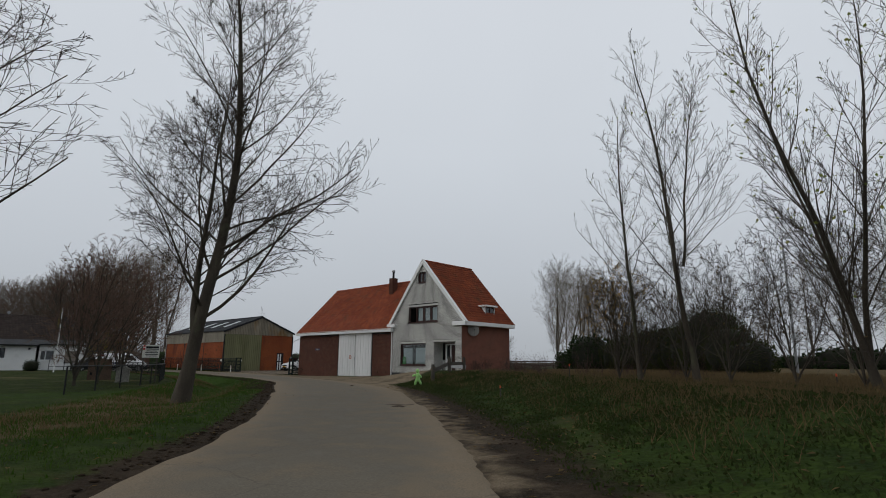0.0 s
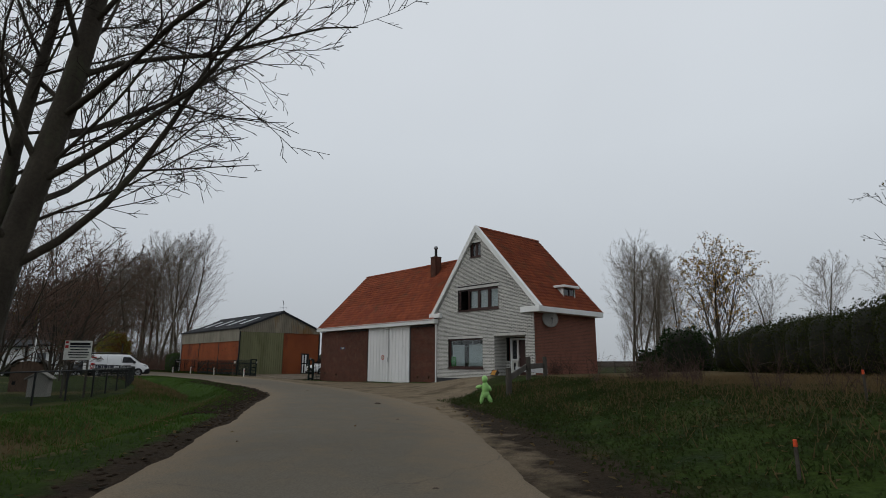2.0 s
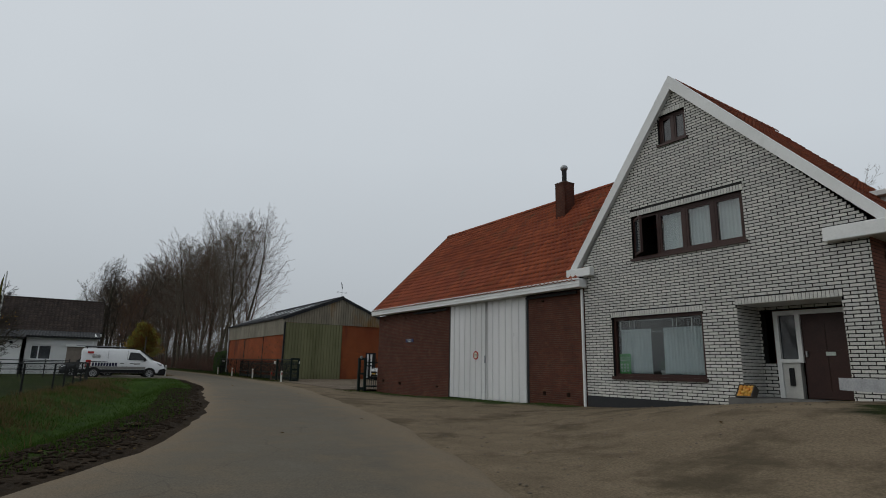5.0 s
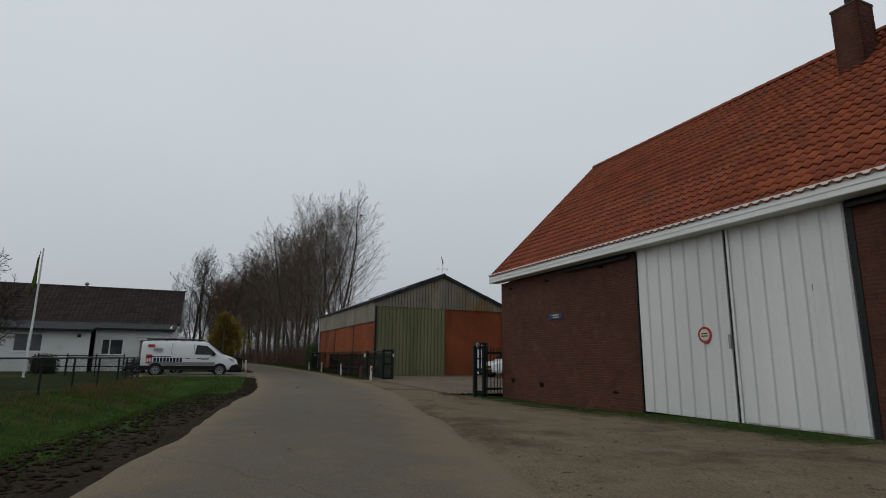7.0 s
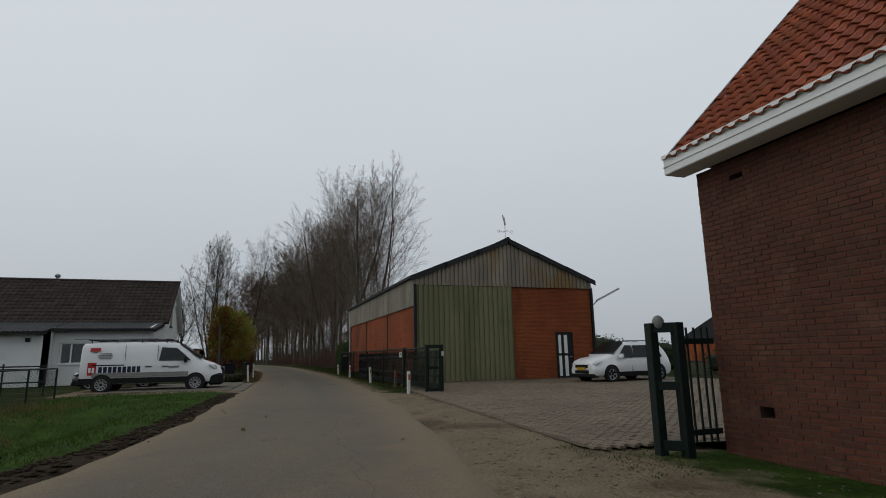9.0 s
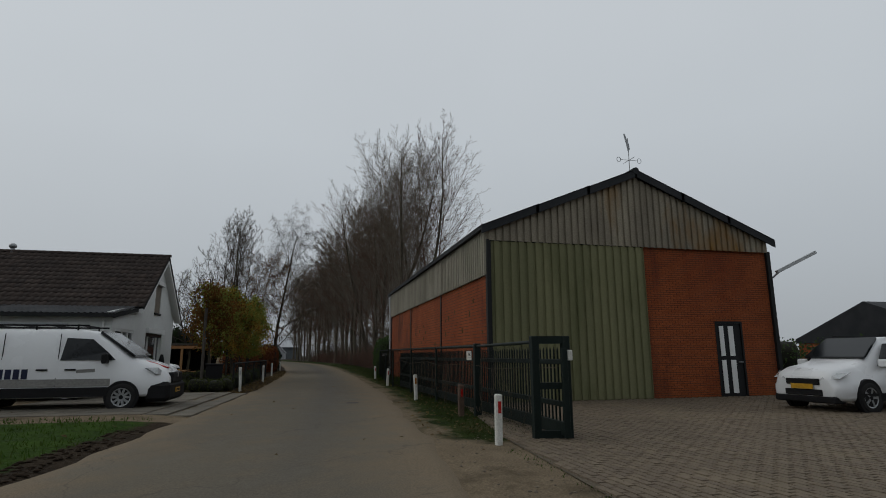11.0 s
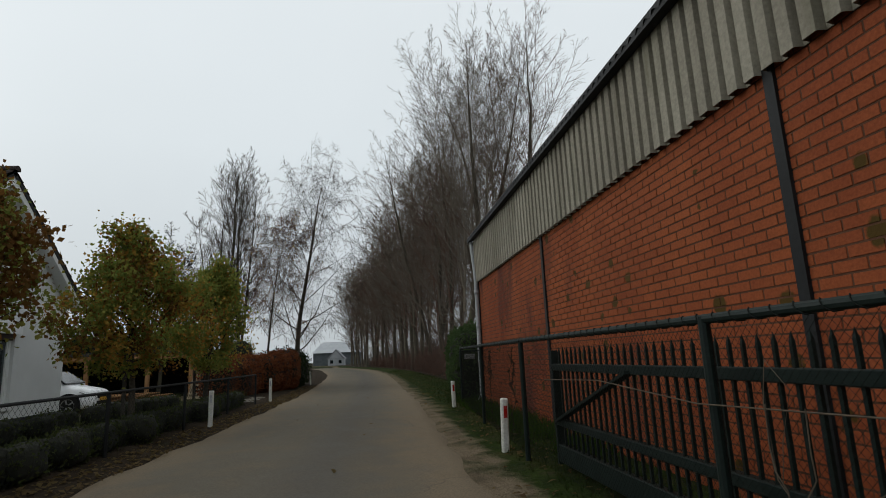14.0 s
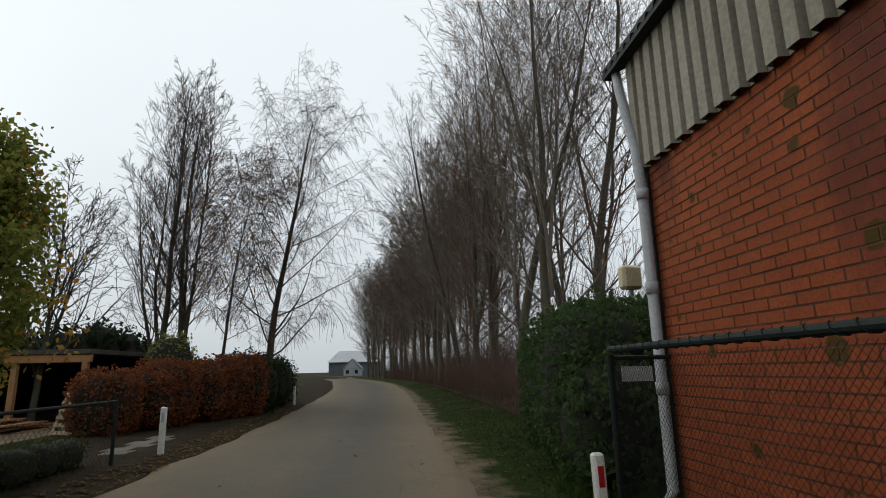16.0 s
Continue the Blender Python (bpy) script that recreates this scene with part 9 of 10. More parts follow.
# ---------------------------------------------------------------- smaller things
WEATHERED = surface("weathered_wood", (0.085, 0.075, 0.062), (0.055, 0.048, 0.04), 3, 40, 0.95, 0.3, stretch=(1, 1, 0.3))
FRESH_WOOD = surface("fresh_pine", (0.34, 0.20, 0.09), (0.26, 0.15, 0.065), 3, 40, 0.8, 0.15, piece=((0.40, 0.16, 0.06), 0.5))
PALLET_WOOD = surface("pale_pallet_wood", (0.36, 0.29, 0.19), (0.28, 0.22, 0.145), 3, 40, 0.85, 0.15)
posts = ((-17.6, 27.6), (-19.2, 30.6), (-20.7, 33.6))
rail_fence = thing("post_and_rail", "weathered posts with a low grey plank before the house", "fence")
for x, y in posts:
    z = zat(x, y)
    bm = bmesh.new()
    tube(bm, [(x, y, z - 0.2), (x + 0.02, y, z + 0.5), (x, y, z + 0.86)], [0.10, 0.095, 0.09], 10)
    part("post", bm, WEATHERED, rail_fence)
for (xa, ya), (xb, yb) in zip(posts, posts[1:]):
    bm = bmesh.new()
    bar(bm, (xa - 0.1, ya, zat(xa, ya) + 0.48), (xb - 0.1, yb, zat(xb, yb) + 0.48), 0.05, 0.2)
    part("plank", bm, WEATHERED, rail_fence)
bm = bmesh.new()
bar(bm, (-20.9, 34.0, 0.95), (-24.0, 35.6, 1.0), 0.06, 0.22)
part("plank", bm, GREY_PLASTIC, rail_fence)

# green figure by the roadside: a plain shape
fx, fy = -17.7, 26.6
fz = zat(fx, fy)
bm = bmesh.new()


def lump(c, r, sc=(1, 1, 1), rot=0.0):
    m = Matrix.Translation(c) @ Matrix.Rotation(rot, 4, "Y") @ Matrix.Diagonal((*sc, 1))
    bmesh.ops.create_uvsphere(bm, u_segments=14, v_segments=10, radius=r, matrix=m)


lump((0, 0, 0.80), 0.13, (1, 0.8, 1))
lump((0.02, 0, 0.50), 0.2, (0.85, 0.5, 1.1))
lump((0.02, 0, 0.32), 0.17, (1.05, 0.55, 0.8))
lump((-0.13, 0, 0.16), 0.12, (0.75, 0.6, 1.6), 0.25)
lump((0.2, 0, 0.15), 0.12, (0.75, 0.6, 1.6), -0.5)
lump((-0.24, 0, 0.55), 0.08, (2.0, 0.8, 0.8), -0.2)
lump((0.2, 0, 0.5), 0.08, (1.5, 0.8, 0.9), 0.9)
fig = part("roadside_figure", bm, surface("lime_green_plastic", (0.34, 0.62, 0.2), (0.26, 0.52, 0.15), 3, 30, 0.45, 0.05), None, smooth=True)
tagged(fig, "lime green plastic child-shaped warning figure by the road", "figure")
right_dir = Vector((0.72, 0.69, 0)).normalized()
fig.matrix_basis = Matrix.Translation((fx, fy, fz)) @ Matrix.Rotation(math.atan2(right_dir.y, right_dir.x), 4, "Z") @ Matrix.Diagonal((0.72, 0.9, 0.9, 1))

# stakes with orange paint
ORANGE = surface("orange_marker_paint", (0.75, 0.09, 0.02), (0.62, 0.07, 0.02), 6, 30, 0.6, 0)
for x, y, h in ((-7.54, 20.3, 0.38), (-7.74, 24.7, 0.5), (0.4, 24.4, 0.3)):
    st = thing("survey_stake", "thin wooden stake with an orange painted tip", "stake", (x, y, zat(x, y)), "survey stakes")
    part("shaft", boxes((-0.015, 0.015, -0.015, 0.015, -0.1, h - 0.07)), WEATHERED, st)
    part("tip", boxes((-0.0165, 0.0165, -0.0165, 0.0165, h - 0.07, h), bevel=0.003), ORANGE, st)

# crate of gourds by the door, tipped to show its fill
tip_m = pose(-26.19, 36.5, 0.66, 52, 0, 0)
crate = thing("crate", "dark wooden crate of orange gourds tipped against the porch", "crate")
crate.matrix_basis = tip_m
for q in ((-0.18, 0.18, -0.17, -0.15, 0, 0.2), (-0.18, 0.18, 0.15, 0.17, 0, 0.2), (-0.18, -0.16, -0.15, 0.15, 0, 0.2), (0.16, 0.18, -0.15, 0.15, 0, 0.2), (-0.16, 0.16, -0.15, 0.15, 0, 0.02)):
    part("board", boxes(q), WEATHERED, crate)
PUMPKIN = surface("orange_fruit", (0.6, 0.19, 0.02), (0.5, 0.26, 0.04), 6, 30, 0.5, 0.05, piece=((0.55, 0.36, 0.08), 0.6))
bm = bmesh.new()
bmesh.ops.create_uvsphere(bm, u_segments=10, v_segments=7, radius=0.045)
fruit_me = bpy.data.meshes.new("orange_gourd")
bm.to_mesh(fruit_me)
bm.free()
fruit_me.materials.append(PUMPKIN)
fruit_me.polygons.foreach_set("use_smooth", [True] * len(fruit_me.polygons))
rr = random.Random(4)
for k in range(20):
    ob = new("orange_gourd", fruit_me)
    ob.matrix_basis = tip_m @ Matrix.Translation((-0.12 + 0.08 * (k % 4) + rr.uniform(-0.012, 0.012), -0.115 + 0.058 * (k // 4) + rr.uniform(-0.01, 0.01), 0.15 + rr.uniform(0, 0.05))) @ Matrix.Diagonal((1, 1, 0.85, 1))
    tagged(ob, "small round orange gourd in the crate", "gourd", "gourds in the crate")

# board with the tradesman's sign on two posts
board = thing("sign_board", "white notice board with red blocks and dark print, on posts", "sign", (-29.5, 17.78, 0.0), turn=78)
part("board", boxes((-0.42, 0.42, -0.015, 0.015, 1.38, 2.06), bevel=0.004), POST_WHITE, board)
for s in (-0.34, 0.34):
    part("post", boxes((s - 0.035, s + 0.035, 0.016, 0.08, -0.2, 2.0)), WEATHERED, board)
for u0, u1, z0, z1 in ((-0.26, 0.36, 1.90, 1.99), (-0.24, 0.3, 1.72, 1.76), (-0.28, 0.34, 1.63, 1.67), (-0.28, 0.34, 1.54, 1.58), (-0.24, 0.3, 1.46, 1.49)):
    part("print", boxes((u0, u1, -0.021, -0.0165, z0, z1)), BLACK_PLASTIC, board)
part("print", boxes((-0.26, 0.38, -0.021, -0.0165, 1.82, 1.87)), SIGN_BLUE, board)
for z0, z1 in ((1.96, 2.04), (1.80, 1.90)):
    part("logo_block", boxes((-0.4, -0.3, -0.021, -0.0165, z0, z1)), SIGN_RED, board)

# flagpole with a limp flag
pole = thing("flagpole", "white flagpole with a furled yellow flag", "flagpole", (-60.4, 20.0, 0.0))
bm = bmesh.new()
tube(bm, [(0, 0, -0.1), (0, 0.05, 3.0), (0, 0.03, 6.2)], [0.06, 0.05, 0.035], 10)
part("pole", bm, WHITE_PAINT, pole)
bm = bmesh.new()
rows = []
for i in range(12):
    z = 6.1 - 1.7 * i / 11
    rows.append([bm.verts.new((0.05 * math.sin(k * 1.9 + i * 0.4), -0.06 - 0.05 * k * (0.4 + 0.5 * i / 11), z - 0.1 * k)) for k in range(6)])
for a, b in zip(rows, rows[1:]):
    for k in range(5):
        bm.faces.new((a[k], a[k + 1], b[k + 1], b[k]))
bmesh.ops.solidify(bm, geom=bm.faces[:], thickness=0.004)
part("flag", bm, surface("yellow_flag", (0.3, 0.26, 0.03), (0.12, 0.16, 0.04), 2, 20, 0.8, 0), pole, smooth=True)

# play hut and rabbit hutch in the garden
hut = thing("play_hut", "small brown timber hut with a rounded roof", "hut", (-36.0, 17.2, 0.0), turn=75)
for k in range(9):
    part("plank", boxes((-0.6 + 0.134 * k, -0.472 + 0.134 * k, -0.5, -0.46, 0, 1.05 + 0.3 * math.sin(math.pi * (k + 0.5) / 9))), surface("brown_hut_wood", (0.13, 0.085, 0.06), (0.1, 0.066, 0.046), 3, 30, 0.9, 0.2) if k == 0 else bpy.data.materials["brown_hut_wood"], hut)
bm = bmesh.new()
prev = None
for k in range(11):
    a = math.pi * k / 10
    p = (-0.68 * math.cos(a), 1.05 + 0.42 * math.sin(a))
    if prev:
        slab(bm, [(prev[0], -0.56, prev[1]), (p[0], -0.56, p[1]), (p[0], 0.5, p[1]), (prev[0], 0.5, prev[1])], (0, 0, 0.03))
    prev = p
part("roof", bm, WEATHERED, hut)
part("side", boxes((-0.62, -0.58, -0.45, 0.5, 0, 1.08)), bpy.data.materials["brown_hut_wood"], hut)
part("side", boxes((0.58, 0.62, -0.45, 0.5, 0, 1.08)), bpy.data.materials["brown_hut_wood"], hut)
part("back", boxes((-0.6, 0.6, 0.46, 0.5, 0, 1.3)), bpy.data.materials["brown_hut_wood"], hut)
part("doorway", boxes((-0.5, -0.38, -0.512, -0.501, 0.35, 0.5)), BLACK_PLASTIC, hut)
hutch = thing("hutch", "small pale grey hutch with a pitched roof", "hutch", (-31.1, 17.0, 0.0), turn=70)
part("body", boxes((-0.32, 0.32, -0.3, 0.3, 0, 0.72), bevel=0.01), surface("pale_hutch_wood", (0.3, 0.29, 0.26), (0.24, 0.23, 0.205), 3, 30, 0.9, 0.15), hutch)
for s in (1, -1):
    bm = bmesh.new()
    slab(bm, [(s * 0.42, -0.36, 0.68), (0, -0.36, 0.95), (0, 0.36, 0.95), (s * 0.42, 0.36, 0.68)], (0, 0, 0.04))
    part("roof", bm, bpy.data.materials["pale_hutch_wood"], hutch)
bm = bmesh.new()
slab(bm, [(-0.32, -0.29, 0.7), (0.32, -0.29, 0.7), (0, -0.29, 0.93)], (0, 0.58, 0))
part("gable", bm, bpy.data.materials["pale_hutch_wood"], hutch)

# street lamp beyond the hedge
lamp = thing("street_lamp", "tall grey street lamp, unlit", "street lamp", (-4.9, 46.6, 0.6), turn=20)
bm = bmesh.new()
tube(bm, [(0, 0, -0.3), (0, 0, 4.0), (0, 0, 8.6)], [0.09, 0.075, 0.055], 10)
tube(bm, [(0, 0, 8.55), (0.25, 0, 8.9), (0.8, 0, 9.0)], 0.04, 8)
part("mast", bm, GALVANISED, lamp)
part("lamp_head", boxes((0.7, 1.35, -0.12, 0.12, 8.93, 9.07), bevel=0.04), GREY_PLASTIC, lamp)

# clods of mud, a fallen twig and a patch in the lane
MUD = surface("dark_dried_mud", (0.045, 0.033, 0.024), (0.085, 0.063, 0.045), 18, 90, 0.9, 0.6)
PATCH = surface("dark_asphalt_patch", (0.035, 0.032, 0.030), (0.055, 0.050, 0.046), 12, 120, 0.85, 0.3)


def mud_clod(x, y, rx, ry, h, turn, seed):
    r = random.Random(seed)
    bm = bmesh.new()
    rings, seg = 5, 22
    wob = [r.uniform(0.72, 1.18) for _ in range(seg)]
    top = bm.verts.new((0, 0, h * 0.8))
    prev = None
    for k in range(1, rings + 1):
        f = k / rings
        ring = []
        for i in range(seg):
            a = 2 * math.pi * i / seg
            w = f * (1 + (wob[i] - 1) * f)
            zz = h * (1 - f ** 2.2) * r.uniform(0.55, 1.15) - (0.006 if k == rings else 0)
            ring.append(bm.verts.new((rx * w * math.cos(a), ry * w * math.sin(a), zz)))
        for i in range(seg):
            j = (i + 1) % seg
            if prev is None:
                bm.faces.new((top, ring[i], ring[j]))
            else:
                bm.faces.new((prev[i], ring[i], ring[j], prev[j]))
        prev = ring
    bm.faces.new(prev[::-1])
    ob = part("mud_clod", bm, MUD, None)
    ob.matrix_basis = Matrix.Translation((x, y, 0.014)) @ Matrix.Rotation(math.radians(turn), 4, "Z")
    tagged(ob, "flattened dark clod of mud on the asphalt", "mud clod", "mud clods on the lane")


mud_clod(-8.9, 17.35, 0.21, 0.12, 0.045, 40, 1)
mud_clod(-20.4, 24.5, 0.14, 0.10, 0.05, 30, 2)
mud_clod(-16.15, 22.0, 0.06, 0.05, 0.02, 10, 3)
mud_clod(-10.25, 17.9, 0.055, 0.04, 0.018, 80, 4)
bm = bmesh.new()
tube(bm, [(-9.6, 17.5, 0.022), (-9.4, 17.75, 0.026), (-9.2, 17.9, 0.024), (-9.1, 18.15, 0.03)], [0.009, 0.011, 0.010, 0.005], 6)
tagged(part("fallen_twig", bm, WEATHERED, None), "thin bare twig lying on the asphalt", "twig")
r = random.Random(9)
for x, y, w in ((-64.7, 34.2, 0.19), (-64.0, 33.75, 0.06)):
    bm = bmesh.new()
    ring = [(w * r.uniform(0.8, 1.1) * math.cos(2 * math.pi * i / 18), w * r.uniform(0.8, 1.1) * math.sin(2 * math.pi * i / 18), 0.0) for i in range(18)]
    slab(bm, ring, (0, 0, 0.012))
    ob = part("asphalt_patch", bm, PATCH, None)
    ob.matrix_basis = Matrix.Translation((x, y, 0.012))
    tagged(ob, "small dark repair patch in the asphalt", "asphalt patch", "asphalt patches")

# front garden: stake, planter, pedestal, bin
bm = bmesh.new()
tube(bm, [(-72.6, 29.0, -0.1), (-72.58, 29.0, 3.2)], 0.06, 10)
tagged(part("garden_stake", bm, WEATHERED, None), "tall grey wooden stake by the garden tree", "stake")
for x, y in ((-78.75, 29.1), (-83.45, 29.2)):
    bm = bmesh.new()
    tube(bm, [(x, y, -0.1), (x + 0.02, y, 1.9)], 0.045, 10)
    tagged(part("garden_stake", bm, WEATHERED, None), "short grey stake tied to a garden tree", "stake", "tree stakes")
planter = thing("planter", "tall black square planter by the door", "planter", (-76.75, 26.0, 0.05))
bm = bmesh.new()
slab(bm, [(-0.24, -0.24, 0), (0.24, -0.24, 0), (0.24, 0.24, 0), (-0.24, 0.24, 0)], (0, 0, 0.9))
for v in bm.verts:
    if v.co.z > 0.5:
        v.co.x *= 1.12
        v.co.y *= 1.12
part("pot", bm, BLACK_PLASTIC, planter)
rg2 = np.random.default_rng(12)
pp = rg2.normal(0, 0.13, (260, 3)) + [0, 0, 1.02]
co, tr = leaves_at(pp, 0.1, rg2, 0.1)
part("plant", fast_mesh("plant", co, tr, LEAF_LAUREL), LEAF_LAUREL, planter)["kind"] = "stuff"
bm = bmesh.new()
tube(bm, [(-78.05, 26.3, 0.0), (-78.05, 26.3, 0.7), (-78.0, 26.28, 1.05), (-77.95, 26.3, 1.4)], [0.2, 0.17, 0.14, 0.06], 9)
tagged(part("garden_stone", bm, BLACK_PLASTIC, None, smooth=True), "dark upright garden stone before the window", "ornament")
binn = thing("wheelie_bin", "dark wheeled bin by the garden fence", "bin", (-71.9, 29.55, 0.0), turn=10)
bm = bmesh.new()
slab(bm, [(-0.22, -0.25, 0.04), (0.22, -0.25, 0.04), (0.22, 0.25, 0.04), (-0.22, 0.25, 0.04)], (0, 0, 0.92))
for v in bm.verts:
    if v.co.z > 0.5:
        v.co.x *= 1.25
        v.co.y *= 1.2
part("body", bm, BLACK_PLASTIC, binn)
part("lid", boxes((-0.3, 0.3, -0.33, 0.33, 0.96, 1.03), bevel=0.02), BLACK_PLASTIC, binn)

# carport with timber and a pallet
carport = thing("carport", "open timber carport with a flat roof", "carport", (0, 0, 0))
part("roof", boxes((-99.2, -93.4, 16.6, 26.2, 2.12, 2.26), bevel=0.01), WEATHERED, carport)
part("beam", boxes((-93.62, -93.45, 16.6, 26.2, 1.88, 2.1), bevel=0.008), FRESH_WOOD, carport, "pale front beam")
for x, y in ((-93.54, 17.4), (-93.54, 21.4), (-93.54, 24.1), (-93.54, 26.05)):
    part("post", boxes((x - 0.08, x + 0.08, y - 0.08, y + 0.08, -0.1, 1.9), bevel=0.008), FRESH_WOOD, carport)
# Near-black boards: the darkness inside the carport is put into their colour.
SHADE_BOARD = surface("shade_black_boarding", (0.012, 0.012, 0.012), (0.018, 0.018, 0.017), 2, 20, 0.9, 0.1)
part("back_boarding", boxes((-99.2, -93.7, 16.6, 16.68, -0.05, 2.12)), SHADE_BOARD, carport)
part("side_boarding", boxes((-99.2, -99.12, 16.7, 26.1, -0.05, 2.12)), SHADE_BOARD, carport)
part("ceiling_boarding", boxes((-99.1, -93.7, 16.7, 26.1, 2.08, 2.115)), SHADE_BOARD, carport)
stack = thing("timber_stack", "pile of fresh orange-brown planks on the ground", "timber")
rr = random.Random(8)
for k in range(34):
    bm = bmesh.new()
    x = -93.4 + 0.12 * (k // 9) + rr.uniform(-0.3, 0.3)
    y = 23.2 + (k % 9) * 0.26 + rr.uniform(-0.05, 0.05)
    z = 0.06 + 0.09 * (k // 9) + rr.uniform(0, 0.02)
    bar(bm, (x - 0.2, y + rr.uniform(-0.2, 0.2), z), (x + rr.uniform(1.3, 2.0), y + rr.uniform(-0.25, 0.25), z + rr.uniform(-0.02, 0.05)), 0.19, 0.04)
    part("plank", bm, FRESH_WOOD, stack)
pallet = thing("pallet", "pale wooden pallet leaning against the carport post", "pallet", (-90.75, 27.3, 0.02), turn=64)
pm = Matrix.Rotation(radians(72), 4, "X")
for k in range(7):
    ob = part("board", boxes((-0.6, 0.6, 0.03 + 0.185 * k, 0.125 + 0.185 * k, 0.1, 0.125)), PALLET_WOOD, pallet)
    ob.matrix_basis = pm
for k in range(3):
    ob = part("board", boxes((-0.6 + 0.5 * k, -0.46 + 0.5 * k, 0.03, 1.24, 0.0, 0.022)), PALLET_WOOD, pallet)
    ob.matrix_basis = pm
for i in range(3):
    ob = part("stringer", boxes((-0.6 + 0.53 * i, -0.5 + 0.53 * i, 0.03, 1.24, 0.022, 0.1)), PALLET_WOOD, pallet)
    ob.matrix_basis = pm

# cream floodlight housing behind the laurel
fl = thing("flood_light", "cream plastic lamp housing on a pole", "lamp", (-83.6, 38.5, 0.0), turn=10)
bm = bmesh.new()
tube(bm, [(0, 0, 0), (0, 0, 2.7)], 0.035, 8)
part("pole", bm, GALVANISED, fl)
CREAM = surface("cream_plastic", (0.62, 0.58, 0.38), (0.5, 0.46, 0.3), 3, 30, 0.5, 0.05)
bm = boxes((-0.09, 0.09, -0.16, 0.16, 2.5, 2.85), bevel=0.04)
part("housing", bm, CREAM, fl)

# far buildings
far_barn = thing("far_barn", "distant dark green barn with brick base", "barn")
part("wall", boxes((-93, -79, 79, 93, 0, 2.2)), ORANGE_BRICK, far_barn)
bm = bmesh.new()
slab(bm, [(-93.2, 78.9, 2.2), (-78.8, 78.9, 2.2), (-78.8, 78.9, 2.6), (-86, 78.9, 5.6), (-93.2, 78.9, 2.6)], (0, 14, 0))
part("roof", bm, DARK_ROOF, far_barn)
far_house = thing("far_house", "distant white house with a dark roof at the bend", "house")
# Distance haze is put into the greyed walls and the paled roof.
HAZED_RENDER = surface("hazed_render", (0.34, 0.35, 0.36), (0.28, 0.29, 0.3), 0.5, 10, 0.9, 0)
part("wall", boxes((-252, -240, 21.6, 26.4, 0, 2.4)), HAZED_RENDER, far_house)
bm = bmesh.new()
slab(bm, [(-239.9, 21.2, 2.3), (-239.9, 26.8, 2.3), (-239.9, 24, 5.2)], (-12.3, 0, 0))
part("roof", bm, surface("hazed_house_roof", (0.2, 0.2, 0.21), (0.16, 0.16, 0.17), 1, 10, 0.8, 0), far_house)
bm = bmesh.new()
slab(bm, [(-239.88, 21.9, 2.35), (-239.88, 26.1, 2.35), (-239.88, 24, 4.7)], (0.03, 0, 0))
part("gable", bm, HAZED_RENDER, far_house)
for y in (22.3, 24.8):
    part("window", boxes((-239.98, -239.92, y, y + 0.9, 0.9, 1.9)), CAR_GLASS, far_house)
far_hall = thing("far_hall", "distant long hall with a pale roof", "hall")
# hall walls paled too, with the haze in their base colour
part("wall", boxes((-300, -262, 15, 31.4, 0, 4.6)), surface("hazed_green_hall", (0.10, 0.115, 0.12), (0.08, 0.09, 0.095), 1, 10, 0.8, 0), far_hall)
bm = bmesh.new()
slab(bm, [(-261.2, 14.6, 4.5), (-261.2, 32, 4.5), (-270, 30, 8.4), (-270, 17.5, 8.4)], (-30, 0, 0.2))
part("roof", bm, surface("pale_hall_roof", (0.42, 0.44, 0.46), (0.36, 0.38, 0.4), 0.5, 10, 0.7, 0), far_hall)
for y in (17, 20, 23, 26, 29):
    part("window", boxes((-262.05, -261.95, y - 0.9, y + 0.9, 2.0, 3.6)), LEAD_GREY, far_hall)
shedlet = part("shed_door", boxes((-22.0, -20.0, 56.0, 56.12, 0.4, 2.6), bevel=0.01), WEATHERED, None)
tagged(shedlet, "grey weathered shed door in the hedge", "door")
field_rail = thing("field_rail", "low dark rail fence at the field's end", "fence")
for k in range(9):
    part("post", boxes((-38 + 2 * k - 0.06, -38 + 2 * k + 0.06, 61.9, 62.0, 0.2, 1.5)), WEATHERED, field_rail)
for z in (0.9, 1.3):
    part("rail", boxes((-38.2, -21.8, 61.84, 61.9, z, z + 0.14)), WEATHERED, field_rail)


# ---------------------------------------------------------------- paved yard and drives
CLINKER = surface("grey_brown_clinker", (0.18, 0.14, 0.096), (0.145, 0.115, 0.08), 0.6, 40, 0.85, 0.3, piece=((0.11, 0.083, 0.062), 0.6), stain=(0.17, 0.135, 0.09), stain_scale=0.5, stain_at=(0.54, 0.72))
SAND_BED = surface("joint_sand", (0.12, 0.095, 0.065), (0.085, 0.07, 0.048), 1.2, 40, 0.95, 0.3)
yard = new("yard_paving")
tagged(yard, "worn clinker brick paving of the farmyard", "pavement", kind="structure")
bm = bmesh.new()
poly(bm, [(-63.5, 37.0, 0.012), (-57.5, 36.0, 0.012), (-45.3, 34.9, 0.012), (-44.9, 36.9, 0.012), (-44.9, 52.5, 0.012), (-63.5, 52.5, 0.012)])
poly(bm, [(-63.6, 47.4, 0.012), (-63.6, 52.5, 0.012), (-82, 52.5, 0.012), (-82, 47.4, 0.012)])
for f in bm.faces:
    if f.normal.z < 0:
        f.normal_flip()
part("bed", bm, SAND_BED, yard)
rng = random.Random(2)
verts, faces, singles = [], [], []
bw, bl = 0.105, 0.21


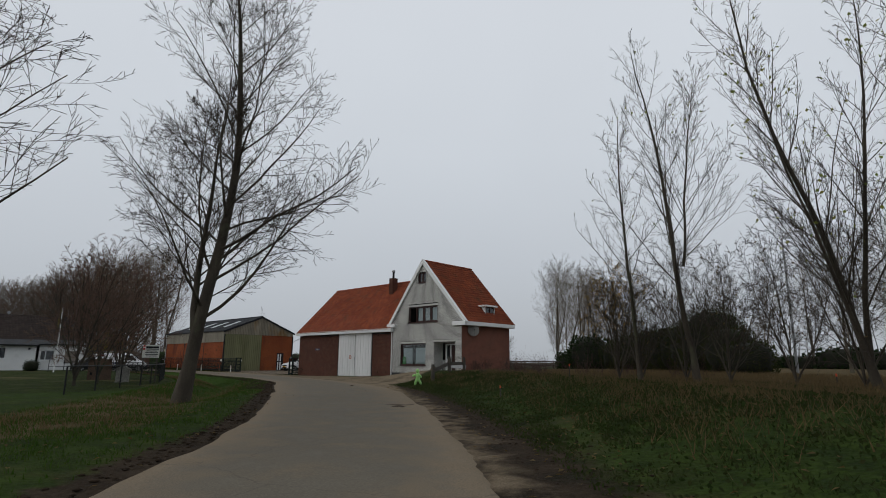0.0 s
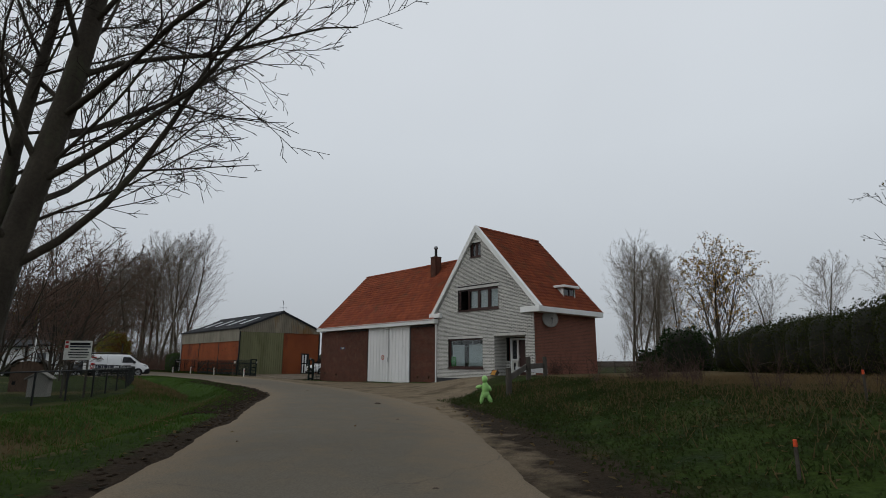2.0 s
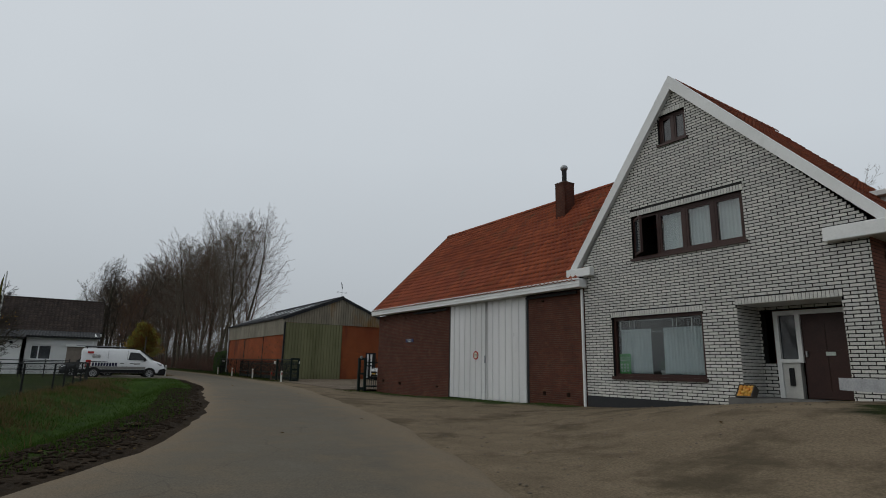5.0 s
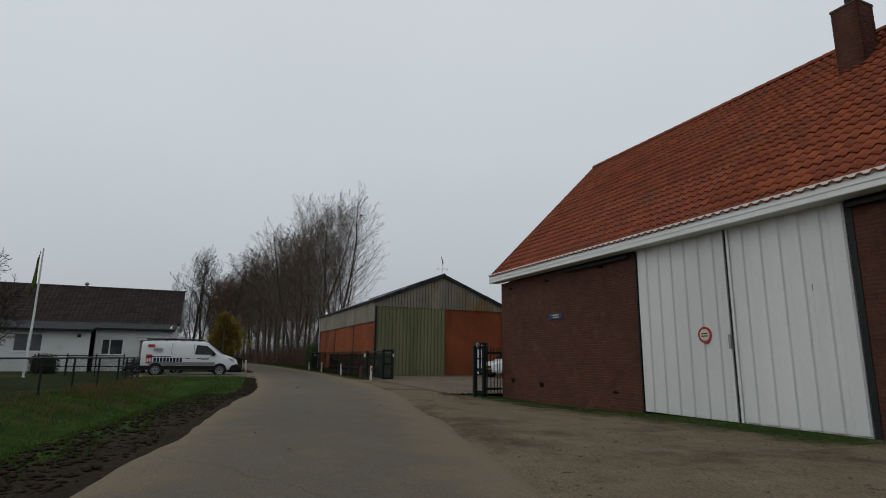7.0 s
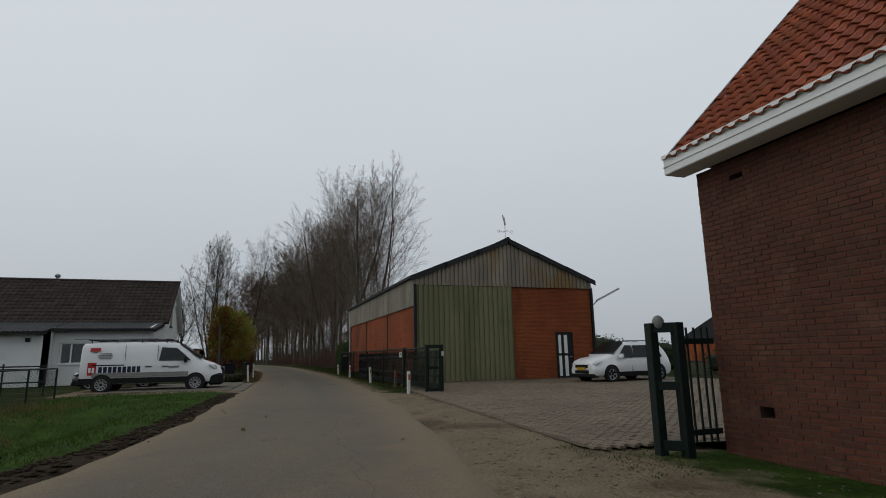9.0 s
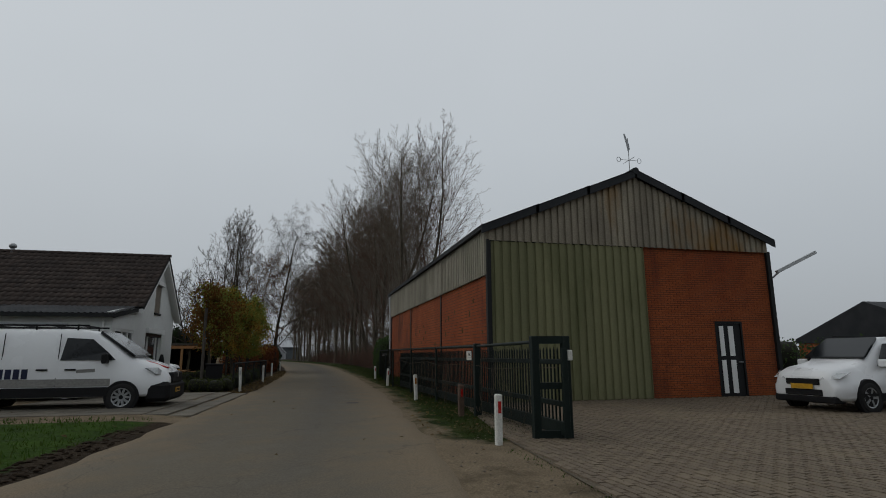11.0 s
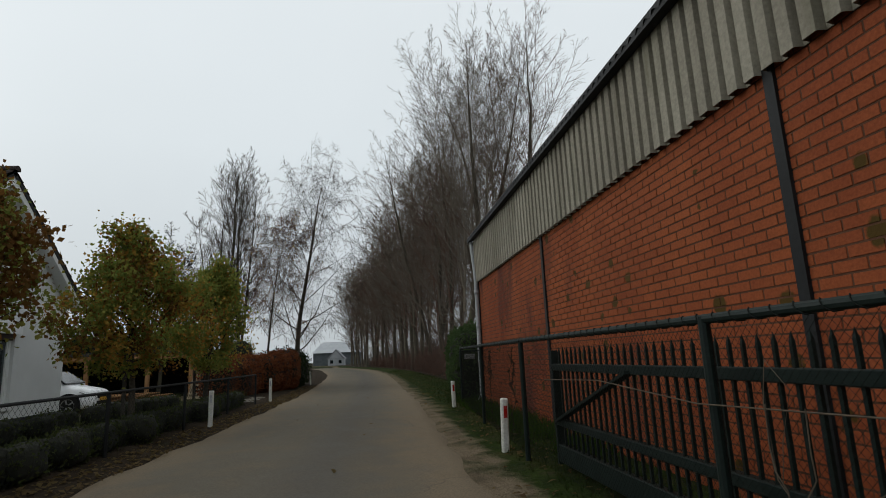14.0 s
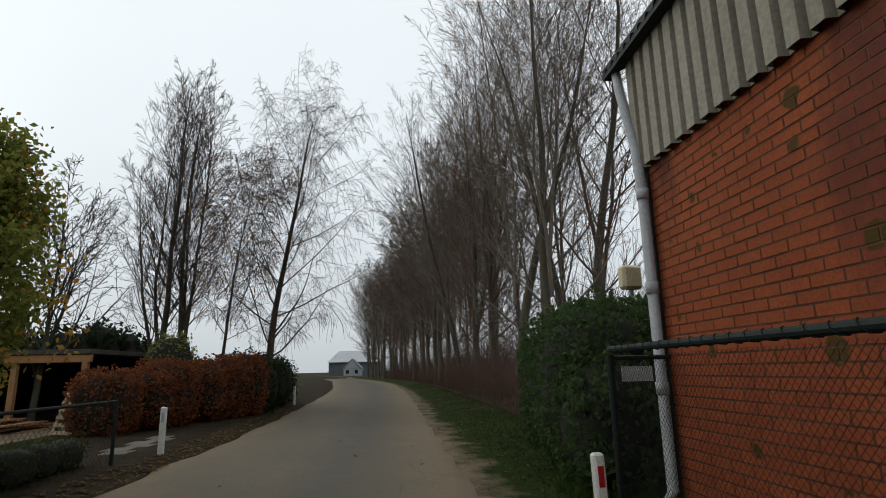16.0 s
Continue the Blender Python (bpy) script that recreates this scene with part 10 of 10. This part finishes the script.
def in_yard(x, y):
    lim = 36.0 + (-57.5 - x) * (1.0 / 6.0) if x < -57.5 else 34.9 + (-45.3 - x) * (1.1 / 12.2)
    return y > lim + 0.05


row = 0
y = 35.0
while y < 49.5:
    x = -63.3 + (row % 2) * bl / 2
    while x < -45.1:
        if in_yard(x, y):
            dz = rng.uniform(-0.004, 0.004) + 0.006 * lumps(x, y, 0.8, 1)
            if len(singles) < 300 and -53.0 < x < -48.0 and y < 38.2 + 0.0:
                singles.append(Matrix.Translation((x, y, 0.03 + dz)))
            else:
                b = len(verts)
                w, l, g2 = bl / 2 - 0.006, bw / 2 - 0.006, 0.005
                verts += [(x - w, y - l, 0.0), (x + w, y - l, 0.0), (x + w, y + l, 0.0), (x - w, y + l, 0.0), (x - w + g2, y - l + g2, 0.03 + dz), (x + w - g2, y - l + g2, 0.03 + dz), (x + w - g2, y + l - g2, 0.03 + dz), (x - w + g2, y + l - g2, 0.03 + dz)]
                faces += [(b + 4, b + 5, b + 6, b + 7), (b, b + 1, b + 5, b + 4), (b + 1, b + 2, b + 6, b + 5), (b + 2, b + 3, b + 7, b + 6), (b + 3, b, b + 4, b + 7)]
        x += bl
    y += bw
    row += 1
rest = part("paving", mesh_of("paving", verts, faces, CLINKER), CLINKER, yard)
tagged(rest, kind="stuff")
w, l, g2 = bl / 2 - 0.006, bw / 2 - 0.006, 0.005
pv = [(-w, -l, -0.03), (w, -l, -0.03), (w, l, -0.03), (-w, l, -0.03), (-w + g2, -l + g2, 0), (w - g2, -l + g2, 0), (w - g2, l - g2, 0), (-w + g2, l - g2, 0)]
LATER.append(("paver", mesh_of("paver", pv, [(4, 5, 6, 7), (0, 1, 5, 4), (1, 2, 6, 5), (2, 3, 7, 6), (3, 0, 4, 7)], CLINKER), yard, singles))
# concrete slabs of the drive before the white house
SLAB = surface("grey_concrete_slab", (0.165, 0.145, 0.112), (0.125, 0.11, 0.086), 1.2, 40, 0.9, 0.25, piece=((0.09, 0.083, 0.072), 0.6), stain=(0.07, 0.06, 0.045), stain_scale=0.8, stain_at=(0.55, 0.75))
drive = new("driveway")
tagged(drive, "driveway of worn square concrete slabs", "driveway", kind="structure")
slab_me = None
k0, k1 = knot(EDGE_L, -62.4), knot(EDGE_L, -70.0)
run = Vector((*(EDGE_L[k1] - EDGE_L[k0]), 0)).normalized()
inward = Vector((run.y, -run.x, 0)) * (1 if run.x > 0 else -1)
yaw = math.degrees(math.atan2(run.y, run.x))
for i in range(15):
    for j in range(10):
        x, y, _ = Vector((*EDGE_L[k0], 0)) + run * (0.25 + 0.5 * i) + inward * (0.3 + 0.5 * j)
        if slab_me is None:
            b2 = boxes((-0.243, 0.243, -0.243, 0.243, -0.05, 0.0), bevel=0.008)
            slab_me = bpy.data.meshes.new("slab")
            b2.to_mesh(slab_me)
            b2.free()
            slab_me.materials.append(SLAB)
        ob = new("slab", slab_me)
        ob.parent = drive
        ob.matrix_basis = pose(x, y, zat(x, y) + 0.016 + rng.uniform(-0.004, 0.004), rng.uniform(-0.4, 0.4), rng.uniform(-0.4, 0.4), yaw)
for i in range(6):
    ob = new("slab", slab_me)
    ob.parent = drive
    ob.matrix_basis = pose(-87.2 - 0.5 * i, 30.0 - 0.2 * (i % 2), 0.07, 0, 0, 0)


# ---------------------------------------------------------------- single bricks and tiles of walls and roofs
for piece_name, piece_mesh, owner, places in LATER:
    for m in places:
        ob = new(piece_name, piece_mesh)
        ob.parent = owner
        ob.matrix_basis = m
